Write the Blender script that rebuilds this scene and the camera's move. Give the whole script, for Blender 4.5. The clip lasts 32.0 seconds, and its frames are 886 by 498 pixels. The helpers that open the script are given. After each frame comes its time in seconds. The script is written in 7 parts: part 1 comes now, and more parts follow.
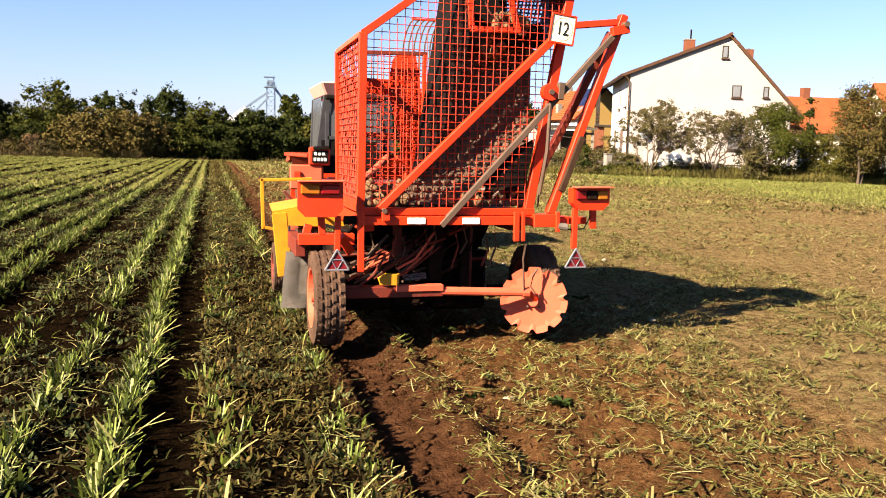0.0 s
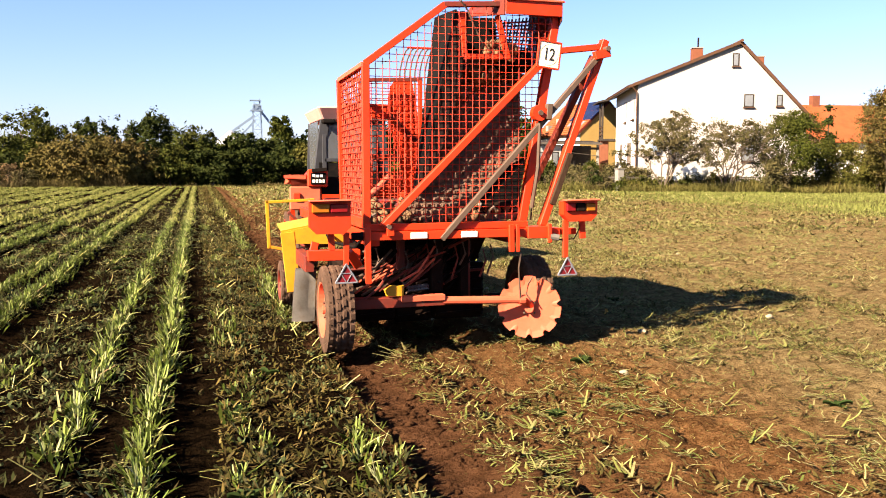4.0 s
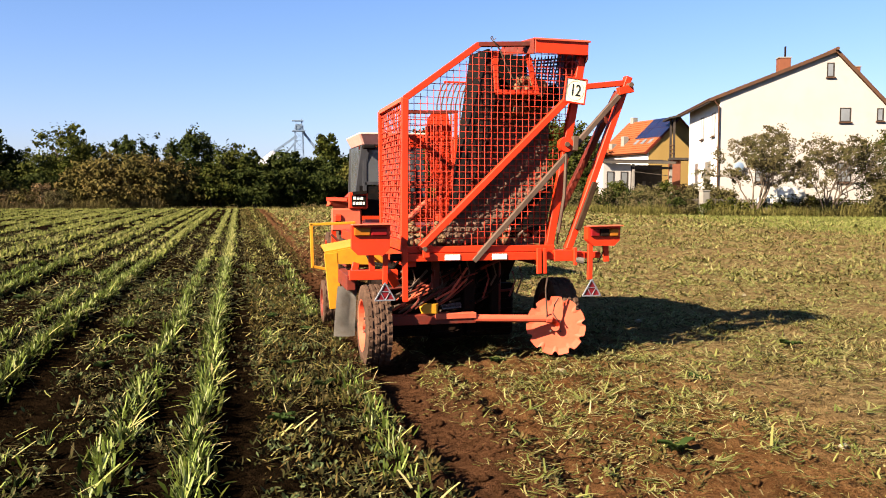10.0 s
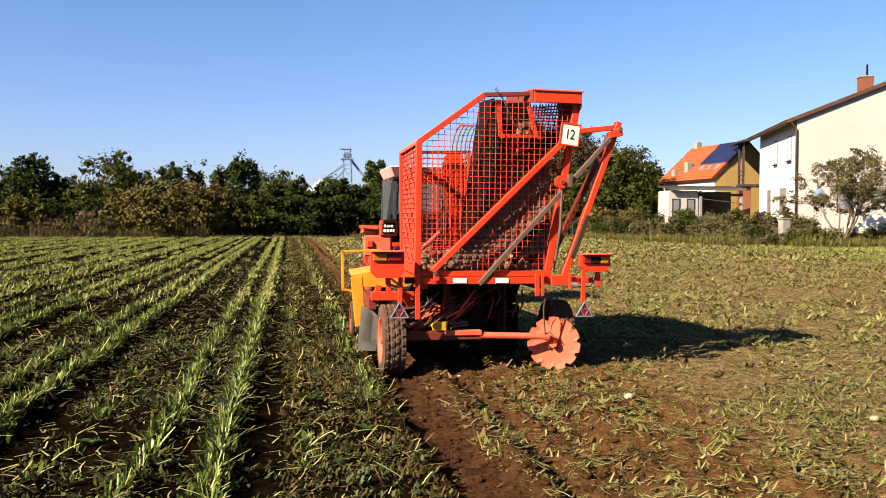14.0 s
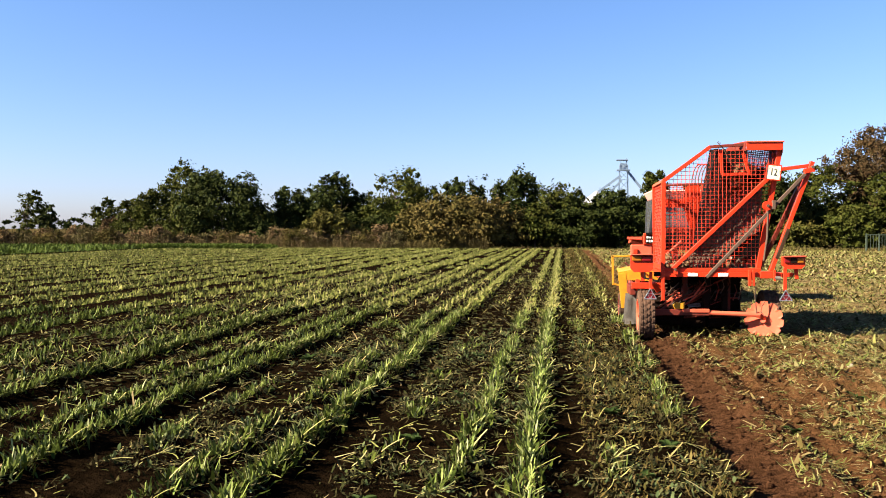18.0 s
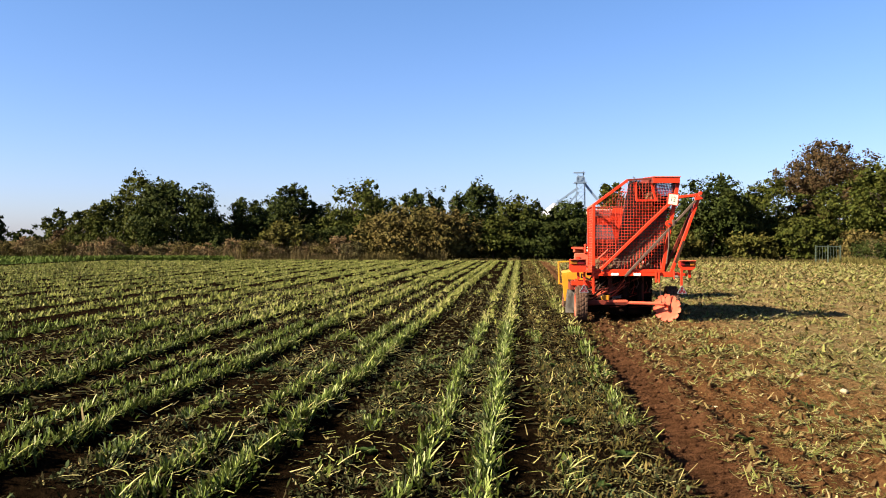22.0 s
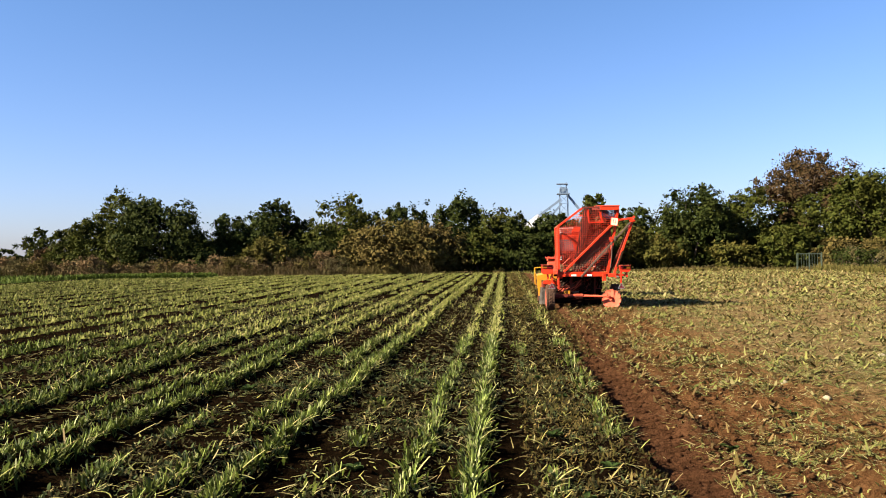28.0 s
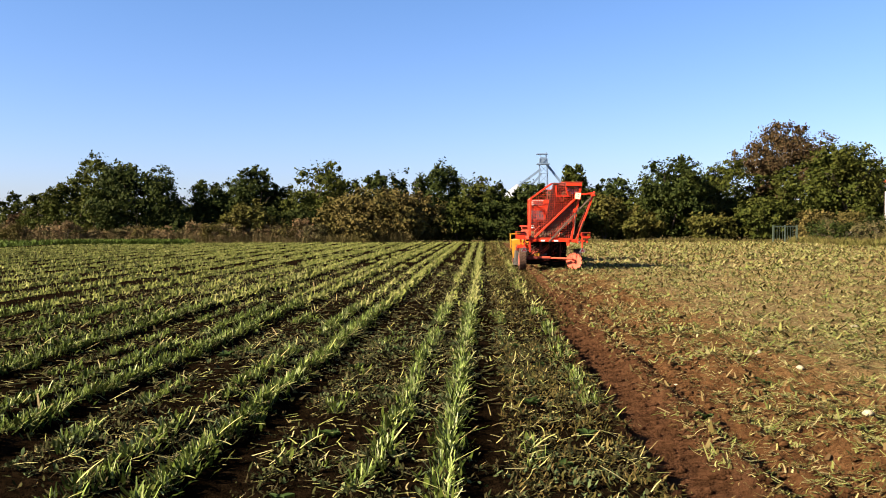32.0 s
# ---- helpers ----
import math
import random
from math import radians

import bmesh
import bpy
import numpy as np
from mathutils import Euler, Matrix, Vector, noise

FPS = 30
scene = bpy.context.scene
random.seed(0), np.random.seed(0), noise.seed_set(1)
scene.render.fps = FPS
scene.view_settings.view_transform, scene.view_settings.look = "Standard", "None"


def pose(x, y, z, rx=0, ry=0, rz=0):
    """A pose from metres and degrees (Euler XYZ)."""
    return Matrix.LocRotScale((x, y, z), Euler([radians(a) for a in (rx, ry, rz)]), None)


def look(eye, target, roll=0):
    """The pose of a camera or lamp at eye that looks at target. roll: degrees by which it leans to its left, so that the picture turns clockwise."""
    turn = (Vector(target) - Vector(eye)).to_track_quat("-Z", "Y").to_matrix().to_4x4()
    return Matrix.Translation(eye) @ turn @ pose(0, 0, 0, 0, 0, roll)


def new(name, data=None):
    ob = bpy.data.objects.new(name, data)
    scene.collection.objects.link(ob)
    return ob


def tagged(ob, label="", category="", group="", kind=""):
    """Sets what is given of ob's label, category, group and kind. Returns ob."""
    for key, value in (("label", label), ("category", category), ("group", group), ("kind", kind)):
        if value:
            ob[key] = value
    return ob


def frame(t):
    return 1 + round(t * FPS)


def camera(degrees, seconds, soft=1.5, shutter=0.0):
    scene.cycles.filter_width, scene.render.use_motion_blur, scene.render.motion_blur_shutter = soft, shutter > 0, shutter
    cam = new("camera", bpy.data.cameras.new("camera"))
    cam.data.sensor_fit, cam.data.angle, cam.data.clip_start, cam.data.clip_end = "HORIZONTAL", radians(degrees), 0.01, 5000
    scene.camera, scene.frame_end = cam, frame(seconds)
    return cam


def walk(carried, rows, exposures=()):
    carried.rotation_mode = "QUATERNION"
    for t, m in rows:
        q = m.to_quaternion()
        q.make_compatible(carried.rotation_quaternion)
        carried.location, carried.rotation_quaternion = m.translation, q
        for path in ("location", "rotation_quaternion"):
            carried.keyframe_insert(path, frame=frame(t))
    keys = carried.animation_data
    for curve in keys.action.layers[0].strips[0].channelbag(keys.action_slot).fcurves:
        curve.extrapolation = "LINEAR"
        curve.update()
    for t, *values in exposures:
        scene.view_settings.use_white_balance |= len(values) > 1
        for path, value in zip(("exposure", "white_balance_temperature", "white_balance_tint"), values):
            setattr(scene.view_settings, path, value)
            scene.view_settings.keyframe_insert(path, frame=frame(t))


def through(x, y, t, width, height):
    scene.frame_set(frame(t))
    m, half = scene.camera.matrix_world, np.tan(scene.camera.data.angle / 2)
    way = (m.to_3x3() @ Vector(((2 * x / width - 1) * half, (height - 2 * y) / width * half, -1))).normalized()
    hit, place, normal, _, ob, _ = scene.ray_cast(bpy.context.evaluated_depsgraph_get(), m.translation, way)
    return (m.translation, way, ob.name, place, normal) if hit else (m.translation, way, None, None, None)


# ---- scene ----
cam = camera(55.5, 32.0, soft=1.0)
PATH = [
    (0, (0.087, 1.999, 1.56), (0.617, 3.913, 1.326), 1.6),
    (0.5, (-0.026, 2.383, 1.55), (0.477, 4.305, 1.32), 0.4),
    (1, (-0.081, 2.875, 1.541), (0.422, 4.796, 1.306), -0.5),
    (1.5, (-0.081, 3.347, 1.571), (0.422, 5.271, 1.363), 0.2),
    (2, (-0.081, 3.884, 1.547), (0.448, 5.804, 1.358), 0.7),
    (2.5, (-0.086, 4.336, 1.549), (0.456, 6.254, 1.383), 1.2),
    (4.5, (-0.078, 6.08, 1.547), (0.481, 7.989, 1.334), -0.0),
    (5, (-0.123, 6.45, 1.529), (0.444, 8.349, 1.257), 0.6),
    (5.5, (0.001, 7.274, 1.536), (0.608, 9.157, 1.243), 0.5),
    (6, (-0.062, 7.78, 1.537), (0.534, 9.674, 1.294), 0.5),
    (6.5, (-0.013, 8.18, 1.537), (0.476, 10.113, 1.379), -0.3),
    (7, (-0.021, 8.743, 1.537), (0.52, 10.659, 1.348), 0.7),
    (7.5, (-0.06, 9.27, 1.546), (0.494, 11.181, 1.345), 0.7),
    (8, (-0.06, 9.76, 1.558), (0.436, 11.692, 1.412), 0.5),
    (8.5, (-0.068, 10.252, 1.557), (0.391, 12.196, 1.44), 0.3),
    (9, (-0.106, 10.679, 1.552), (0.362, 12.619, 1.425), 0.3),
    (9.5, (-0.092, 11.107, 1.569), (0.367, 13.047, 1.415), 0.9),
    (10, (-0.11, 11.572, 1.57), (0.36, 13.511, 1.43), 0.2),
    (10.5, (-0.04, 12.038, 1.566), (0.344, 13.999, 1.466), -0.7),
    (11, (0.003, 12.614, 1.56), (0.407, 14.57, 1.452), -0.6),
    (11.5, (-0.022, 13.203, 1.559), (0.469, 15.137, 1.418), -0.6),
    (12, (0.013, 13.789, 1.537), (0.53, 15.718, 1.428), -0.1),
    (12.5, (0.035, 14.284, 1.524), (0.579, 16.208, 1.482), 1.2),
    (13, (0.048, 14.642, 1.529), (0.542, 16.579, 1.465), 0.3),
    (13.5, (0.058, 14.869, 1.543), (0.464, 16.825, 1.463), -0.2),
    (15.5, (-0.013, 14.935, 1.549), (0.307, 16.909, 1.506), 0.8),
    (16, (-0.045, 14.924, 1.547), (0.213, 16.907, 1.496), 0.9),
    (16.5, (-0.105, 14.874, 1.556), (-0.103, 16.874, 1.504), 0.7),
    (17, (-0.157, 14.82, 1.562), (-0.348, 16.81, 1.507), 0.5),
    (17.5, (-0.178, 14.777, 1.566), (-0.472, 16.755, 1.514), 0.4),
    (18, (-0.165, 14.775, 1.567), (-0.445, 16.755, 1.52), 0.1),
    (18.5, (-0.153, 14.769, 1.567), (-0.42, 16.751, 1.533), -0.4),
    (19, (-0.142, 14.768, 1.563), (-0.394, 16.752, 1.532), -0.8),
    (19.5, (-0.142, 14.771, 1.567), (-0.384, 16.756, 1.536), -1.0),
    (20, (-0.14, 14.774, 1.568), (-0.373, 16.76, 1.534), -1.0),
    (20.5, (-0.138, 14.778, 1.568), (-0.357, 16.766, 1.532), -0.8),
    (21, (-0.144, 14.78, 1.567), (-0.344, 16.77, 1.535), -0.4),
    (21.5, (-0.149, 14.781, 1.566), (-0.332, 16.772, 1.543), -0.0),
    (22, (-0.151, 14.784, 1.567), (-0.334, 16.776, 1.548), 0.1),
    (22.5, (-0.155, 14.785, 1.565), (-0.325, 16.778, 1.547), 0.2),
    (23, (-0.156, 14.787, 1.567), (-0.321, 16.78, 1.549), 0.4),
    (23.5, (-0.154, 14.785, 1.567), (-0.32, 16.778, 1.556), 0.7),
    (24, (-0.149, 14.783, 1.572), (-0.304, 16.777, 1.573), 0.5),
    (24.5, (-0.155, 14.781, 1.573), (-0.309, 16.775, 1.571), 0.3),
    (25, (-0.148, 14.775, 1.574), (-0.308, 16.768, 1.58), 0.1),
    (25.5, (-0.143, 14.77, 1.575), (-0.304, 16.764, 1.581), 0.1),
    (27.5, (-0.141, 14.772, 1.577), (-0.296, 16.766, 1.593), -0.7),
    (28, (-0.137, 14.779, 1.574), (-0.283, 16.773, 1.586), -0.8),
    (28.5, (-0.135, 14.785, 1.571), (-0.261, 16.781, 1.567), -0.7),
    (29, (-0.135, 14.791, 1.564), (-0.246, 16.788, 1.543), -0.6),
    (29.5, (-0.133, 14.794, 1.567), (-0.238, 16.791, 1.538), -0.5),
    (30, (-0.133, 14.795, 1.567), (-0.235, 16.792, 1.533), -0.3),
    (30.5, (-0.133, 14.794, 1.565), (-0.243, 16.79, 1.524), -0.2),
    (31, (-0.132, 14.803, 1.565), (-0.234, 16.8, 1.519), -0.1),
    (31.5, (-0.137, 14.809, 1.564), (-0.237, 16.806, 1.516), -0.2),
    (32, (-0.142, 14.811, 1.561), (-0.239, 16.808, 1.499), -0.2),
]
EXPOSURES = [(0, 2.67, 7000, 15), (1, 2.78, 7000, 15), (2, 2.68, 7000, 14), (2.5, 2.72, 7000, 15), (5, 2.91, 7000, 15), (6, 3.01, 7000, 15), (8, 2.57, 6900, 14), (10, 2.47, 6700, 12), (13, 2.35, 6600, 11), (16, 2.24, 6500, 10), (17, 2.49, 6500, 10), (18, 2.57, 6500, 10), (19, 2.57, 6500, 10), (22, 2.47, 6500, 10), (25, 2.38, 6500, 10), (28, 2.40, 6500, 10), (32, 2.47, 6500, 10)]
walk(cam, [(t, look(eye, target, roll)) for t, eye, target, roll in PATH], EXPOSURES)

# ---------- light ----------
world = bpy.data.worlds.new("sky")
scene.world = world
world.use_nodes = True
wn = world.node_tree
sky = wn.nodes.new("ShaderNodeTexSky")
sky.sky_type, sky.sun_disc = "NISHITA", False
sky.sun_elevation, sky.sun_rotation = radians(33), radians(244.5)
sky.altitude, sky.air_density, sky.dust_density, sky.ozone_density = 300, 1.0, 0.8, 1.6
# Tint multiplies the sky to about half, dimming it as well as colouring it.
sky_dim = wn.nodes.new("ShaderNodeMix")
sky_dim.data_type, sky_dim.blend_type = "RGBA", "MULTIPLY"
sky_dim.inputs[0].default_value = 1.0
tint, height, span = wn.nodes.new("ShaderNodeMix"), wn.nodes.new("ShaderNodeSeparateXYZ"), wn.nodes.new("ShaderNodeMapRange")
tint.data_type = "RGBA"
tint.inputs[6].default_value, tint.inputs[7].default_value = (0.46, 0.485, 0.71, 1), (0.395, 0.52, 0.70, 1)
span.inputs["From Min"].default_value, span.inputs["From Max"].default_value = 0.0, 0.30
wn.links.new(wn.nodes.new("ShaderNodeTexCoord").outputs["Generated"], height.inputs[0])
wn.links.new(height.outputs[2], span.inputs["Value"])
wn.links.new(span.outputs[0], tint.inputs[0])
wn.links.new(tint.outputs[2], sky_dim.inputs[7])
wn.links.new(sky.outputs[0], sky_dim.inputs[6])
wn.links.new(sky_dim.outputs[2], wn.nodes["Background"].inputs[0])
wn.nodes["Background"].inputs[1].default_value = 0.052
sun = new("sun", bpy.data.lights.new("sun", "SUN"))
sun.data.energy, sun.data.angle, sun.data.color = 5.0, radians(0.5), (1.0, 0.86, 0.66)
sun.matrix_world = look((-38, -18, 27.2), (0, 0, 0))

# ---------- materials ----------
def nodes_of(name):
    m = bpy.data.materials.new(name)
    m.use_nodes = True
    return m, m.node_tree.nodes, m.node_tree.links, m.node_tree.nodes["Principled BSDF"]


def noise_node(n, l, coord, scale, detail=4.0, rough=0.6):
    t = n.new("ShaderNodeTexNoise")
    t.inputs["Scale"].default_value, t.inputs["Detail"].default_value, t.inputs["Roughness"].default_value = scale, detail, rough
    l.new(coord, t.inputs["Vector"])
    return t.outputs["Fac"]


def ramp_node(n, l, fac, lo, hi):
    r = n.new("ShaderNodeMapRange")
    r.interpolation_type = "SMOOTHSTEP"
    r.inputs["From Min"].default_value, r.inputs["From Max"].default_value = lo, hi
    l.new(fac, r.inputs["Value"])
    return r.outputs["Result"]


def mix_node(n, l, fac, a, b, mode="MIX"):
    x = n.new("ShaderNodeMix")
    x.data_type, x.blend_type = "RGBA", mode
    for k, v in ((0, fac), (6, a), (7, b)):
        if hasattr(v, "links"):
            l.new(v, x.inputs[k])
        elif k == 0:
            x.inputs[0].default_value = v
        else:
            x.inputs[k].default_value = (*v[:3], 1)
    return x.outputs[2]


def math_node(n, l, op, a, b=0.0, c=0.0):
    x = n.new("ShaderNodeMath")
    x.operation = op
    for k, v in enumerate((a, b, c)):
        if hasattr(v, "links"):
            l.new(v, x.inputs[k])
        else:
            x.inputs[k].default_value = v
    return x.outputs[0]


def bump_node(n, l, height, strength, dist, b):
    u = n.new("ShaderNodeBump")
    u.inputs["Strength"].default_value, u.inputs["Distance"].default_value = strength, dist
    l.new(height, u.inputs["Height"])
    l.new(u.outputs[0], b.inputs["Normal"])


def mk(name, col, col2=None, rough=0.6, metal=0.0, scale=6.0, lo=0.4, hi=0.7, dirt=None, dirt_amount=0.5, bump=0.15, fine=60.0, world_space=False):
    """A surface of two tones with dirt at a finer scale."""
    m, n, l, b = nodes_of(name)
    if world_space:
        coord = n.new("ShaderNodeNewGeometry").outputs["Position"]
    else:
        coord = n.new("ShaderNodeTexCoord").outputs["Object"]
    big = noise_node(n, l, coord, scale)
    small = noise_node(n, l, coord, fine, 5.0, 0.65)
    c = mix_node(n, l, ramp_node(n, l, big, lo, hi), col, col2 or [v * 0.7 for v in col])
    if dirt:
        mask = math_node(n, l, "MULTIPLY", ramp_node(n, l, noise_node(n, l, coord, scale * 2.3, 6.0, 0.7), 0.5, 0.72), dirt_amount)
        c = mix_node(n, l, mask, c, dirt)
    c = mix_node(n, l, 0.35, c, mix_node(n, l, small, [v * 0.55 for v in col], [min(1, v * 1.35) for v in col]))
    l.new(c, b.inputs["Base Color"])
    b.inputs["Metallic"].default_value = metal
    if rough > 0.65:
        b.inputs["Specular IOR Level"].default_value = 0.03
    elif metal < 0.3:
        b.inputs["Specular IOR Level"].default_value = 0.25
    r = n.new("ShaderNodeMapRange")
    r.inputs["To Min"].default_value, r.inputs["To Max"].default_value = max(0.05, rough - 0.12), min(1.0, rough + 0.15)
    l.new(small, r.inputs["Value"])
    l.new(r.outputs[0], b.inputs["Roughness"])
    if bump:
        bump_node(n, l, small, bump, 0.01, b)
    return m


def leafy(name, cols, rough=0.55, through=0.3, patch=0.0, patch_col=(0.1, 0.1, 0.03), spec=0.3):
    """Leaves and stalks: each piece takes its own tone."""
    m, n, l, b = nodes_of(name)
    isl = n.new("ShaderNodeNewGeometry")
    r = n.new("ShaderNodeValToRGB")
    while len(r.color_ramp.elements) < len(cols):
        r.color_ramp.elements.new(0.5)
    for k, c in enumerate(cols):
        e = r.color_ramp.elements[k]
        e.position, e.color = k / max(1, len(cols) - 1), (*c, 1)
    l.new(isl.outputs["Random Per Island"], r.inputs[0])
    c = r.outputs[0]
    if patch:
        c = mix_node(n, l, math_node(n, l, "MULTIPLY", ramp_node(n, l, noise_node(n, l, isl.outputs["Position"], patch, 3.0), 0.45, 0.65), 0.75), c, patch_col)
    fine = noise_node(n, l, isl.outputs["Position"], 45.0, 3.0)
    c = mix_node(n, l, 0.3, c, mix_node(n, l, fine, (0.02, 0.03, 0.01), [min(1, v * 1.6) for v in cols[len(cols) // 2]]))
    l.new(c, b.inputs["Base Color"])
    b.inputs["Roughness"].default_value = rough
    b.inputs["Specular IOR Level"].default_value = spec
    if through:
        t = n.new("ShaderNodeBsdfTranslucent")
        l.new(c, t.inputs[0])
        s = n.new("ShaderNodeMixShader")
        s.inputs[0].default_value = through
        l.new(b.outputs[0], s.inputs[1])
        l.new(t.outputs[0], s.inputs[2])
        l.new(s.outputs[0], n["Material Output"].inputs[0])
    return m


DIRT = (0.0544, 0.0322, 0.0198)
ORANGE = mk("orange_paint", (0.4476, 0.0232, 0.0034), (0.3769, 0.018, 0.0034), 0.5, 0.0, 3.0, dirt=DIRT, dirt_amount=0.35, bump=0.08)
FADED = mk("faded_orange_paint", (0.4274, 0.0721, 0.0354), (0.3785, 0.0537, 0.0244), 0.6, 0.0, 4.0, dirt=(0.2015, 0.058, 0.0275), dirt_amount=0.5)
# Dark red paint, also used where shade is put into orange parts.
DARKRED = mk("dark_and_shaded_red_paint", (0.1108, 0.0119, 0.0047), (0.0475, 0.0119, 0.008), 0.6, 0.0, 5.0, dirt=DIRT, dirt_amount=0.9)
YELLOW = mk("yellow_paint", (0.3825, 0.1721, 0.0096), (0.3347, 0.1291, 0.0071), 0.45, 0.0, 4.0, dirt=(0.1195, 0.0622, 0.0191), dirt_amount=0.45)
# Orange wire paint, darkened for the shading on thin wires, plus dirt.
WIRE = mk("dirty_shaded_wire_paint", (0.405, 0.0259, 0.0065), (0.2754, 0.0194, 0.0065), 0.6, 0.0, 9.0, dirt=(0.0729, 0.0405, 0.0243), dirt_amount=0.7)
WORN = mk("bare_worn_steel", (0.0718, 0.0455, 0.0316), (0.0445, 0.0248, 0.0168), 0.65, 0.05, 7.0, dirt=(0.0495, 0.0248, 0.0149), dirt_amount=0.5)
# Dirty steel, made near black so parts under the frame read as shaded.
GREASE_SHADE = mk("dirty_shaded_steel", (0.0087, 0.0052, 0.004), (0.0158, 0.008, 0.0052), 0.8, 0.1, 6.0, dirt=(0.0238, 0.0139, 0.0087), dirt_amount=0.8)
RUBBER = mk("muddy_tyre_rubber", (0.045, 0.027, 0.019), (0.075, 0.043, 0.029), 0.9, 0.0, 5.0, dirt=(0.12, 0.068, 0.044), dirt_amount=0.85, bump=0.5)
BELT = mk("earthy_rubber_web", (0.085, 0.05, 0.036), (0.14, 0.085, 0.06), 0.85, 0.0, 7.0, dirt=(0.13, 0.08, 0.053), dirt_amount=0.6, bump=0.5)
SIDE = mk("earthy_rubber_sheet", (0.012, 0.0075, 0.007), (0.026, 0.014, 0.012), 0.85, 0.0, 5.0, dirt=(0.05, 0.027, 0.02), dirt_amount=0.6, bump=0.4)
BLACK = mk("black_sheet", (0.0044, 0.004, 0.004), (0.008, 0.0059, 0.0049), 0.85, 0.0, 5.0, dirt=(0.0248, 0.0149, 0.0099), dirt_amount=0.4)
FLAPGREY = mk("dusty_grey_rubber", (0.103, 0.0931, 0.0832), (0.0594, 0.0514, 0.0455), 0.8, 0.0, 5.0, dirt=(0.0792, 0.0514, 0.0356), dirt_amount=0.6)
WHITE = mk("white_plastic", (0.5967, 0.5814, 0.5355), (0.5049, 0.4819, 0.4284), 0.4, dirt=(0.306, 0.2295, 0.153), dirt_amount=0.3)
CREAM = mk("cream_sign_face", (0.612, 0.5661, 0.4208), (0.5814, 0.5279, 0.3672), 0.45, dirt=(0.3825, 0.2754, 0.153), dirt_amount=0.3)
INK = mk("black_ink", (0.0059, 0.0059, 0.0071), None, 0.5)
REDLENS = mk("red_lens", (0.1505, 0.0059, 0.008), (0.1108, 0.0047, 0.0059), 0.2, bump=0.03)
AMBERLENS = mk("amber_lens", (0.2456, 0.0792, 0.008), (0.198, 0.0554, 0.0059), 0.2, bump=0.03)
REFLEX = mk("red_reflector", (0.1188, 0.008, 0.0119), (0.0792, 0.0059, 0.008), 0.3, bump=0.03)
SILVER = mk("silver_rim_strip", (0.1188, 0.1228, 0.1426), (0.0792, 0.0792, 0.099), 0.5, 0.1)
BLUENET = mk("blue_plastic_net", (0.1268, 0.1744, 0.412), (0.0792, 0.1108, 0.2852), 0.6, dirt=(0.198, 0.1584, 0.1426), dirt_amount=0.5)
PINKROOF = mk("faded_cab_roof", (0.48, 0.235, 0.20), (0.42, 0.18, 0.145), 0.5, dirt=(0.28, 0.14, 0.10), dirt_amount=0.3)
CABGREY = mk("dull_grey_cab_plastic", (0.032, 0.033, 0.038), (0.02, 0.021, 0.024), 0.75, dirt=(0.05, 0.04, 0.032), dirt_amount=0.4)
ROOT = mk("earthy_root", (0.1336, 0.0817, 0.0445), (0.0743, 0.0421, 0.0248), 0.85, scale=18.0, dirt=(0.0495, 0.0287, 0.0179), dirt_amount=0.8, bump=0.5)
MUD = mk("dried_mud", (0.0272, 0.0158, 0.0099), (0.0421, 0.0248, 0.0158), 0.9, scale=9.0, bump=0.5)
PALE = mk("cut_root_flesh", (0.2218, 0.19, 0.1306), (0.1742, 0.1346, 0.0872), 0.7, scale=20.0, dirt=(0.099, 0.0634, 0.0396), dirt_amount=0.6)
CHROME = mk("spring_steel", (0.198, 0.19, 0.1822), (0.1386, 0.1188, 0.107), 0.35, 0.8)

CROP = leafy("crop_stalk", [(0.0251, 0.0452, 0.0061), (0.0532, 0.0848, 0.0131), (0.1, 0.139, 0.0265), (0.1813, 0.2085, 0.0615), (0.2817, 0.278, 0.1577), (0.0344, 0.0598, 0.0086), (0.1315, 0.1668, 0.0351)], 0.6, 0.08, spec=0.03)
# Low leaf tones, darkened further to carry the shade between stalks.
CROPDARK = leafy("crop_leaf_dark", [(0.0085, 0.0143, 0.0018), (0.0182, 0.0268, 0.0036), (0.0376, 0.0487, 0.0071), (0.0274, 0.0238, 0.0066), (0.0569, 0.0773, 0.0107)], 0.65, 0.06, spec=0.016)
# Far crop rows are paler: sunlit stalk tops are put into the colour.
CROPFAR = leafy("crop_stalk_far_lit", [(0.0947, 0.1031, 0.0234), (0.1579, 0.161, 0.0446), (0.2211, 0.2127, 0.0745), (0.2906, 0.2642, 0.117), (0.1263, 0.1315, 0.0319)], 0.6, 0.1, spec=0.02)
CROPMID = leafy("crop_leaf_far_lit", [(0.042, 0.054, 0.0096), (0.0825, 0.09, 0.0192), (0.135, 0.135, 0.036)], 0.65, 0.06, spec=0.02)
DRYBUSH = leafy("dry_brown_weed", [(0.10, 0.06, 0.03), (0.15, 0.095, 0.05), (0.07, 0.05, 0.024), (0.12, 0.06, 0.035)], 0.8, 0.08, 0.4, (0.07, 0.055, 0.024), spec=0.02)
FALLEN = leafy("pale_fallen_stalk", [(0.115, 0.138, 0.023), (0.23, 0.2185, 0.069), (0.299, 0.253, 0.115), (0.1495, 0.1725, 0.0345), (0.23, 0.138, 0.0805)], 0.65, 0.08, spec=0.03)
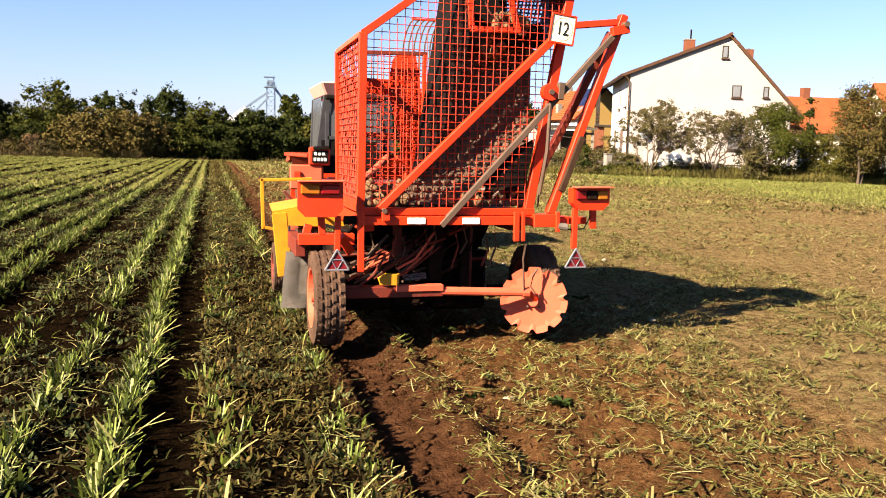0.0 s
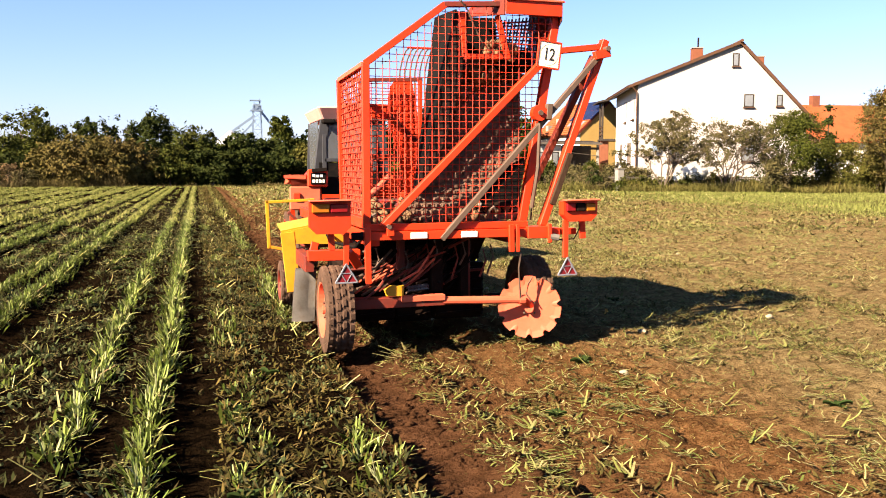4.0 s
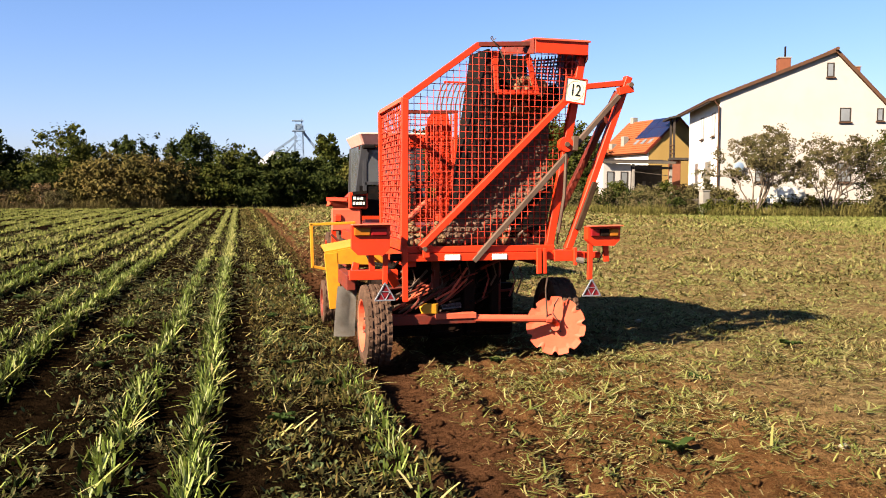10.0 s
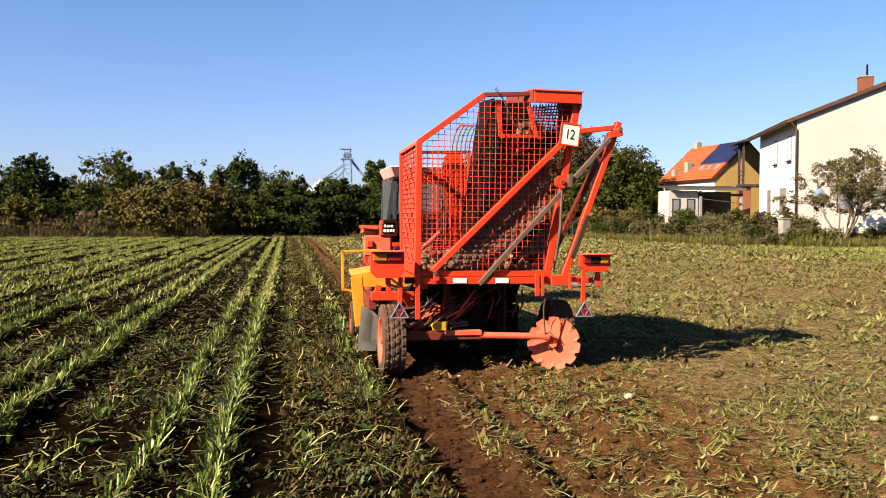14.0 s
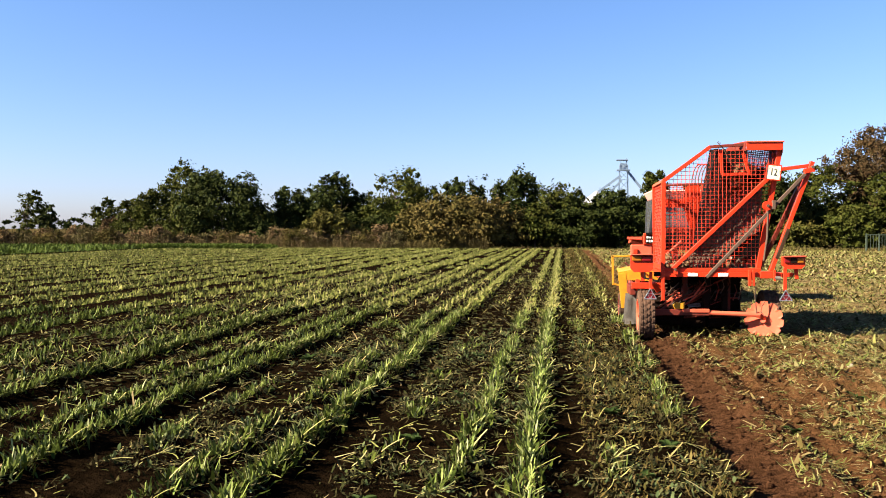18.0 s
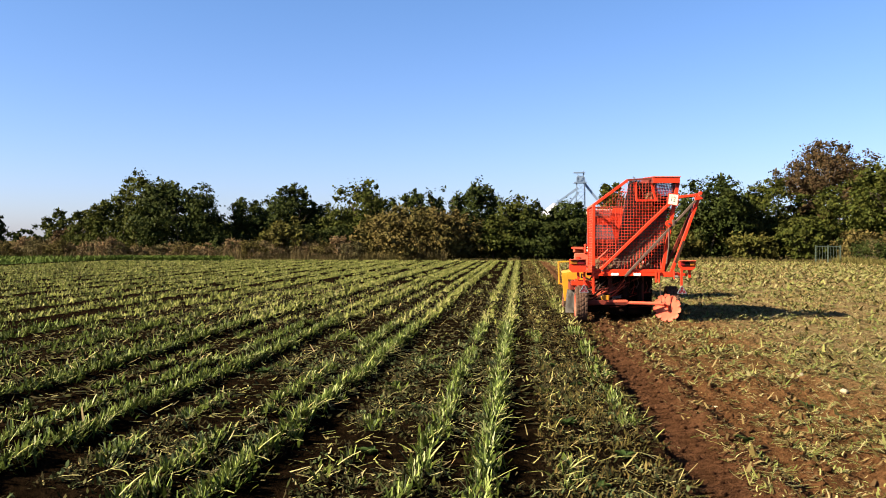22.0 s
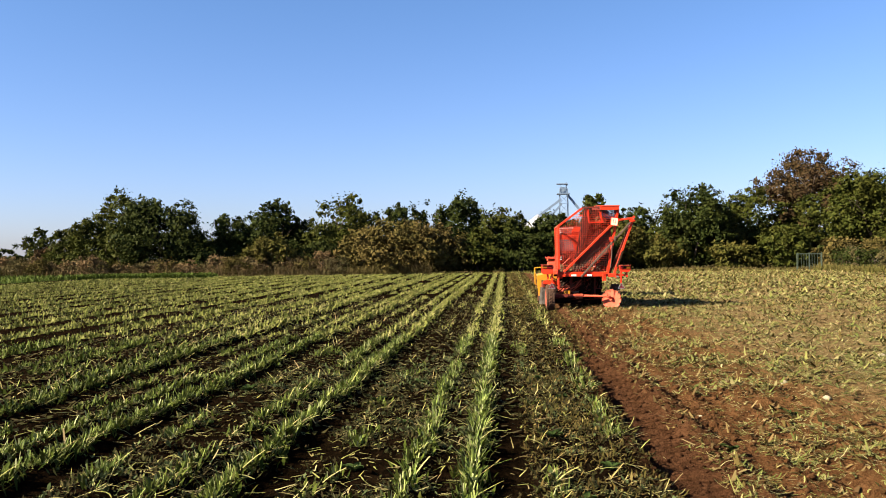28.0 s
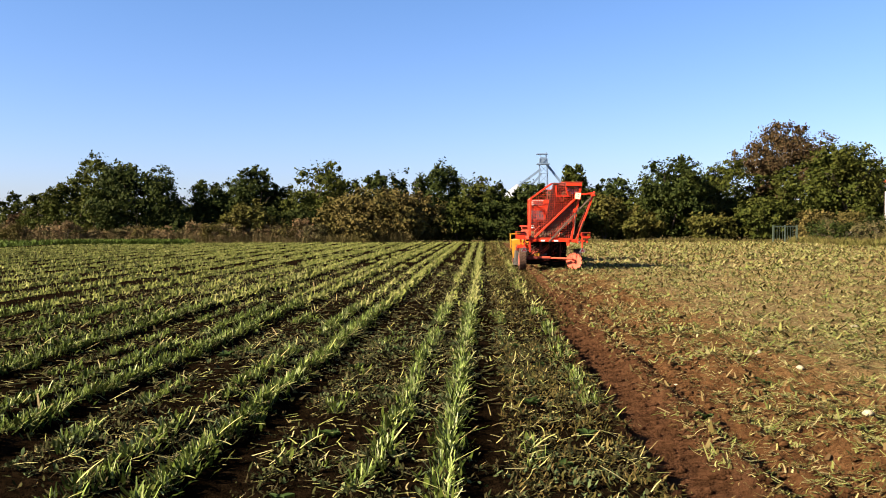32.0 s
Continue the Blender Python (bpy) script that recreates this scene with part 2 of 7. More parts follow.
STRAW = leafy("dry_stalk_litter", [(0.1264, 0.0895, 0.0316), (0.2212, 0.1896, 0.0684), (0.158, 0.1633, 0.0368), (0.2738, 0.2371, 0.1158), (0.0949, 0.058, 0.0263), (0.1158, 0.1317, 0.0211), (0.1896, 0.1896, 0.0474)], 0.7, 0.1, spec=0.02)
# Wilted litter, with the dark of the shaded furrows added to its tones.
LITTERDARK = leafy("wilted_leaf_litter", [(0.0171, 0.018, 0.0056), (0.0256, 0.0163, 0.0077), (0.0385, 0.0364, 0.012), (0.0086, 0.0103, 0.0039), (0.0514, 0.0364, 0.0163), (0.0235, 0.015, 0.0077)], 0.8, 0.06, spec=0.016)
MAT = leafy("trodden_leaf_mat", [(0.0247, 0.0205, 0.0053), (0.0523, 0.0389, 0.0107), (0.0879, 0.0583, 0.0194), (0.0164, 0.0166, 0.0044), (0.0605, 0.033, 0.0136), (0.1483, 0.1117, 0.0389)], 0.8, 0.06, spec=0.012)
CHOP = leafy("chopped_leaf_litter", [(0.052, 0.0415, 0.0118), (0.104, 0.0787, 0.0236), (0.1715, 0.1224, 0.047), (0.0728, 0.0437, 0.0188), (0.0364, 0.0315, 0.0085), (0.2234, 0.1618, 0.0752), (0.0571, 0.0306, 0.0142)], 0.75, 0.05, spec=0.012)
TOPS = leafy("cut_leaf_tops", [(0.0407, 0.0516, 0.0113), (0.1045, 0.1091, 0.0269), (0.1741, 0.1606, 0.0539), (0.0697, 0.0803, 0.0184), (0.2322, 0.1951, 0.0922), (0.1161, 0.0861, 0.0397)], 0.7, 0.08, spec=0.02)
UNCUT = leafy("uncut_crop_leaf", [(0.024, 0.0413, 0.0064), (0.044, 0.0638, 0.0096), (0.068, 0.0863, 0.0144)], 0.6, 0.1, spec=0.03)
LOWWEED = leafy("low_weed_leaf", [(0.012, 0.02, 0.007), (0.03, 0.042, 0.016), (0.07, 0.085, 0.036), (0.018, 0.024, 0.007), (0.05, 0.034, 0.015)], 0.7, 0.08, spec=0.02)
WEED = leafy("broad_weed_leaf", [(0.0103, 0.0198, 0.0047), (0.0179, 0.0297, 0.0071), (0.0277, 0.0396, 0.0103)], 0.55, 0.15, spec=0.03)
DRYGRASS = leafy("dry_tall_grass", [(0.068, 0.0429, 0.021), (0.104, 0.0702, 0.035), (0.048, 0.0374, 0.0154), (0.136, 0.0975, 0.049)], 0.8, 0.08, 0.25, (0.044, 0.039, 0.014), spec=0.016)
PALEGRASS = leafy("pale_straw_grass", [(0.0601, 0.042, 0.017), (0.0842, 0.0601, 0.0256), (0.04, 0.032, 0.0106), (0.1082, 0.0801, 0.0377)], 0.8, 0.08, 0.4, (0.0481, 0.04, 0.0113), spec=0.016)
GREENGRASS = leafy("rough_green_grass", [(0.0297, 0.0337, 0.0065), (0.0569, 0.0554, 0.0114), (0.0842, 0.0733, 0.0208), (0.1237, 0.099, 0.0371), (0.0396, 0.0495, 0.008)], 0.7, 0.1, 0.5, (0.0693, 0.0535, 0.0179), spec=0.016)
TURF = leafy("pale_turf", [(0.0501, 0.0644, 0.0131), (0.0865, 0.0978, 0.0218), (0.1366, 0.1391, 0.0436), (0.1092, 0.1287, 0.024)], 0.7, 0.1, 0.5, (0.0637, 0.0618, 0.0174), spec=0.016)
G1 = leafy("leaf_green", [(0.0105, 0.015, 0.0024), (0.0191, 0.0244, 0.0034), (0.032, 0.0362, 0.0059), (0.0488, 0.048, 0.009)], 0.6, 0.12, 0.5, (0.0296, 0.0279, 0.0052), spec=0.024)
G2 = leafy("leaf_dark_green", [(0.0073, 0.0116, 0.0025), (0.0145, 0.0195, 0.004), (0.0261, 0.0304, 0.0062)], 0.6, 0.1, 0.6, (0.02, 0.0218, 0.0043), spec=0.024)
G3 = leafy("leaf_yellow_green", [(0.0261, 0.0293, 0.0054), (0.0402, 0.041, 0.0074), (0.0583, 0.0508, 0.0115), (0.0221, 0.0242, 0.0049)], 0.6, 0.14, 0.5, (0.0482, 0.0359, 0.0094), spec=0.02)
G4 = leafy("leaf_autumn_brown", [(0.0431, 0.0335, 0.0091), (0.0635, 0.0447, 0.0132), (0.0786, 0.0567, 0.0193), (0.0304, 0.0294, 0.0066)], 0.65, 0.1, 0.4, (0.0335, 0.0324, 0.0071), spec=0.016)
G5 = leafy("leaf_russet", [(0.0353, 0.0181, 0.01), (0.0509, 0.0257, 0.0136), (0.0275, 0.0207, 0.0081), (0.0669, 0.0338, 0.0193)], 0.65, 0.15, 0.35, (0.0451, 0.0246, 0.0135), spec=0.016)
G6 = leafy("leaf_orchard", [(0.0322, 0.0327, 0.0119), (0.052, 0.047, 0.0179), (0.0718, 0.0554, 0.0248), (0.0223, 0.0257, 0.008)], 0.65, 0.12, 0.8, (0.0644, 0.047, 0.0257), spec=0.016)
BARK = mk("rough_bark", (0.075, 0.058, 0.044), (0.046, 0.035, 0.028), 0.9, scale=4.0, fine=25.0, bump=0.6)
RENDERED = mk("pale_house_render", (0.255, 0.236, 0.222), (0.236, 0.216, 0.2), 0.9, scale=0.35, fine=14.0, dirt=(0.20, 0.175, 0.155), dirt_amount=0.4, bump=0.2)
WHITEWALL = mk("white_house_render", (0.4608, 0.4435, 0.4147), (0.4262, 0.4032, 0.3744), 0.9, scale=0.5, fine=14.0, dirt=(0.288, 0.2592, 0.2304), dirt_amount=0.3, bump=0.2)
OCHRE = mk("ochre_render", (0.2852, 0.19, 0.0674), (0.2614, 0.1663, 0.0554), 0.9, scale=0.5, fine=14.0, bump=0.2)
BROWNTRIM = mk("brown_painted_wood", (0.0594, 0.0307, 0.0188), (0.0421, 0.0218, 0.0139), 0.75, scale=2.0)
DARKWOOD = mk("weathered_dark_wood", (0.0238, 0.0198, 0.0179), (0.0396, 0.0316, 0.0257), 0.85, scale=2.5)
GREYWOOD = mk("grey_fence_wood", (0.0674, 0.0575, 0.0475), (0.0396, 0.0337, 0.0277), 0.9, scale=2.5)
TILEMAT = mk("brown_roof_tile", (0.0792, 0.0396, 0.0257), (0.0554, 0.0297, 0.0198), 0.75, scale=1.2, fine=8.0, bump=0.5)
ORANGETILE = mk("orange_roof_tile", (0.184, 0.0527, 0.0204), (0.1426, 0.0374, 0.0153), 0.75, scale=0.8, fine=7.0, dirt=(0.092, 0.0425, 0.0255), dirt_amount=0.5, bump=0.5)
BRICK = mk("red_brick", (0.1188, 0.0437, 0.0249), (0.0891, 0.0337, 0.0214), 0.85, scale=3.0, fine=12.0, bump=0.4)
CONCRETE = mk("old_concrete", (0.1663, 0.1544, 0.1386), (0.1268, 0.1148, 0.103), 0.9, scale=1.5, fine=20.0, dirt=(0.0792, 0.0713, 0.0594), dirt_amount=0.5)
PANEL = mk("solar_cell_glass", (0.0059, 0.0089, 0.0297), (0.0099, 0.0149, 0.0445), 0.15, scale=0.5, bump=0.0)
FRAMEWHITE = mk("white_window_frame", (0.5737, 0.5661, 0.5432), (0.5202, 0.5049, 0.4743), 0.5)
GATEGREEN = mk("faded_green_paint", (0.0357, 0.0505, 0.0357), (0.0237, 0.0327, 0.0237), 0.6)
METALGREY = mk("galvanised_metal", (0.1268, 0.1755, 0.2438), (0.0975, 0.1365, 0.195), 0.5, 0.3, scale=0.3)
SILOWHITE = mk("white_silo_sheet", (0.204, 0.2095, 0.2359), (0.1709, 0.1791, 0.2064), 0.5, 0.1, scale=0.4)


def glass_mat(name, tint, rough=0.05):
    m, n, l, b = nodes_of(name)
    b.inputs["Base Color"].default_value = (*tint, 1)
    b.inputs["Roughness"].default_value = rough
    b.inputs["Specular IOR Level"].default_value = 0.7
    co = n.new("ShaderNodeTexCoord").outputs["Object"]
    f = noise_node(n, l, co, 1.3, 3.0)
    l.new(mix_node(n, l, f, [v * 0.6 for v in tint], [min(1, v * 1.5) for v in tint]), b.inputs["Base Color"])
    return m


PANE = glass_mat("dark_window_glass", (0.10, 0.105, 0.11))
BLIND = mk("pale_roller_blind", (0.2805, 0.2805, 0.2805), (0.2356, 0.2356, 0.2412), 0.6)
PANEDARK = mk("dark_window_reveal", (0.0158, 0.0139, 0.0119), None, 0.7)
CABGLASS = glass_mat("dusty_cab_glass", (0.05, 0.054, 0.058), 0.2)


def field_soil():
    """Soil of the field, by strips: crop, freshly lifted, harvested earlier, and the turf beyond the edges."""
    m, n, l, b = nodes_of("field_soil")
    pos = n.new("ShaderNodeNewGeometry").outputs["Position"]
    sep = n.new("ShaderNodeSeparateXYZ")
    l.new(pos, sep.inputs[0])
    wob = math_node(n, l, "MULTIPLY_ADD", noise_node(n, l, pos, 2.6, 5.0), 0.5, -0.25)
    x = math_node(n, l, "ADD", sep.outputs[0], wob)
    y = sep.outputs[1]
    n1 = noise_node(n, l, pos, 9.0, 6.0, 0.7)
    n2 = noise_node(n, l, pos, 42.0, 6.0, 0.7)
    n3 = noise_node(n, l, pos, 0.22, 3.0)
    # Near-black crop strip: the shade between the rows is put into the soil colour.
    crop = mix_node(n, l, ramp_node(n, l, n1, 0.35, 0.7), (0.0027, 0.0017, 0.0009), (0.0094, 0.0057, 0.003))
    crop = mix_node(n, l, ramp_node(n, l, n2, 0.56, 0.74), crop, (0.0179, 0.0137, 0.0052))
    fresh = mix_node(n, l, ramp_node(n, l, n1, 0.3, 0.7), (0.0258, 0.0119, 0.0059), (0.0678, 0.0315, 0.0154))
    fresh = mix_node(n, l, ramp_node(n, l, n2, 0.58, 0.78), fresh, (0.1122, 0.053, 0.0262))
    old = mix_node(n, l, ramp_node(n, l, n1, 0.3, 0.7), (0.0496, 0.0216, 0.0083), (0.1252, 0.0611, 0.0239))
    old = mix_node(n, l, ramp_node(n, l, n2, 0.54, 0.70), old, (0.1557, 0.1152, 0.0428))
    old = mix_node(n, l, math_node(n, l, "MULTIPLY", ramp_node(n, l, n3, 0.4, 0.7), 0.4), old, (0.069, 0.0467, 0.0187))
    pale = mix_node(n, l, ramp_node(n, l, n1, 0.3, 0.65), (0.0646, 0.0414, 0.0175), (0.1554, 0.1098, 0.0517))
    pale = mix_node(n, l, ramp_node(n, l, n2, 0.56, 0.72), pale, (0.1967, 0.1604, 0.0622))
    old = mix_node(n, l, ramp_node(n, l, x, 2.6, 4.6), old, pale)
    turf = mix_node(n, l, ramp_node(n, l, n1, 0.3, 0.7), (0.0396, 0.0396, 0.0119), (0.0792, 0.0674, 0.0238))
    dry = mix_node(n, l, ramp_node(n, l, n3, 0.35, 0.65), (0.0515, 0.036, 0.0165), (0.0411, 0.036, 0.0134))
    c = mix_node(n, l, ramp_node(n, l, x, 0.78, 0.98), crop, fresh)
    c = mix_node(n, l, math_node(n, l, "ADD", math_node(n, l, "MULTIPLY", ramp_node(n, l, x, 1.3, 1.8), 0.5), math_node(n, l, "MULTIPLY", ramp_node(n, l, x, 1.8, 3.2), 0.5)), c, old)
    edge = math_node(n, l, "MINIMUM", math_node(n, l, "MULTIPLY_ADD", math_node(n, l, "MAXIMUM", math_node(n, l, "SUBTRACT", y, 45.0), 0.0), 0.33, 22.0), math_node(n, l, "MULTIPLY_ADD", math_node(n, l, "MAXIMUM", math_node(n, l, "SUBTRACT", y, 60.0), 0.0), -0.15, 26.6))
    edge = math_node(n, l, "SUBTRACT", x, edge)
    c = mix_node(n, l, ramp_node(n, l, edge, -0.4, 0.6), c, turf)
    c = mix_node(n, l, ramp_node(n, l, math_node(n, l, "ADD", y, wob), 80.0, 81.5), c, dry)
    l.new(c, b.inputs["Base Color"])
    b.inputs["Roughness"].default_value = 0.95
    b.inputs["Specular IOR Level"].default_value = 0.0
    hgt = math_node(n, l, "MULTIPLY_ADD", n2, 0.5, n1)
    bump_node(n, l, hgt, 1.0, 0.09, b)
    return m


SOIL = field_soil()

# ---------- building helpers ----------
def mesh_np(name, v, f):
    """A mesh from vertex and quad (or triangle) arrays."""
    me = bpy.data.meshes.new(name)
    k = f.shape[1]
    me.vertices.add(len(v))
    me.vertices.foreach_set("co", np.ascontiguousarray(v, np.float32).ravel())
    me.loops.add(f.size)
    me.loops.foreach_set("vertex_index", np.ascontiguousarray(f, np.int32).ravel())
    me.polygons.add(len(f))
    me.polygons.foreach_set("loop_start", np.arange(0, f.size, k, dtype=np.int32))
    me.polygons.foreach_set("loop_total", np.full(len(f), k, np.int32))
    me.update(calc_edges=True)
    me.validate()
    return me


def set_up(ob, material, parent=None, label=""):
    if material is not None and not ob.data.materials:
        ob.data.materials.append(material)
    if parent is not None:
        ob.parent = parent
    if label:
        tagged(ob, label)
    return ob


def part(name, bm, material, parent, label="", smooth=False):
    me = bpy.data.meshes.new(name)
    bmesh.ops.recalc_face_normals(bm, faces=bm.faces)
    bm.to_mesh(me)
    bm.free()
    if smooth:
        me.shade_smooth()
    return set_up(new(name, me), material, parent, label)


def bar(bm, p, q, w=0.05, h=0.05, up=(0, 0, 1)):
    """A box from p to q, w across and h along up."""
    p, q, up = Vector(p), Vector(q), Vector(up)
    d = (q - p).normalized()
    s = d.cross(up)
    if s.length < 1e-4:
        s = d.cross(Vector((0, 1, 0)))
    s.normalize()
    u = s.cross(d)
    vs = [bm.verts.new(e + s * (a * w / 2) + u * (b * h / 2)) for e in (p, q) for a, b in ((-1, -1), (1, -1), (1, 1), (-1, 1))]
    for k in ((0, 1, 2, 3), (7, 6, 5, 4), (0, 4, 5, 1), (1, 5, 6, 2), (2, 6, 7, 3), (3, 7, 4, 0)):
        bm.faces.new([vs[i] for i in k])
    return bm


def soften(bm, off=0.004):
    bmesh.ops.bevel(bm, geom=list(bm.edges), offset=off, segments=1, affect="EDGES", clamp_overlap=True)
    return bm


def beam(p, q, w=0.05, h=0.05, up=(0, 0, 1), off=0.004):
    return soften(bar(bmesh.new(), p, q, w, h, up), off)


def block(x0, x1, y0, y1, z0, z1, off=0.004):
    return soften(bar(bmesh.new(), ((x0 + x1) / 2, y0, (z0 + z1) / 2), ((x0 + x1) / 2, y1, (z0 + z1) / 2), x1 - x0, z1 - z0), off)


def tube(bm, pts, r, k=8, r2=None):
    """A round tube along points."""
    pts = [Vector(p) for p in pts]
    rings = []
    for i, p in enumerate(pts):
        d = (pts[min(i + 1, len(pts) - 1)] - pts[max(i - 1, 0)]).normalized()
        a = d.cross(Vector((0, 0, 1)))
        if a.length < 1e-3:
            a = d.cross(Vector((0, 1, 0)))
        a.normalize()
        b = d.cross(a)
        rr = r if r2 is None else r + (r2 - r) * i / max(1, len(pts) - 1)
        rings.append([bm.verts.new(p + (a * math.cos(2 * math.pi * j / k) + b * math.sin(2 * math.pi * j / k)) * rr) for j in range(k)])
    for u, v in zip(rings, rings[1:]):
        for j in range(k):
            bm.faces.new((u[j], u[(j + 1) % k], v[(j + 1) % k], v[j]))
    bm.faces.new(rings[0][::-1])
    bm.faces.new(rings[-1])
    return bm


def plate(bm, pts, thick):
    """A flat polygon given thickness along its normal."""
    vs = [bm.verts.new(p) for p in pts]
    f = bm.faces.new(vs)
    f.normal_update()
    nrm = f.normal.copy()
    ws = [bm.verts.new(v.co + nrm * thick) for v in vs]
    k = len(vs)
    for i in range(k):
        bm.faces.new((vs[i], vs[(i + 1) % k], ws[(i + 1) % k], ws[i]))
    bm.faces.new(ws[::-1])
    return bm


def lathe(bm, profile, k=32, axis="x"):
    """Turns (along, radius) pairs round an axis."""
    rings = []
    for a, r in profile:
        ring = []
        for j in range(k):
            c, s = math.cos(2 * math.pi * j / k) * r, math.sin(2 * math.pi * j / k) * r
            ring.append(bm.verts.new((a, c, s) if axis == "x" else (c, a, s) if axis == "y" else (c, s, a)))
        rings.append(ring)
    for u, v in zip(rings, rings[1:]):
        for j in range(k):
            bm.faces.new((u[j], u[(j + 1) % k], v[(j + 1) % k], v[j]))
    return bm


def grid_wires(bm, quad, nu, nv, r=0.003, inside=None, wave=0.0):
    """Square-section wires that weave over a four-cornered field."""
    a, b, c, d = [Vector(p) for p in quad]
    nrm = (b - a).cross(d - a).normalized()

    def at(u, v):
        return (a * (1 - u) + b * u) * (1 - v) + (d * (1 - u) + c * u) * v

    for along in (0, 1):
        for i in range(1, (nu if along else nv)):
            s = i / (nu if along else nv)
            run = []
            for j in range(25):
                t = j / 24
                p = at(s, t) if along else at(t, s)
                if inside is None or inside(p):
                    run.append(p + nrm * (wave * math.sin(i * 2.7 + j * 0.8) + (r if along else -r)))
                elif len(run) > 1:
                    break
                else:
                    run = []
            if len(run) > 1:
                tube(bm, run, r, 4)
    return bm


def text_mesh(body, size):
    cu = bpy.data.curves.new("writing", "FONT")
    cu.body, cu.size, cu.align_x, cu.align_y, cu.extrude = body, size, "CENTER", "CENTER", 0.002
    ob = new("writing", cu)
    bpy.context.view_layer.update()
    me = bpy.data.meshes.new_from_object(ob.evaluated_get(bpy.context.evaluated_depsgraph_get()))
    bpy.data.objects.remove(ob)
    return me


def thing(name, label, category, m=None, group="", kind=""):
    ob = new(name)
    ob.empty_display_size = 0.2
    if m is not None:
        ob.matrix_basis = m
    return tagged(ob, label, category, group, kind)

# ---------- ground ----------
rng = np.random.default_rng(7)
ROWS = [0.755, 0.14] + [-x - 1.585 * k for k in range(20) for x in (0.37, 0.83, 1.40)]


def row_strength(k):
    """How well a row stands: some rows are thin, some are full."""
    return {0: 0.55, 1: 0.26, 4: 0.2}.get(k, (1.15, 0.72, 0.42)[(k - 2) % 3])


TABLE = rng.random((256, 256))


def smooth_noise(x, y, scale):
    """Value noise on arrays."""
    u, v = np.asarray(x) * scale + 1000.3, np.asarray(y) * scale + 1000.7
    i, j = np.floor(u).astype(int), np.floor(v).astype(int)
    a, b = u - i, v - j
    a, b = a * a * (3 - 2 * a), b * b * (3 - 2 * b)
    g = lambda p, q: TABLE[p & 255, q & 255]
    return (g(i, j) * (1 - a) + g(i + 1, j) * a) * (1 - b) + (g(i, j + 1) * (1 - a) + g(i + 1, j + 1) * a) * b


def ground_height(x, y):
    x, y = np.asarray(x, float), np.asarray(y, float)
    near = np.clip((70 - np.hypot(x, y - 18)) / 40, 0, 1)
    wx = x + 0.05 * (smooth_noise(x, y, 1.1) - 0.5)
    h = 0.05 * (smooth_noise(x, y, 0.35) - 0.5)
    clod = (smooth_noise(x, y, 9) - 0.5) * 0.042 + (smooth_noise(x, y, 17) - 0.5) * 0.034 + (smooth_noise(x, y, 4) - 0.5) * 0.035
    fresh = np.clip((wx - 0.8) / 0.2, 0, 1) * np.clip((4.2 - wx) / 1.2, 0, 1)
    band = np.clip((wx - 0.97) / 0.05, 0, 1) * np.clip((1.38 - wx) / 0.05, 0, 1)
    h = h + clod * (0.85 + 0.95 * fresh) * (1 - 0.65 * band)
    rows = np.zeros_like(h)
    for k in range(0, 14):
        rows = rows + np.exp(-(((wx - ROWS[k]) / 0.11) ** 2)) * 0.075 * min(1, row_strength(k))
    h = h + rows * (wx < 0.95)
    h = h + 0.03 * np.exp(-(((wx - 0.89) / 0.055) ** 2))
    wall = 1 / (1 + np.exp(np.clip(-(wx - 0.955) / 0.014, -50, 50)))
    h = h - 0.07 * wall * np.exp(-np.clip((wx - 1.0) / 0.40, 0, 9) ** 4)
    h = h - 0.035 * np.exp(-(((wx - 1.0) / 0.03) ** 2)) + 0.055 * np.exp(-(((wx - 1.50) / 0.09) ** 2)) - 0.045 * np.exp(-(((wx - 1.72) / 0.10) ** 2)) - 0.04 * np.exp(-(((wx - 2.05) / 0.16) ** 2)) + 0.03 * np.exp(-(((wx - 2.45) / 0.15) ** 2))
    return h * near


def axis_lines(fine0, fine1, step, mid0, mid1, step2, far):
    a = list(np.arange(fine0, fine1, step)) + list(np.arange(mid0, fine0, step2)) + list(np.arange(fine1, mid1, step2))
    s, p, q = step2 * 1.3, mid0, mid1
    while p > -far or q < far:
        if p > -far:
            p -= s
            a.append(p)
        if q < far:
            q += s
            a.append(q)
        s *= 1.22
    return np.array(sorted(set(np.round(a, 4))))


gx = np.unique(np.round(np.concatenate([axis_lines(-2.6, 4.6, 0.045, -9, 11, 0.14, 2500), np.arange(0.8, 1.15, 0.015)]), 3))
gy = axis_lines(4.0, 24.0, 0.055, 1.0, 46.0, 0.14, 2500)
X, Y = np.meshgrid(gx, gy)
Z = ground_height(X, Y)
nx, ny = len(gx), len(gy)
idx = np.arange(nx * ny).reshape(ny, nx)
faces = np.stack([idx[:-1, :-1], idx[:-1, 1:], idx[1:, 1:], idx[1:, :-1]], -1).reshape(-1, 4)
gme = mesh_np("ground", np.stack([X, Y, Z], -1).reshape(-1, 3), faces)
gme.shade_smooth()
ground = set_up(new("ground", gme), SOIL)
tagged(ground, "reddish brown field soil with a fresh furrow and crop rows", "soil", kind="structure")


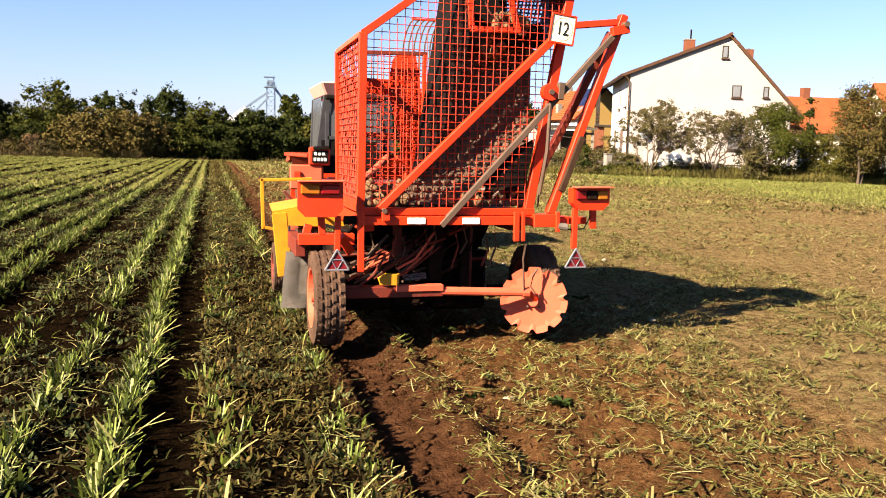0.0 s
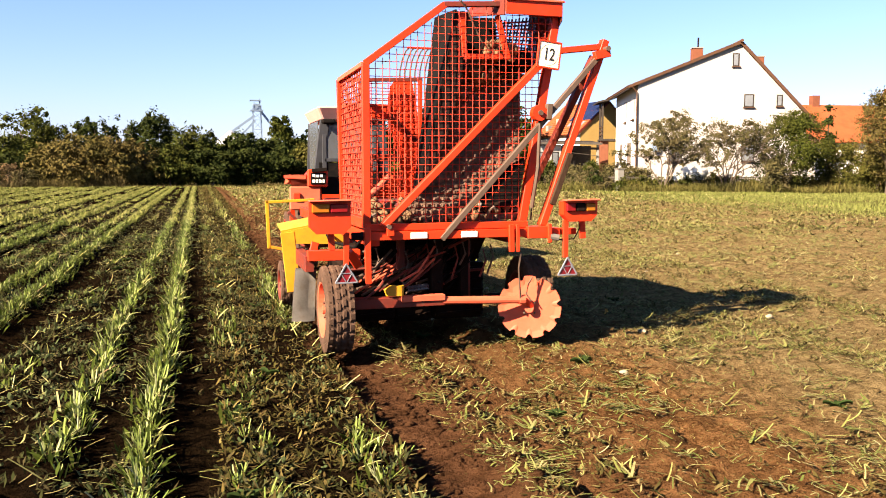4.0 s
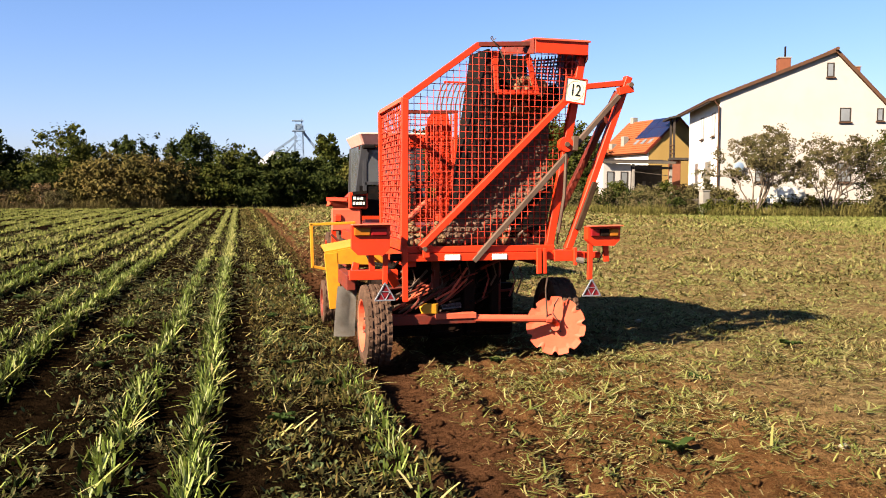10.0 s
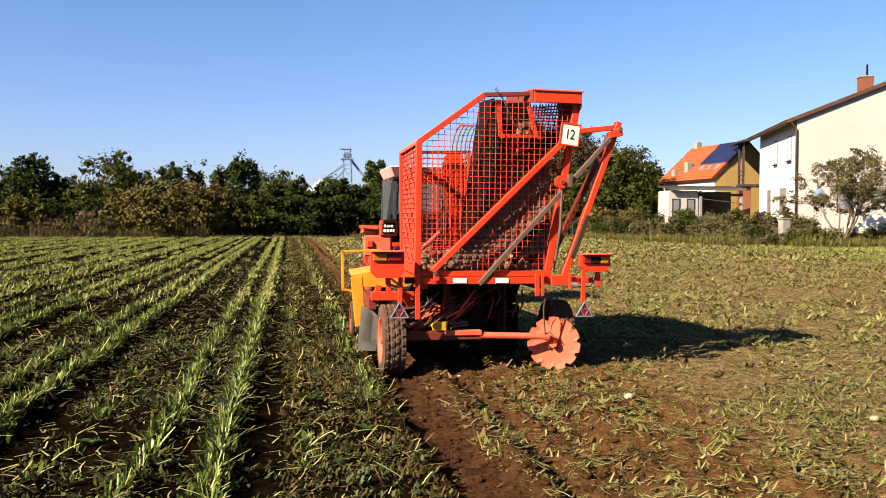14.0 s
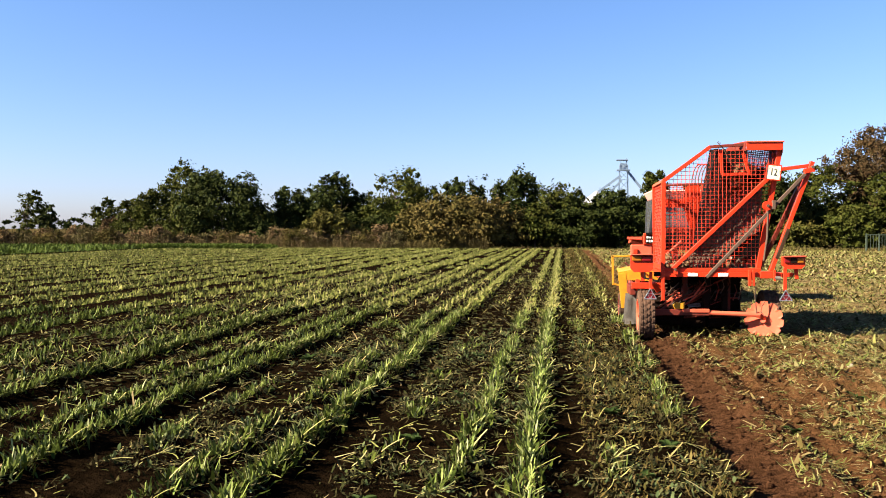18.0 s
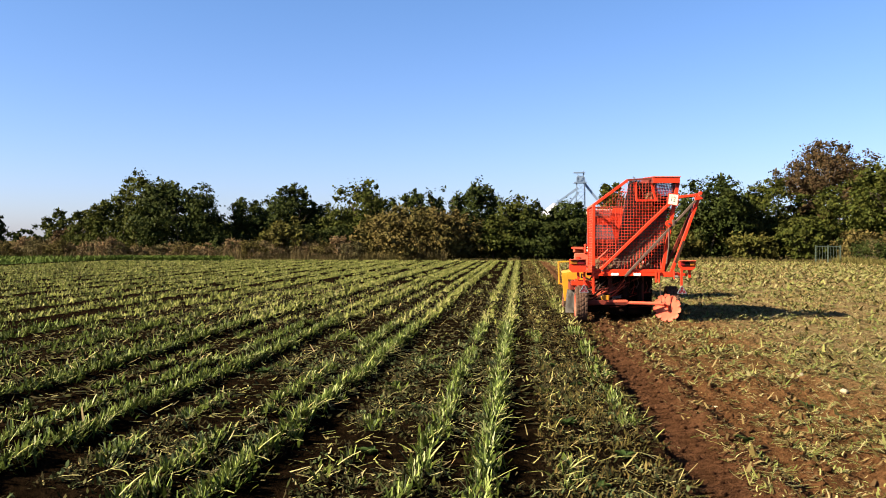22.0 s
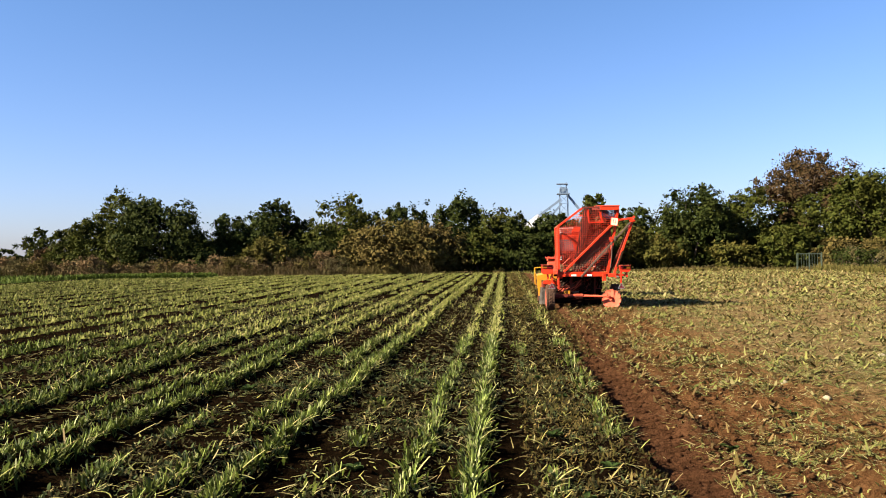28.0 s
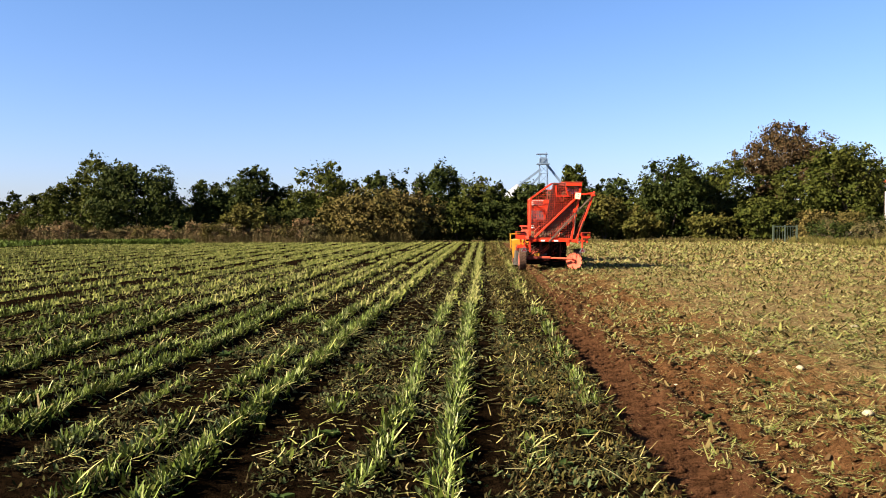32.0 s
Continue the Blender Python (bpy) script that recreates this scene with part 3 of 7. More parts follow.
def blades(base, height, width, azim, lean, curl, levels=3, bend=None, leaf=False):
    """Flat stalks: base points, heights, widths, the way they lean, how far (0 up, 1.5 lying) and how they curl."""
    n = len(base)
    s = np.stack([-np.sin(azim), np.cos(azim), np.zeros(n)], 1)
    out = []
    p = base.copy()
    for k in range(levels):
        t = k / (levels - 1)
        if bend is not None and k:
            azim = azim + bend / (levels - 1)
            s = np.stack([-np.sin(azim), np.cos(azim), np.zeros(n)], 1)
        w = width * (max(0.12, math.sin(math.pi * (0.10 + 0.84 * t))) if leaf else 1.0 - 0.32 * t * t if levels > 2 else 1.0 - 0.5 * t)
        out += [p - s * w[:, None] / 2, p + s * w[:, None] / 2]
        ang = lean + curl * (t + 0.5 / (levels - 1))
        step = height / (levels - 1)
        p = p + np.stack([np.cos(azim) * np.sin(ang), np.sin(azim) * np.sin(ang), np.cos(ang)], 1) * step[:, None]
    v = np.stack(out, 1).reshape(-1, 3)
    o = np.arange(n)[:, None] * (2 * levels)
    f = np.concatenate([o + np.array([[2 * k, 2 * k + 1, 2 * k + 3, 2 * k + 2]]) for k in range(levels - 1)])
    return v, f


def stuff(name, label, category, v, f, material):
    return tagged(set_up(new(name, mesh_np(name, v, f)), material), label, category, kind="stuff")


def joined(sets):
    vs, fs, o = [], [], 0
    for v, f in sets:
        vs.append(v)
        fs.append(f + o)
        o += len(v)
    return np.concatenate(vs), np.concatenate(fs)


def row_plants(y0, y1, per_m, stalks, levels, keep, grow=1.0, wide=1.0):
    """Topped plants along the rows between y0 and y1: tufts of cut stalks that fan out, with gaps and torn leaves."""
    up, dark = [], []
    for k, xr in enumerate(ROWS):
        if not keep(xr):
            continue
        st = row_strength(k)
        n = int((y1 - y0) * per_m * min(1.0, 0.45 + 0.55 * st))
        py = y0 + (y1 - y0) * (np.arange(n) + rng.uniform(-0.45, 0.45, n)) / max(1, n)
        gap = 0.6 * smooth_noise(py * 0 + k * 3.1, py, 0.9) + 0.4 * smooth_noise(py * 0 + k * 1.7, py, 3.1)
        py = py[gap > 0.2 + 0.5 * max(0.0, 1.0 - st)]
        px = xr + rng.normal(0, 0.022 + 0.05 * max(0.0, 1.0 - st), len(py)) + 0.06 * (smooth_noise(py * 0 + k * 5.7, py, 0.5) - 0.5)
        vig = rng.uniform(0.45, 1.25, len(py)) * min(1.1, 0.45 + 0.55 * st)
        q = rng.poisson(stalks * vig * (0.66 if k > 3 else 0.9)) + 2
        cx, cy, vg = np.repeat(px, q), np.repeat(py, q), np.repeat(vig, q)
        m = len(cx)
        az, rad = rng.random(m) * 6.283, np.abs(rng.normal(0, 0.031, m)) * wide
        bx_, by_ = cx + np.cos(az) * rad, cy + np.sin(az) * rad * 1.4
        base = np.stack([bx_, by_, ground_height(bx_, by_) - 0.01], 1)
        h = (0.045 + 0.095 * rng.random(m) ** 1.3) * (0.6 + 0.4 * vg) * (1 + 2 * rad / wide) * grow
        lean = np.clip(rad * 9 / wide + np.abs(rng.normal(0, 0.26, m)), 0, 1.4) + (rng.random(m) < 0.2) * rng.uniform(0.4, 1.2, m)
        up.append(blades(base, h, (0.005 + 0.008 * rng.random(m)) * wide, az + rng.normal(0, 0.5, m), lean, rng.normal(0.12, 0.3, m), levels))
        q = rng.poisson(stalks * (1.15 if k > 3 else 0.7) * vig) + 1
        bx_, by_ = np.repeat(px, q), np.repeat(py, q)
        m = len(bx_)
        bx_, by_ = bx_ + rng.normal(0, 0.055 * wide ** 0.5, m), by_ + rng.normal(0, 0.06 * wide, m)
        base = np.stack([bx_, by_, ground_height(bx_, by_)], 1)
        dark.append(blades(base, (0.05 + 0.08 * rng.random(m)) * (0.7 + 0.3 * min(1.0, st)) * grow, (0.012 + 0.018 * rng.random(m)) * wide, rng.random(m) * 6.283, rng.uniform(0.2, 1.25, m), rng.normal(0.25, 0.3, m), levels, None, levels > 2))
    return joined(up), joined(dark)


(nv, nf), (dv, df) = row_plants(3.2, 30.0, 11, 19, 3, lambda x: x > -5.5)
stuff("crop_stalks", "rows of topped light green crop stalks standing in soil", "crop", nv, nf, CROP)
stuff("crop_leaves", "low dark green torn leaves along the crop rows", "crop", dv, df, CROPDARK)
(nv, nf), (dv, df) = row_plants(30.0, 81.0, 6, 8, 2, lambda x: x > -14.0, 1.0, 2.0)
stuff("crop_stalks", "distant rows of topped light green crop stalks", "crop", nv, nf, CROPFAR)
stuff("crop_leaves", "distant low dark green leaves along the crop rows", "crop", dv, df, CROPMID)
(nv, nf), (dv, df) = row_plants(13.0, 81.0, 5, 7, 2, lambda x: x <= -14.0, 1.0, 2.0)
for y0, y1, per, st, keep, wd in ((-9.0, 3.2, 8, 9, lambda x: x > -5.5, 1.4), (-9.0, 10.0, 5, 7, lambda x: -14.0 < x <= -5.5, 1.8), (-9.0, 13.0, 4, 6, lambda x: x <= -14.0, 2.0)):
    (av, af), (bv, bf) = row_plants(y0, y1, per, st, 2, keep, 1.0, wd)
    stuff("crop_stalks", "topped light green crop stalks behind the start", "crop", av, af, CROP)
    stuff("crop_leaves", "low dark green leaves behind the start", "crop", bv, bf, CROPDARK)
(mv, mf), (ev, ef) = row_plants(10.0, 30.0, 9, 10, 2, lambda x: -14.0 < x <= -5.5, 1.0, 1.5)
stuff("crop_stalks", "middle rows of topped light green crop stalks", "crop", mv, mf, CROP)
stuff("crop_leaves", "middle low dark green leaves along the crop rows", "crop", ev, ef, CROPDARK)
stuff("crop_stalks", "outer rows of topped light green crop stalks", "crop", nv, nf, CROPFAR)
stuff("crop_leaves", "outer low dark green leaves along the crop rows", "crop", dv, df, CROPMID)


n = 60000
ux, uy = -33.4 - 26 * rng.random(n), 40 + 41 * rng.random(n)
ux[:14000], uy[:14000] = -33.4 + 10 * rng.random(14000), 77.5 + 3.5 * rng.random(14000)
ux = -33.4 - np.round((-33.4 - ux) / 0.9) * 0.9 + rng.normal(0, 0.2, n)
stuff("uncut_crop", "strip of uncut dark green leafy crop beyond a bare track", "crop", *blades(np.stack([ux, uy, ux * 0], 1), 0.2 + 0.25 * rng.random(n), 0.06 + 0.06 * rng.random(n), rng.random(n) * 6.283, rng.uniform(0.2, 1.2, n), rng.normal(0.3, 0.3, n), 2), UNCUT)


def lying(n, x0, x1, y0, y1, length, width, accept=None, levels=3, lift=0.012, spread=0.16, leaf=False):
    """Cut stalks and leaf scraps that lie on the soil."""
    x, y = x0 + (x1 - x0) * rng.random(n), y0 + (y1 - y0) * rng.random(n)
    if accept is not None:
        k = accept(x, y) > rng.random(n)
        x, y = x[k], y[k]
    m = len(x)
    h = length * (0.35 + 0.9 * rng.random(m) ** 1.6)
    base = np.stack([x, y, ground_height(x, y) + lift], 1)
    return blades(base, h, width * (0.6 + 0.8 * rng.random(m)), rng.random(m) * 6.283, rng.normal(1.42, spread, m), rng.normal(0.12, 0.30, m), levels, rng.normal(0, 0.6, m), leaf)


def tangles(n, x0, x1, y0, y1, size, width, accept, pieces=(8, 18), levels=3, leaf=False, lean=(1.0, 1.6)):
    """Torn leaves and stalks that lie in small matted heaps, each heap drawn out along its own line."""
    cx, cy = x0 + (x1 - x0) * rng.random(n), y0 + (y1 - y0) * rng.random(n)
    ok = accept(cx, cy) > rng.random(n)
    cx, cy = cx[ok], cy[ok]
    q = rng.integers(pieces[0], pieces[1], len(cx))
    way, big = np.repeat(rng.random(len(cx)) * 6.283, q), np.repeat(rng.uniform(0.6, 1.5, len(cx)), q)
    m = len(way)
    u, w = rng.normal(0, 0.55, m) * size * big, rng.normal(0, 0.25, m) * size * big
    x, y = np.repeat(cx, q) + u * np.cos(way) - w * np.sin(way), np.repeat(cy, q) + u * np.sin(way) + w * np.cos(way)
    base = np.stack([x, y, ground_height(x, y) + 0.006 + 0.02 * rng.random(m)], 1)
    return blades(base, size * rng.uniform(0.35, 1.1, m), width * rng.uniform(0.5, 1.5, m), way + rng.normal(0, 0.9, m) + 3.1416 * (rng.random(m) < 0.5), rng.uniform(*lean, m), rng.normal(0.15, 0.4, m), levels, rng.normal(0, 0.7, m), leaf)


def litter_density(x, y):
    """Litter gathers in loose patches along the lifted rows and thins out on the fresh furrow."""
    d = np.clip(2.1 * smooth_noise(x, y * 0.6, 1.7) - 0.38, 0.26, 1) * (0.35 + 0.75 * smooth_noise(x, y, 5.0))
    band = np.interp(x, [0.90, 0.96, 1.34, 1.42, 1.54, 1.60, 1.80, 1.95], [1.0, 0.06, 0.08, 1.6, 1.5, 0.3, 0.3, 1.0])
    d = d * np.where((y > 32) & (band < 1), np.maximum(band, 0.3), band)
    return d


mat_ = joined([lying(5000, 0.0, 0.92, 3.0, 12.0, 0.06, 0.015, None, 4, spread=0.6, leaf=True), tangles(1800, 0.0, 0.95, 3.0, 26.0, 0.075, 0.013, lambda x, y: np.clip(2.2 * smooth_noise(x, y, 3.0) - 0.5, 0.1, 1), (6, 14), 3, True, (0.6, 1.6)), lying(13000, 0.0, 0.92, 3.0, 24.0, 0.05, 0.014, lambda x, y: np.clip(2.2 * smooth_noise(x, y, 5.0) - 0.6, 0.05, 1), 4, spread=0.75, leaf=True), lying(17000, 0.0, 0.92, 22.0, 46.0, 0.06, 0.018, lambda x, y: np.clip(2.2 * smooth_noise(x, y, 4.0) - 0.6, 0.1, 1), 3, spread=0.6, leaf=True), lying(9000, 0.0, 1.3, 46.0, 80.0, 0.14, 0.06, None, 2, spread=0.4), lying(3500, 0.9, 1.3, 28.0, 48.0, 0.09, 0.03, None, 2, spread=0.4)])
stuff("leaf_mat", "trodden olive leaves and weeds covering the soil beside the furrow", "litter", *mat_, MAT)
chop = joined([lying(15000, 1.4, 9.0, 4.0, 26.0, 0.055, 0.011, litter_density, 4, spread=0.25, leaf=True), lying(36000, 1.28, 22.0, 24.0, 36.0, 0.080, 0.026, litter_density, 3, spread=0.4, leaf=True), lying(34000, 1.6, 26.0, 34.0, 50.0, 0.12, 0.045, litter_density, 2, spread=0.4), lying(40000, 1.6, 27.0, 46.0, 80.0, 0.18, 0.07, litter_density, 2, spread=0.4), lying(8000, 9.0, 34.0, 12.0, 26.0, 0.11, 0.035, litter_density, 2, spread=0.3)])
near_chop = joined([chop, lying(15000, 1.25, 2.3, 4.0, 24.0, 0.05, 0.010, litter_density, 4, spread=0.4, leaf=True), lying(11000, 1.28, 2.6, 20.0, 50.0, 0.10, 0.026, litter_density, 2, spread=0.35)])
stuff("chopped_leaves", "yellow green chopped leaves strewn over the harvested soil", "litter", *near_chop, CHOP)


def row_litter(x, y):
    """Fallen stalks gather in loose heaps between the rows."""
    # Litter thinned right of each full row, so its shadow strip stays dark.
    bare = np.abs((x + 0.16 + 0.8) % 1.585 - 0.8) < 0.13
    return np.clip(1.9 * smooth_noise(x, y * 0.7, 2.3) - 0.35, 0.08, 1) * np.where(bare, 0.15, 1.0)


crop_litter = joined([lying(9500, -3.2, 0.95, 3.0, 26.0, 0.15, 0.008, row_litter, levels=5), lying(6000, -8.0, 0.95, 20.0, 45.0, 0.17, 0.015, levels=2)])
stuff("stalk_litter", "pale dry stalks lying between the crop rows", "litter", *crop_litter, STRAW)
fallen = []
for k, xr in enumerate(ROWS[:14]):
    n = int(260 * min(1.0, row_strength(k)))
    y, side = rng.uniform(3, 40, n), rng.choice([-1, 1, 1], n)
    x = xr + rng.normal(0, 0.05, n)
    fallen.append(blades(np.stack([x, y, ground_height(x, y) + 0.02], 1), rng.uniform(0.08, 0.22, n), rng.uniform(0.009, 0.018, n), np.where(side > 0, 0.0, 3.1416) + rng.normal(0, 0.7, n), rng.uniform(0.75, 1.35, n), rng.uniform(0.0, 0.5, n), 4))
stuff("fallen_stalks", "long pale stalks leaning out of the crop rows", "litter", *joined(fallen), FALLEN)
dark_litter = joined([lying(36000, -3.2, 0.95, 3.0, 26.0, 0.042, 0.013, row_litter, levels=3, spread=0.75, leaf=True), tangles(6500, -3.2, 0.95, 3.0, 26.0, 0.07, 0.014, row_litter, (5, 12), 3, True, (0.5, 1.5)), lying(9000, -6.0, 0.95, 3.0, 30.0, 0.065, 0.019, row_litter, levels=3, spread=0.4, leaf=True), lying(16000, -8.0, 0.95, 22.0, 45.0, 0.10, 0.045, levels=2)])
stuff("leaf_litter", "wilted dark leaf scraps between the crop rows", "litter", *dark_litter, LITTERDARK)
low_weeds = joined([tangles(3800, -4.0, 0.1, 3.0, 28.0, 0.055, 0.02, row_litter, (4, 10), 4, True, (0.4, 1.3)), tangles(1100, 0.1, 0.9, 3.0, 26.0, 0.045, 0.018, lambda x, y: np.clip(2.4 * smooth_noise(x, y, 3.0) - 0.7, 0, 1), (4, 9), 4, True, (0.4, 1.3))])
stuff("low_weeds", "low grey-green broad-leaved weeds between the crop rows", "weed", *low_weeds, LOWWEED)
field_litter = joined([lying(19000, 0.95, 9.0, 3.5, 22.0, 0.12, 0.0085, litter_density, 5), lying(26000, 1.5, 14.0, 16.0, 30.0, 0.095, 0.010, litter_density, 3), lying(36000, 1.5, 26.0, 26.0, 46.0, 0.18, 0.022, litter_density, 2), lying(9000, 9.0, 24.0, 8.0, 28.0, 0.18, 0.016, litter_density, 2), lying(30000, 2.0, 34.0, 44.0, 80.0, 0.26, 0.055, litter_density, 2)])
stuff("stalk_litter", "straw coloured cut stalks strewn over the harvested soil", "litter", *field_litter, STRAW)
crumbs = joined([lying(22000, 1.0, 7.5, 3.5, 22.0, 0.035, 0.006, litter_density, 2, spread=0.2), lying(12000, 1.5, 20.0, 16.0, 46.0, 0.06, 0.018, litter_density, 2, spread=0.25)])
stuff("stalk_crumbs", "tiny yellow flakes of chopped stalks on the soil", "litter", *crumbs, STRAW)
field_leaf = joined([lying(20000, 1.28, 9.0, 3.5, 22.0, 0.05, 0.014, litter_density, 4, spread=0.4, leaf=True), tangles(8000, 1.35, 7.5, 3.5, 22.0, 0.085, 0.014, litter_density, (5, 11), 3, True), lying(16000, 1.4, 12.0, 16.0, 32.0, 0.05, 0.02, litter_density, 3, spread=0.6, leaf=True), tangles(5000, 1.5, 24.0, 22.0, 46.0, 0.14, 0.035, litter_density, (4, 8), 2)])
stuff("leaf_litter", "wilted leaf scraps strewn over the harvested soil", "litter", *field_leaf, MAT)


def clumps(n, x0, x1, y0, y1, size, levels=3, wide=1.0, least=0.3):
    """Torn leaf tops left on the soil: each a bundle of stalks that fans out low to one side."""
    cx, cy = x0 + (x1 - x0) * rng.random(n), y0 + (y1 - y0) * rng.random(n)
    ok = litter_density(cx, cy) > least
    cx, cy = cx[ok], cy[ok]
    q = rng.integers(4, 12, len(cx))
    main, big = np.repeat(rng.random(len(cx)) * 6.283, q), np.repeat(rng.uniform(0.5, 1.3, len(cx)), q)
    x, y = np.repeat(cx, q), np.repeat(cy, q)
    m = len(x)
    x, y = x + rng.normal(0, 0.02, m), y + rng.normal(0, 0.02, m)
    base = np.stack([x, y, ground_height(x, y) + 0.015], 1)
    return blades(base, size * big * (0.5 + rng.random(m)), 0.012 * wide * size / 0.2 * (0.7 + rng.random(m)), main + rng.normal(0, 0.5, m), rng.uniform(1.2, 1.56, m), rng.normal(0.05, 0.22, m), levels)


cl = joined([tangles(9000, 1.35, 7.5, 4.0, 22.0, 0.10, 0.009, litter_density, (5, 11), 3, False, (1.25, 1.6)), tangles(4500, 2.0, 14.0, 18.0, 28.0, 0.11, 0.014, litter_density, (5, 10), 2, False, (1.25, 1.6)), tangles(11000, 1.5, 24.0, 24.0, 44.0, 0.13, 0.032, litter_density, (4, 9), 2), tangles(10500, 1.8, 28.0, 42.0, 79.0, 0.22, 0.08, litter_density, (3, 7), 2), clumps(1500, 1.35, 14.0, 4.5, 26.0, 0.12, 4, 1.4, 0.17), clumps(1200, 8.0, 30.0, 12.0, 26.0, 0.15, 2, 1.6), clumps(1600, 1.8, 24.0, 22.0, 44.0, 0.11, 3, 1.9, 0.2), clumps(2500, 2.0, 28.0, 42.0, 79.0, 0.18, 2, 2.6, 0.15)])
stuff("leaf_clumps", "yellow green torn leaf tops lying on the harvested soil", "litter", *cl, TOPS)

# soil clods along the fresh furrow
cv, cf, off = [], [], 0
ico = bmesh.new()
bmesh.ops.create_icosphere(ico, subdivisions=1, radius=1.0)
iv = np.array([v.co[:] for v in ico.verts])
ic = np.array([[v.index for v in f.verts] for f in ico.faces])
ico.free()
for k in range(8000):
    x = float(rng.choice([rng.normal(0.945, 0.03), rng.normal(1.45, 0.12), rng.uniform(0.95, 2.0), rng.uniform(1.5, 4.5), rng.uniform(-2.2, 1.0)], p=[0.25, 0.16, 0.33, 0.18, 0.08]))
    y = float(rng.uniform(4, 34))
    r = 0.007 + 0.03 * rng.random() ** 2.4
    v = iv * (r * rng.uniform(0.45, 1.4, (len(iv), 1))) * (1.2, 1.0, 0.7)
    cv.append(v + (x, y, float(ground_height(x, y)) + r * 0.3))
    cf.append(ic + off)
    off += len(v)
stuff("soil_clods", "small crumbled reddish soil clods beside the furrow", "soil", np.concatenate(cv), np.concatenate(cf), SOIL)

# pale cut root pieces left behind
def lump(r, seed, stretch=(1, 1, 1)):
    bm = bmesh.new()
    bmesh.ops.create_icosphere(bm, subdivisions=2, radius=r)
    for v in bm.verts:
        v.co *= 1 + 0.35 * noise.noise(v.co * (1.6 / r) + Vector((seed * 7.1, seed, 0)))
        v.co = Vector((v.co.x * stretch[0], v.co.y * stretch[1], v.co.z * stretch[2]))
    return bm


def root_piece(x, y, r, seed):
    ob = part("root_piece", lump(r, seed, (1.0, 1.3, 0.7)), PALE, None, smooth=True)
    ob.matrix_basis = pose(x, y, float(ground_height(x, y)) + r * 0.3, 0, 0, seed * 77)
    tagged(ob, "pale cut root piece lying on harvested soil", "root", "root pieces on the field")


for k, (x, y) in enumerate(((1.77, 23.25), (3.1, 24.9), (3.25, 24.0), (3.46, 15.9), (4.78, 16.95), (1.95, 7.0), (4.1, 9.0), (2.6, 18.4), (5.6, 13.1), (3.0, 11.4), (6.4, 17.0), (2.9, 21.6), (4.4, 20.5), (7.3, 22.8), (5.2, 27.2), (8.3, 19.2), (6.1, 30.3), (2.3, 14.2), (3.9, 12.7), (9.2, 25.4))):
    root_piece(x, y, 0.028 + 0.016 * ((k * 37) % 10) / 10, k + 1)


def weed(x, y, size, seed):
    """A low broad-leaved weed."""
    r = random.Random(seed)
    ob = thing("weed", "low dark green broad-leaved weed growing in soil", "weed", pose(x, y, float(ground_height(x, y)), 0, 0, r.uniform(0, 360)), "weeds in the field")
    for k in range(r.randint(9, 13)):
        a, ln, rise = k * 2.4 + r.uniform(-0.4, 0.4), size * r.uniform(0.4, 1.15), r.uniform(0.5, 1.5)
        bm = bmesh.new()
        rows = []
        for i in range(6):
            t = i / 5
            w = ln * 0.22 * math.sin(math.pi * min(1, 0.12 + t * 0.9)) + 0.004
            zz = ln * (0.8 * t - 0.5 * t * t) * rise
            c = Vector((math.cos(a), math.sin(a), 0)) * (ln * t) + Vector((0, 0, zz))
            s = Vector((-math.sin(a), math.cos(a), 0)) * w
            rows.append([bm.verts.new(c - s + Vector((0, 0, 0.02))), bm.verts.new(c), bm.verts.new(c + s + Vector((0, 0, 0.02)))])
        for u, v in zip(rows, rows[1:]):
            bm.faces.new((u[0], u[1], v[1], v[0]))
            bm.faces.new((u[1], u[2], v[2], v[1]))
        part("leaf", bm, WEED, ob, smooth=True)


for k, (x, y) in enumerate(((2.2, 6.75), (1.75, 7.2), (2.1, 10.6), (2.9, 11.9), (1.9, 13.2), (2.4, 16.0), (0.25, 22.0), (-0.85, 21.6), (-1.1, 22.6), (0.35, 20.2), (-1.25, 20.9), (0.1, 9.6), (2.05, 9.0), (3.3, 14.4), (0.45, 23.9), (0.3, 19.1), (0.55, 18.3), (0.15, 17.2), (0.6, 20.9), (0.2, 25.2), (-1.3, 19.4), (-1.5, 23.7), (-1.2, 25.0), (-2.9, 22.4), (-3.1, 24.3), (0.4, 12.1), (0.2, 13.6), (0.5, 15.1), (-1.4, 13.2), (-1.3, 15.8), (0.1, 11.0), (3.9, 10.2), (2.7, 13.0), (3.6, 17.8), (2.2, 19.0), (4.6, 14.6), (5.2, 18.8), (1.6, 21.5), (2.6, 23.2))):
    weed(x, y, 0.075 + 0.04 * ((k * 53) % 7) / 7, k)

# ---------- harvester ----------
harvester = thing("root_harvester", "orange trailed root harvester with a wire mesh cage, muddy and worn", "harvester")
H = harvester


def put(name, bm, mat, label="", parent=None, smooth=False):
    return part(name, bm, mat, parent or H, label, smooth)


# frame and cage
put("rear_beam", block(0.19, 1.90, -0.18, -0.08, 0.924, 0.992), ORANGE)
put("beam_sleeve", block(1.60, 1.80, -0.195, -0.065, 0.908, 1.008), ORANGE)
put("outrigger_arm", block(1.90, 2.06, -0.16, -0.10, 0.93, 0.985), ORANGE)
put("cage_sill", block(0.22, 1.62, -0.14, -0.06, 0.996, 1.052), ORANGE)
put("cage_post", beam((0.24, -0.10, 1.0), (0.245, -0.10, 2.33), 0.06, 0.06, (0, 1, 0)), ORANGE)
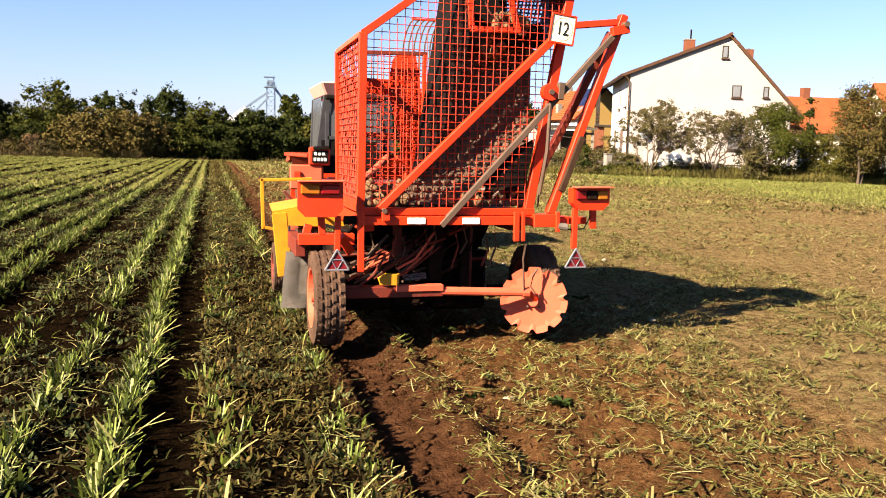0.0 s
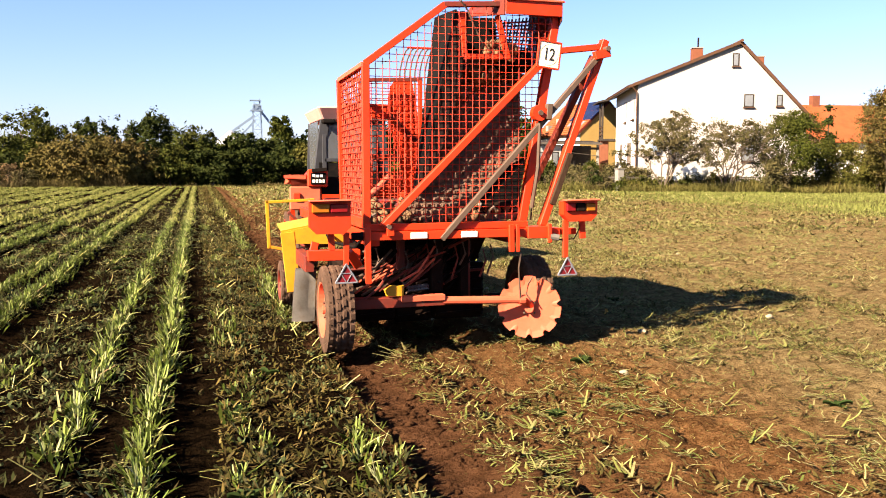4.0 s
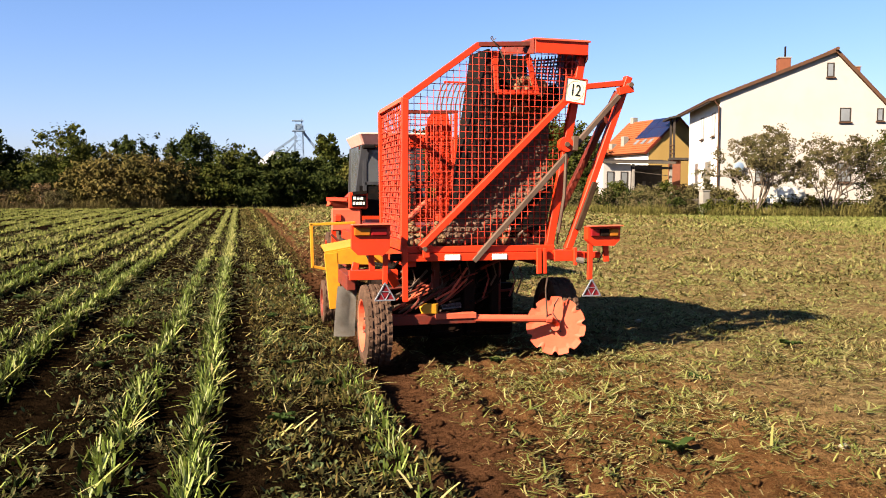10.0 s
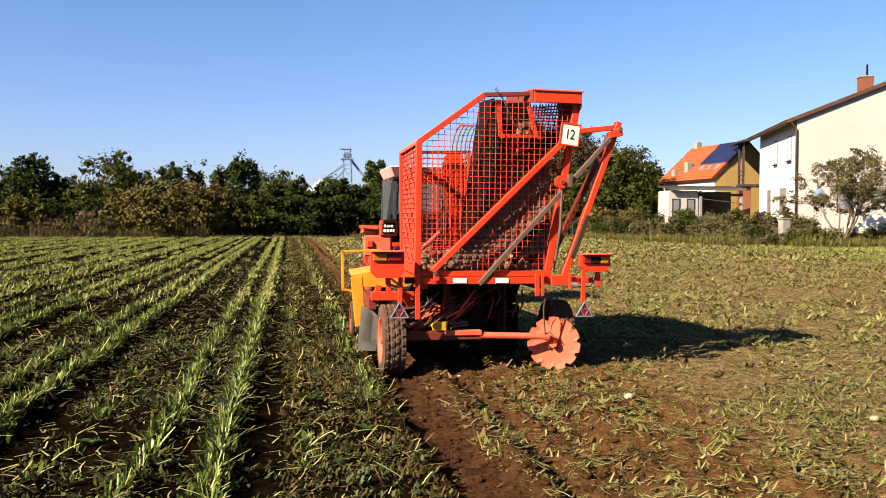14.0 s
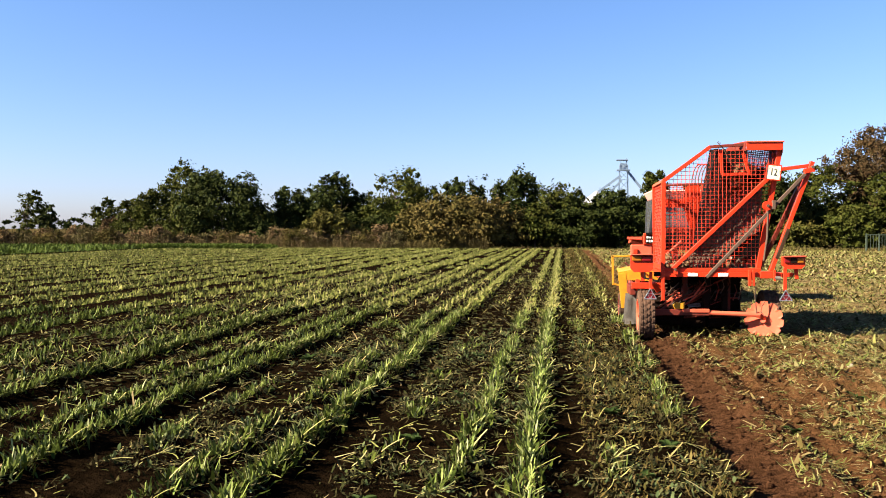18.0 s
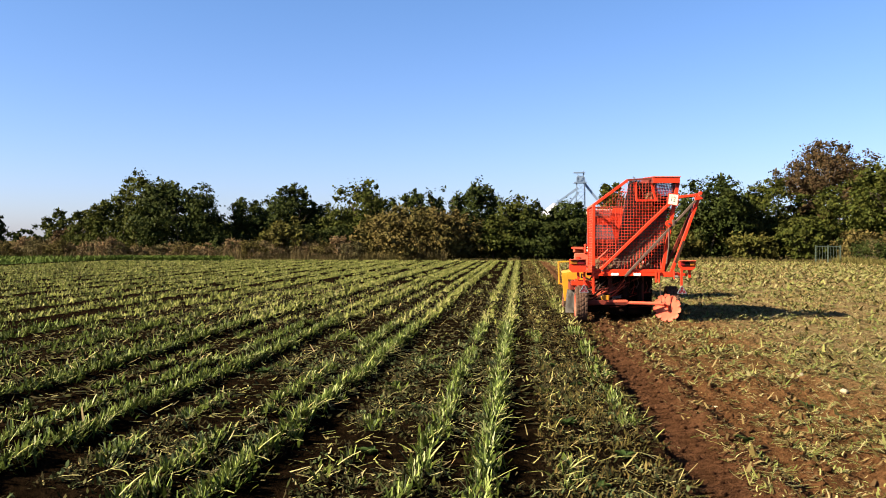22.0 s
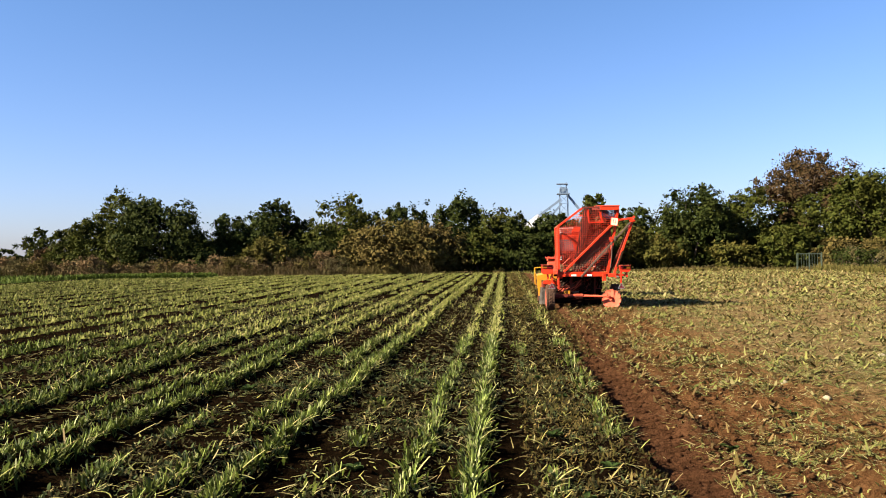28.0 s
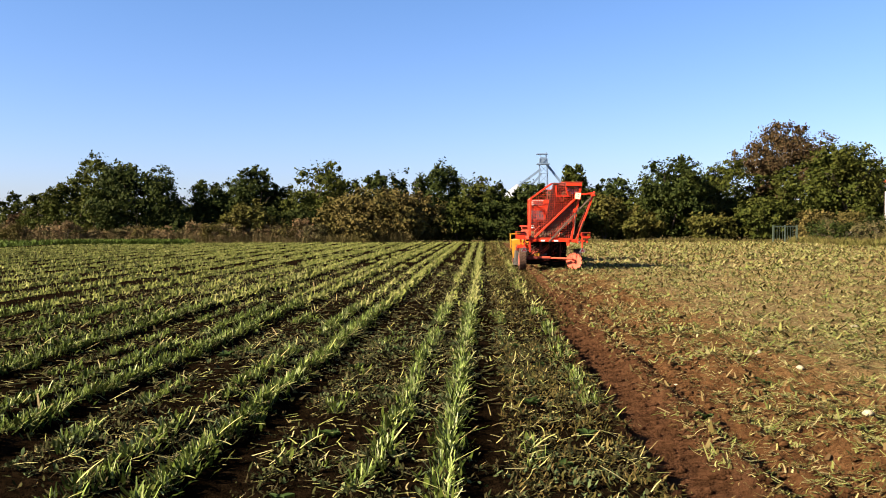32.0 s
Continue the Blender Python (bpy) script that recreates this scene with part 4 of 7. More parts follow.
put("cage_post", beam((0.255, 1.10, 1.0), (0.235, 1.10, 2.32), 0.055, 0.055, (0, 1, 0)), ORANGE)
put("side_rail", beam((0.24, -0.07, 2.325), (0.235, 1.07, 2.315), 0.05, 0.04), FADED)
put("side_sill", beam((0.24, -0.07, 1.06), (0.25, 1.07, 1.05), 0.05, 0.09), ORANGE)
put("top_rail", beam((0.245, -0.10, 2.33), (0.91, -0.08, 2.82), 0.05, 0.055), ORANGE)
put("top_bar", beam((0.90, -0.08, 2.82), (1.42, -0.10, 2.845), 0.05, 0.042), DARKRED)
put("rear_post", beam((1.585, -0.06, 1.0), (1.88, -0.08, 2.76), 0.07, 0.07, (0, 1, 0)), ORANGE)
put("cage_brace", beam((0.36, -0.15, 1.03), (1.80, -0.14, 2.44), 0.055, 0.075, (0, 1, 0)), ORANGE)
put("worn_brace", beam((0.85, -0.17, 0.92), (2.26, -0.17, 2.46), 0.045, 0.05, (0, 1, 0)), WORN, "bare worn steel brace")
put("arm_strut", beam((1.76, -0.10, 1.01), (2.315, -0.13, 2.58), 0.06, 0.08, (0, 1, 0)), ORANGE)
put("strut_worn_part", beam((1.83, -0.15, 1.19), (1.99, -0.155, 1.62), 0.045, 0.07, (0, 1, 0), 0.002), MUD, "mud caked strut face")
put("inner_strut", beam((1.70, 0.40, 1.0), (2.28, 0.0, 2.46), 0.055, 0.075, (0, 1, 0)), DARKRED)
put("arm_link", beam((1.86, -0.12, 2.475), (2.28, -0.13, 2.525), 0.05, 0.065, (0, 1, 0)), ORANGE)
put("arm_head", beam((2.19, -0.19, 2.44), (2.33, -0.19, 2.47), 0.07, 0.06, (0, 1, 0)), ORANGE)
put("head_bolt", tube(bmesh.new(), [(2.30, -0.24, 2.50), (2.30, -0.05, 2.50)], 0.022, 8), WORN)
put("pivot_boss", tube(bmesh.new(), [(1.69, -0.225, 1.955), (1.69, -0.15, 1.955)], 0.066, 14), ORANGE)
put("boss_pin", tube(bmesh.new(), [(1.69, -0.245, 1.955), (1.69, -0.22, 1.955)], 0.022, 8), WORN)
put("pivot_lug", beam((1.77, -0.20, 1.90), (1.78, -0.20, 2.03), 0.05, 0.06, (0, 1, 0)), WORN)
put("hanging_rod", tube(bmesh.new(), [(1.70, -0.19, 1.88), (1.695, -0.17, 1.5), (1.66, -0.12, 1.16)], 0.016, 6), WORN, "rusty hanging rod")
put("rod_tip", tube(bmesh.new(), [(1.66, -0.12, 1.17), (1.655, -0.11, 1.06)], 0.008, 5), GREASE_SHADE)

# hood over the elevator head
put("hood_front", beam((1.40, -0.17, 2.815), (1.905, -0.17, 2.81), 0.012, 0.12), ORANGE)
bm = bmesh.new()
plate(bm, [(1.28, 0.42, 2.90), (1.83, 0.42, 2.90), (1.92, -0.19, 2.877), (1.39, -0.19, 2.885)], 0.012)
put("hood_top", bm, ORANGE)
bm = bmesh.new()
plate(bm, [(1.39, -0.17, 2.88), (1.39, -0.17, 2.75), (1.20, 0.30, 2.80), (1.28, 0.42, 2.89)], 0.01)
put("hood_cheek", bm, DARKRED)
bm = bmesh.new()
plate(bm, [(1.905, -0.17, 2.72), (1.905, -0.17, 2.87), (1.85, 0.42, 2.88), (1.86, 0.42, 2.30)], 0.01)
put("head_side_sheet", bm, DARKRED)
put("hood_lip", beam((1.395, -0.182, 2.876), (1.91, -0.182, 2.872), 0.02, 0.02), FADED)

# elevator: a sloped web with flights between two side sheets
WEB = [Vector(p) for p in ((0.60, 0.02, 1.06), (1.60, 0.02, 1.06), (1.78, 0.50, 2.40), (1.02, 0.50, 2.50))]
bm = bmesh.new()
plate(bm, WEB, 0.03)
put("elevator_web", bm, BELT)


def web_at(u, v):
    return WEB[0].lerp(WEB[1], u).lerp(WEB[3].lerp(WEB[2], u), v)


for k in range(26):
    v = 0.02 + k * 0.0375
    bm = bmesh.new()
    r = random.Random(k)
    strips = []
    for j in range(37):
        u = 0.01 + j * 0.98 / 36
        lift = (0.0, 0.028, 0.03)[j % 3] + 0.010 * r.random()
        p = web_at(u, v + 0.012 * (u - 0.5))
        strips.append([bm.verts.new(p + Vector((0, dy - (lift if top else 0), dz))) for top, dy, dz in ((0, 0.0, -0.014), (1, -0.022, -0.012), (1, -0.024, 0.012), (0, 0.0, 0.016))])
    for a, c in zip(strips, strips[1:]):
        for q in range(3):
            bm.faces.new((a[q], c[q], c[q + 1], a[q + 1]))
    put("flight", bm, BELT)
# This side sheet lies in shadow; that shade is put in as black.
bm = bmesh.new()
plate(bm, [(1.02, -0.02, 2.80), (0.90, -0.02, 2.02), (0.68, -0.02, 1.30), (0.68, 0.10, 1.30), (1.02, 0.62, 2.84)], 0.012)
put("elevator_side", bm, BLACK, "earthy rubber side sheet, black for its shade")
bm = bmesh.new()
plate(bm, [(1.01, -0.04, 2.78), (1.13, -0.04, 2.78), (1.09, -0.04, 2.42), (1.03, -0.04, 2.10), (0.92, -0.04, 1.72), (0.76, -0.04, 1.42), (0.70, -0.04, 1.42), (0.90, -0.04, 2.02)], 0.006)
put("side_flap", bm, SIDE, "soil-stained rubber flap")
# Black sheet added where there is only a shadowed gap.
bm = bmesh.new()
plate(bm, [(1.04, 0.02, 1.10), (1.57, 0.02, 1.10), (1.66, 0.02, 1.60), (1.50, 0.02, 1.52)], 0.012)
put("lower_gap_shade", bm, BLACK, "black sheet in place of a shadowed gap")
# Black sheet added for the dark opening under the hood.
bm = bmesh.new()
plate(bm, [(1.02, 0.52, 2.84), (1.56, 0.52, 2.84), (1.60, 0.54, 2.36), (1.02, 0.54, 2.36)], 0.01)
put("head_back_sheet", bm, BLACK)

# stirrup at the elevator head
put("stirrup_leg", beam((1.065, -0.04, 2.78), (1.09, -0.05, 2.41), 0.045, 0.03, (0, 1, 0)), ORANGE)
put("stirrup_leg", beam((1.375, -0.04, 2.76), (1.465, -0.05, 2.42), 0.045, 0.03, (0, 1, 0)), ORANGE)
put("stirrup_bar", beam((1.08, -0.055, 2.415), (1.49, -0.055, 2.425), 0.03, 0.045), ORANGE)
put("rope", tube(bmesh.new(), [(1.03, -0.13, 2.85), (1.10, -0.10, 2.78), (1.16, -0.08, 2.66), (1.22, -0.07, 2.55), (1.31, -0.06, 2.46)], 0.007, 5), WORN, "pale frayed rope")
put("rope_end", tube(bmesh.new(), [(1.03, -0.11, 2.85), (1.01, -0.11, 2.88), (1.02, -0.11, 2.895), (1.04, -0.11, 2.86), (1.06, -0.11, 2.88)], 0.005, 5), WORN)

# wire mesh
tp = lambda x: 2.33 + (x - 0.245) * 0.74 if x < 0.91 else 2.82
put("rear_mesh", grid_wires(bmesh.new(), [(0.27, -0.09, 1.06), (1.90, -0.09, 1.06), (1.90, -0.09, 2.82), (0.27, -0.09, 2.82)], 28, 30, 0.0031,
    lambda p: p.z < tp(p.x) and p.x < 1.585 + (p.z - 1.0) * 0.168, 0.003), WIRE, "orange welded wire mesh")
put("side_mesh", grid_wires(bmesh.new(), [(0.245, -0.07, 1.06), (0.245, 1.08, 1.06), (0.24, 1.08, 2.31), (0.24, -0.07, 2.31)], 24, 24, 0.0046, None, 0.003), WIRE, "orange welded wire mesh")
put("front_mesh", grid_wires(bmesh.new(), [(0.26, 1.10, 1.06), (1.02, 1.10, 1.06), (1.02, 1.10, 2.31), (0.26, 1.10, 2.31)], 14, 22, 0.0046, None, 0.003), WIRE, "orange welded wire mesh")
put("blue_net", grid_wires(bmesh.new(), [(1.46, 0.30, 2.44), (1.84, 0.30, 2.36), (1.94, 0.30, 2.84), (1.50, 0.30, 2.78)], 13, 13, 0.0085, None, 0.008), BLUENET, "blue plastic net")

# front of the cage: frame, orange guide sheet, curved fingers
put("cage_front_rail", beam((0.26, 1.10, 2.32), (1.03, 1.10, 2.34), 0.03, 0.035), DARKRED)
put("cage_front_post", beam((1.01, 1.10, 2.33), (1.0, 1.10, 1.10), 0.035, 0.035, (0, 1, 0)), ORANGE)
bm = bmesh.new()
plate(bm, [(0.74, 1.2, 2.28), (0.80, 1.2, 2.36), (0.95, 1.2, 2.36), (1.02, 1.2, 1.94), (1.05, 1.2, 1.20), (0.90, 1.2, 1.20), (0.81, 1.2, 1.62), (0.70, 1.2, 2.02)], 0.012)
put("guide_sheet", bm, ORANGE)
put("guide_rib", beam((0.70, 1.17, 2.03), (1.03, 1.17, 1.72), 0.03, 0.05, (0, 1, 0)), DARKRED)
put("cross_rail", beam((0.27, 1.16, 2.05), (0.72, 1.16, 2.04), 0.03, 0.13), ORANGE)
put("cross_rail", beam((0.27, 1.16, 1.62), (0.82, 1.16, 1.60), 0.04, 0.05), DARKRED)
for k in range(8):
    x = 0.93 + k * 0.05
    pts = [(x + 0.02, 1.3, 2.66), (x - 0.01, 1.3, 2.63), (x - 0.045, 1.3, 2.55), (x - 0.07, 1.3, 2.44), (x - 0.075, 1.3, 2.30), (x - 0.07, 1.3, 2.1)]
    put("finger", tube(bmesh.new(), pts, 0.008, 5), WORN, "curved spring finger")
put("finger_bar", beam((0.93, 1.3, 2.665), (1.32, 1.3, 2.665), 0.02, 0.02), ORANGE)
bm = bmesh.new()
plate(bm, [(0.36, 0.60, 1.20), (0.60, 0.64, 1.42), (0.62, 0.78, 1.44), (0.38, 0.78, 1.22)], 0.012)
put("chute_sheet", bm, FADED, "sun-faded chute sheet")
put("chute_lip", beam((0.35, 0.585, 1.19), (0.60, 0.625, 1.415), 0.02, 0.03, (0, 1, 0)), DARKRED)
bm = bmesh.new()
plate(bm, [(0.27, -0.06, 1.03), (0.27, 1.05, 1.03), (1.60, 1.05, 1.03), (1.60, -0.06, 1.03)], 0.012)
put("cage_floor", bm, GREASE_SHADE)
put("drive_roller", tube(bmesh.new(), [(1.22, -0.03, 1.17), (1.50, -0.03, 1.20)], 0.03, 8), GREASE_SHADE)
put("bright_nut", tube(bmesh.new(), [(1.205, -0.05, 1.19), (1.23, -0.06, 1.19)], 0.028, 8), CHROME)

# roller drum at the elevator head
put("head_drum", tube(bmesh.new(), [(1.44, 0.20, 2.40), (1.74, 0.20, 2.43)], 0.10, 18), BLACK, "black rubber roller drum")
put("drum_band", tube(bmesh.new(), [(1.585, 0.20, 2.415), (1.615, 0.20, 2.418)], 0.106, 18), GREASE_SHADE)

# roots in the cage and on the elevator
rr = random.Random(5)
root_meshes = []
for k in range(7):
    me = bpy.data.meshes.new("root")
    lb = lump(0.04, k, (1, 1.0 + 0.12 * k, 0.9))
    lb.to_mesh(me)
    lb.free()
    me.shade_smooth()
    me.materials.append(ROOT)
    root_meshes.append(me)
for k in range(260):
    if k >= 190:
        a = rr.uniform(0, 6.283)
        c = Vector((1.42 + 0.15 * math.cos(a) * rr.random() ** 0.5, rr.uniform(0.0, 0.16), 2.42 + 0.13 * rr.random() ** 0.7))
    elif k < 95:
        c = Vector((rr.uniform(0.30, 1.05), rr.uniform(0.0, 0.7), 1.06 + rr.random() ** 2 * 0.16))
    elif k < 130:
        c = web_at(rr.uniform(0.40, 0.85), rr.uniform(0.86, 1.0)) + Vector((0, -0.08, 0.02))
    elif k > 149:
        c = Vector((rr.uniform(1.25, 1.72), rr.uniform(0.12, 0.42), rr.uniform(2.36, 2.56)))
        c.z -= 0.5 * abs(c.x - 1.5)
    else:
        c = Vector((rr.uniform(0.9, 1.5), rr.uniform(-0.02, 0.02), 1.09 + rr.random() ** 2 * 0.12))
    ob = new("root", root_meshes[k % 7])
    ob.parent = H
    s = rr.uniform(0.6, 1.15)
    ob.matrix_basis = Matrix.Translation(c) @ Euler((rr.uniform(0, 6), rr.uniform(0, 6), 0)).to_matrix().to_4x4() @ Matrix.Diagonal((s, s, s, 1))

lump_meshes = []
for k in range(5):
    me = bpy.data.meshes.new("soil_lump")
    lb = lump(0.03, k + 20, (1.2, 0.8, 1.0))
    lb.to_mesh(me)
    lb.free()
    me.materials.append(BELT)
    lump_meshes.append(me)
for k in range(240):
    ob = new("soil_lump", lump_meshes[k % 5])
    ob.parent = H
    s = 0.4 + 1.1 * rr.random() ** 2
    ob.matrix_basis = Matrix.Translation(web_at(rr.uniform(0.03, 0.97), 1 - 0.85 * rr.random() ** 1.3) + Vector((0, -0.03, 0))) @ Euler((rr.uniform(0, 6), rr.uniform(0, 6), 0)).to_matrix().to_4x4() @ Matrix.Diagonal((s, s, s, 1))

RINGMAT = mk("pale_yellow_ring", (0.396, 0.3267, 0.1782), None, 0.5)
# sign with its number
sign = put("number_sign", beam((1.825, -0.215, 2.30), (1.825, -0.215, 2.505), 0.19, 0.012, (0, 1, 0)), CREAM, "cream sign with an orange edge")
for p, q in (((1.73, 2.295), (1.92, 2.295)), ((1.73, 2.51), (1.92, 2.51)), ((1.727, 2.29), (1.727, 2.515)), ((1.923, 2.29), (1.923, 2.515))):
    put("sign_edge", beam((p[0], -0.218, p[1]), (q[0], -0.218, q[1]), 0.014, 0.02, (0, 1, 0), 0.002), ORANGE, parent=sign)
bm = bmesh.new()
for j in range(40):
    a, b = 2 * math.pi * j / 40, 2 * math.pi * (j + 1) / 40
    bar(bm, (1.825 + 0.080 * math.cos(a), -0.222, 2.402 + 0.085 * math.sin(a)), (1.825 + 0.080 * math.cos(b), -0.222, 2.402 + 0.085 * math.sin(b)), 0.002, 0.002, (0, 1, 0))
put("sign_ring", bm, RINGMAT, parent=sign)
num = set_up(new("sign_number", text_mesh("12", 0.145)), INK, sign)
num.data.transform(pose(1.825, -0.2225, 2.402, 90, 0, 0) @ Matrix.Diagonal((0.72, 1, 1, 1)))
sign.matrix_basis = Matrix.Translation((1.765, -0.215, 2.43)) @ Matrix.Rotation(radians(7), 4, "Y") @ Matrix.Translation((-1.825, 0.215, -2.402))

# lamp boxes, reflectors
def lamp_box(x0, x1, z0, z1, lenses):
    bm = bmesh.new()
    c = 0.05
    pts = [(x0, -0.30, z1), (x0, -0.30, z0 + c), (x0 + c, -0.30, z0), (x1 - c, -0.30, z0), (x1, -0.30, z0 + c), (x1, -0.30, z1)]
    plate(bm, pts, -0.11)
    box = put("lamp_box", soften(bm), ORANGE, "orange sheet box with tail lamps")
    put("box_hood", beam((x0 - 0.008, -0.315, z1 + 0.008), (x1 + 0.008, -0.315, z1 + 0.012), 0.10, 0.012), FADED, parent=box)
    w = (x1 - x0 - 0.03) / len(lenses)
    for k, mat in enumerate(lenses):
        put("lens", block(x0 + 0.015 + k * w, x0 + 0.01 + (k + 1) * w, -0.325, -0.29, z1 - 0.085, z1 - 0.015, 0.008), mat, parent=box)
    return box


lamp_box(-0.24, 0.075, 1.0, 1.245, (AMBERLENS, REDLENS))
lamp_box(1.88, 2.18, 1.055, 1.22, (REDLENS, GREASE_SHADE, AMBERLENS))
put("lamp_bracket", beam((1.93, -0.22, 1.06), (1.93, -0.22, 0.74), 0.045, 0.03, (0, 1, 0)), ORANGE)
put("lamp_bracket", beam((2.08, -0.22, 1.06), (2.09, -0.22, 0.90), 0.05, 0.03, (0, 1, 0)), ORANGE)
put("lamp_bracket", beam((0.055, -0.22, 1.0), (0.05, -0.22, 0.74), 0.045, 0.03, (0, 1, 0)), ORANGE)
put("lamp_bracket", beam((-0.07, -0.22, 1.0), (-0.06, -0.22, 0.86), 0.05, 0.03, (0, 1, 0)), ORANGE)
put("lamp_cable", tube(bmesh.new(), [(1.83, -0.17, 0.90), (1.90, -0.2, 0.89), (2.0, -0.24, 0.90), (2.05, -0.24, 0.99), (2.04, -0.24, 1.07)], 0.006, 5), BLACK)
put("plug", tube(bmesh.new(), [(1.80, -0.20, 0.92), (1.87, -0.22, 0.91)], 0.028, 8), FLAPGREY)
put("plug", tube(bmesh.new(), [(0.10, -0.20, 0.965), (0.19, -0.20, 0.965)], 0.032, 8), BLACK)


def warning_triangle(cx, top):
    w, h, y = 0.088, 0.15, -0.255
    bm = bmesh.new()
    plate(bm, [(cx, y, top), (cx - w, y, top - h), (cx + w, y, top - h)], -0.012)
    tri = put("warning_triangle", bm, REFLEX, "red reflective triangle with a silver rim")
    e = [(cx, top), (cx - w, top - h), (cx + w, top - h)]
    mid = [((e[i][0] + e[(i + 1) % 3][0]) / 2, (e[i][1] + e[(i + 1) % 3][1]) / 2) for i in range(3)]
    for p, q in ((e[0], e[1]), (e[1], e[2]), (e[2], e[0])):
        put("rim_strip", beam((p[0], y - 0.002, p[1]), (q[0], y - 0.002, q[1]), 0.012, 0.012, (0, 1, 0), 0.002), SILVER, parent=tri)
    for p, q in ((mid[0], mid[1]), (mid[1], mid[2]), (mid[2], mid[0])):
        put("rib_strip", beam((p[0], y - 0.002, p[1]), (q[0], y - 0.002, q[1]), 0.006, 0.008, (0, 1, 0), 0.001), SILVER, parent=tri)


warning_triangle(0.045, 0.755)
warning_triangle(1.935, 0.745)
for x in (0.655, 1.085):
    r = put("reflector_plate", block(x - 0.07, x + 0.07, -0.188, -0.1805, 0.932, 0.982, 0.003), WHITE, "white reflector plate")

# brackets and hangers under the beam
for x, z0, w in ((0.225, 0.58, 0.05), (1.445, 0.80, 0.045), (1.50, 0.80, 0.03), (1.79, 0.87, 0.03), (0.41, 0.96, 0.06)):
    put("bracket", beam((x, -0.205, 1.03), (x + 0.005, -0.205, z0), w, 0.03, (0, 1, 0)), ORANGE)
put("bracket_bolt", tube(bmesh.new(), [(0.40, -0.23, 1.035), (0.40, -0.08, 1.035)], 0.02, 8), WORN)
put("hook", tube(bmesh.new(), [(1.27, -0.10, 1.09), (1.275, -0.14, 1.15), (1.31, -0.15, 1.18), (1.33, -0.14, 1.15)], 0.012, 6), WORN)
put("hook", tube(bmesh.new(), [(0.27, -0.14, 1.08), (0.27, -0.18, 1.12), (0.30, -0.18, 1.14)], 0.014, 6), WORN)

# running gear
def lug_tyre(r, w, lugs, parent_rim):
    """A tyre in one skin: staggered tread blocks rise from the carcass."""
    prof = [(-0.5, 0.62), (-0.53, 0.72), (-0.52, 0.82), (-0.485, 0.90)] + [(-0.46 + 0.92 * i / 18, 0.955 + 0.02 * math.cos((i - 9) / 9 * 1.4)) for i in range(19)] + [(0.485, 0.90), (0.52, 0.82), (0.53, 0.72), (0.5, 0.62)]
    seg = lugs * 8
    bm = bmesh.new()
    rings = []
    for px_, pr in prof:
        ring = []
        lane = int((px_ + 0.46) / 0.2301)
        cut_ = min(abs(px_ + 0.46 - 0.2301 * q) for q in (1, 2, 3)) < 0.03
        for j in range(seg):
            ph = (j / 8 + (0.5, 0.0, 0.35, 0.85)[max(0, min(3, lane))] + 0.9 * abs(px_)) % 1.0
            up = 0.032 if (pr > 0.89 and not cut_ and ph < 0.66) else 0.0
            a = 2 * math.pi * j / seg
            ring.append(bm.verts.new((px_ * w, math.cos(a) * r * (pr + up), math.sin(a) * r * (pr + up))))
        rings.append(ring)
    for u, v in zip(rings, rings[1:]):
        for j in range(seg):
            bm.faces.new((u[j], u[(j + 1) % seg], v[(j + 1) % seg], v[j]))
    return part("tyre", bm, RUBBER, parent_rim, "muddy lugged rubber tyre")


def rim_wheel(name, r, w, parent, mat):
    bm = bmesh.new()
    lathe(bm, [(-w / 2 * 1.02, r * 0.64), (-w / 2 * 0.98, r * 0.60), (-w * 0.28, r * 0.56), (-w * 0.26, r * 0.30), (-w * 0.34, r * 0.26), (-w * 0.34, r * 0.05)], 32)
    lathe(bm, [(w / 2, r * 0.64), (w * 0.3, r * 0.56), (w * 0.2, r * 0.2), (w * 0.2, r * 0.03)], 32)
    rim = part(name, bm, mat, parent, "faded orange steel rim")
    for k in range(5):
        a = 2 * math.pi * k / 5
        part("wheel_nut", tube(bmesh.new(), [(-w * 0.34, r * 0.17 * math.cos(a), r * 0.17 * math.sin(a)), (-w * 0.42, r * 0.17 * math.cos(a), r * 0.17 * math.sin(a))], 0.012, 6), WORN, rim)
    part("hub_cap", tube(bmesh.new(), [(-w * 0.34, 0, 0), (-w * 0.48, 0, 0)], r * 0.1, 10), FADED, rim)
    return rim


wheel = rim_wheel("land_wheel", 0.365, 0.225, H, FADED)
lug_tyre(0.365, 0.225, 25, wheel)
WHEEL_AT = (0.01, 0.12, 0.335)
front_wheel = rim_wheel("land_wheel", 0.26, 0.14, H, DARKRED)
lug_tyre(0.26, 0.14, 16, front_wheel)
FRONT_AT = (-0.16, 2.5, 0.24)
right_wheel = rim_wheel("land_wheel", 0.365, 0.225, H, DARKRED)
lug_tyre(0.365, 0.225, 25, right_wheel)
RIGHT_AT = (1.84, 0.38, 0.335)
put("stub_axle", tube(bmesh.new(), [(1.42, 0.38, 0.335), (1.78, 0.38, 0.335)], 0.03, 8), GREASE_SHADE)

bm = bmesh.new()
outer = []
NOTCH = [0.14 + 2 * math.pi * k / 11 for k in range(11)]
for j in range(176):
    a = 2 * math.pi * j / 176
    d = min(abs((a - q + math.pi) % (2 * math.pi) - math.pi) for q in NOTCH) * 0.275
    rad = 0.275 - (math.sqrt(max(0.0, 0.024 ** 2 - d * d)) * 1.5 if d < 0.024 else 0.0)
    outer.append((rad * math.cos(a), rad * math.sin(a)))
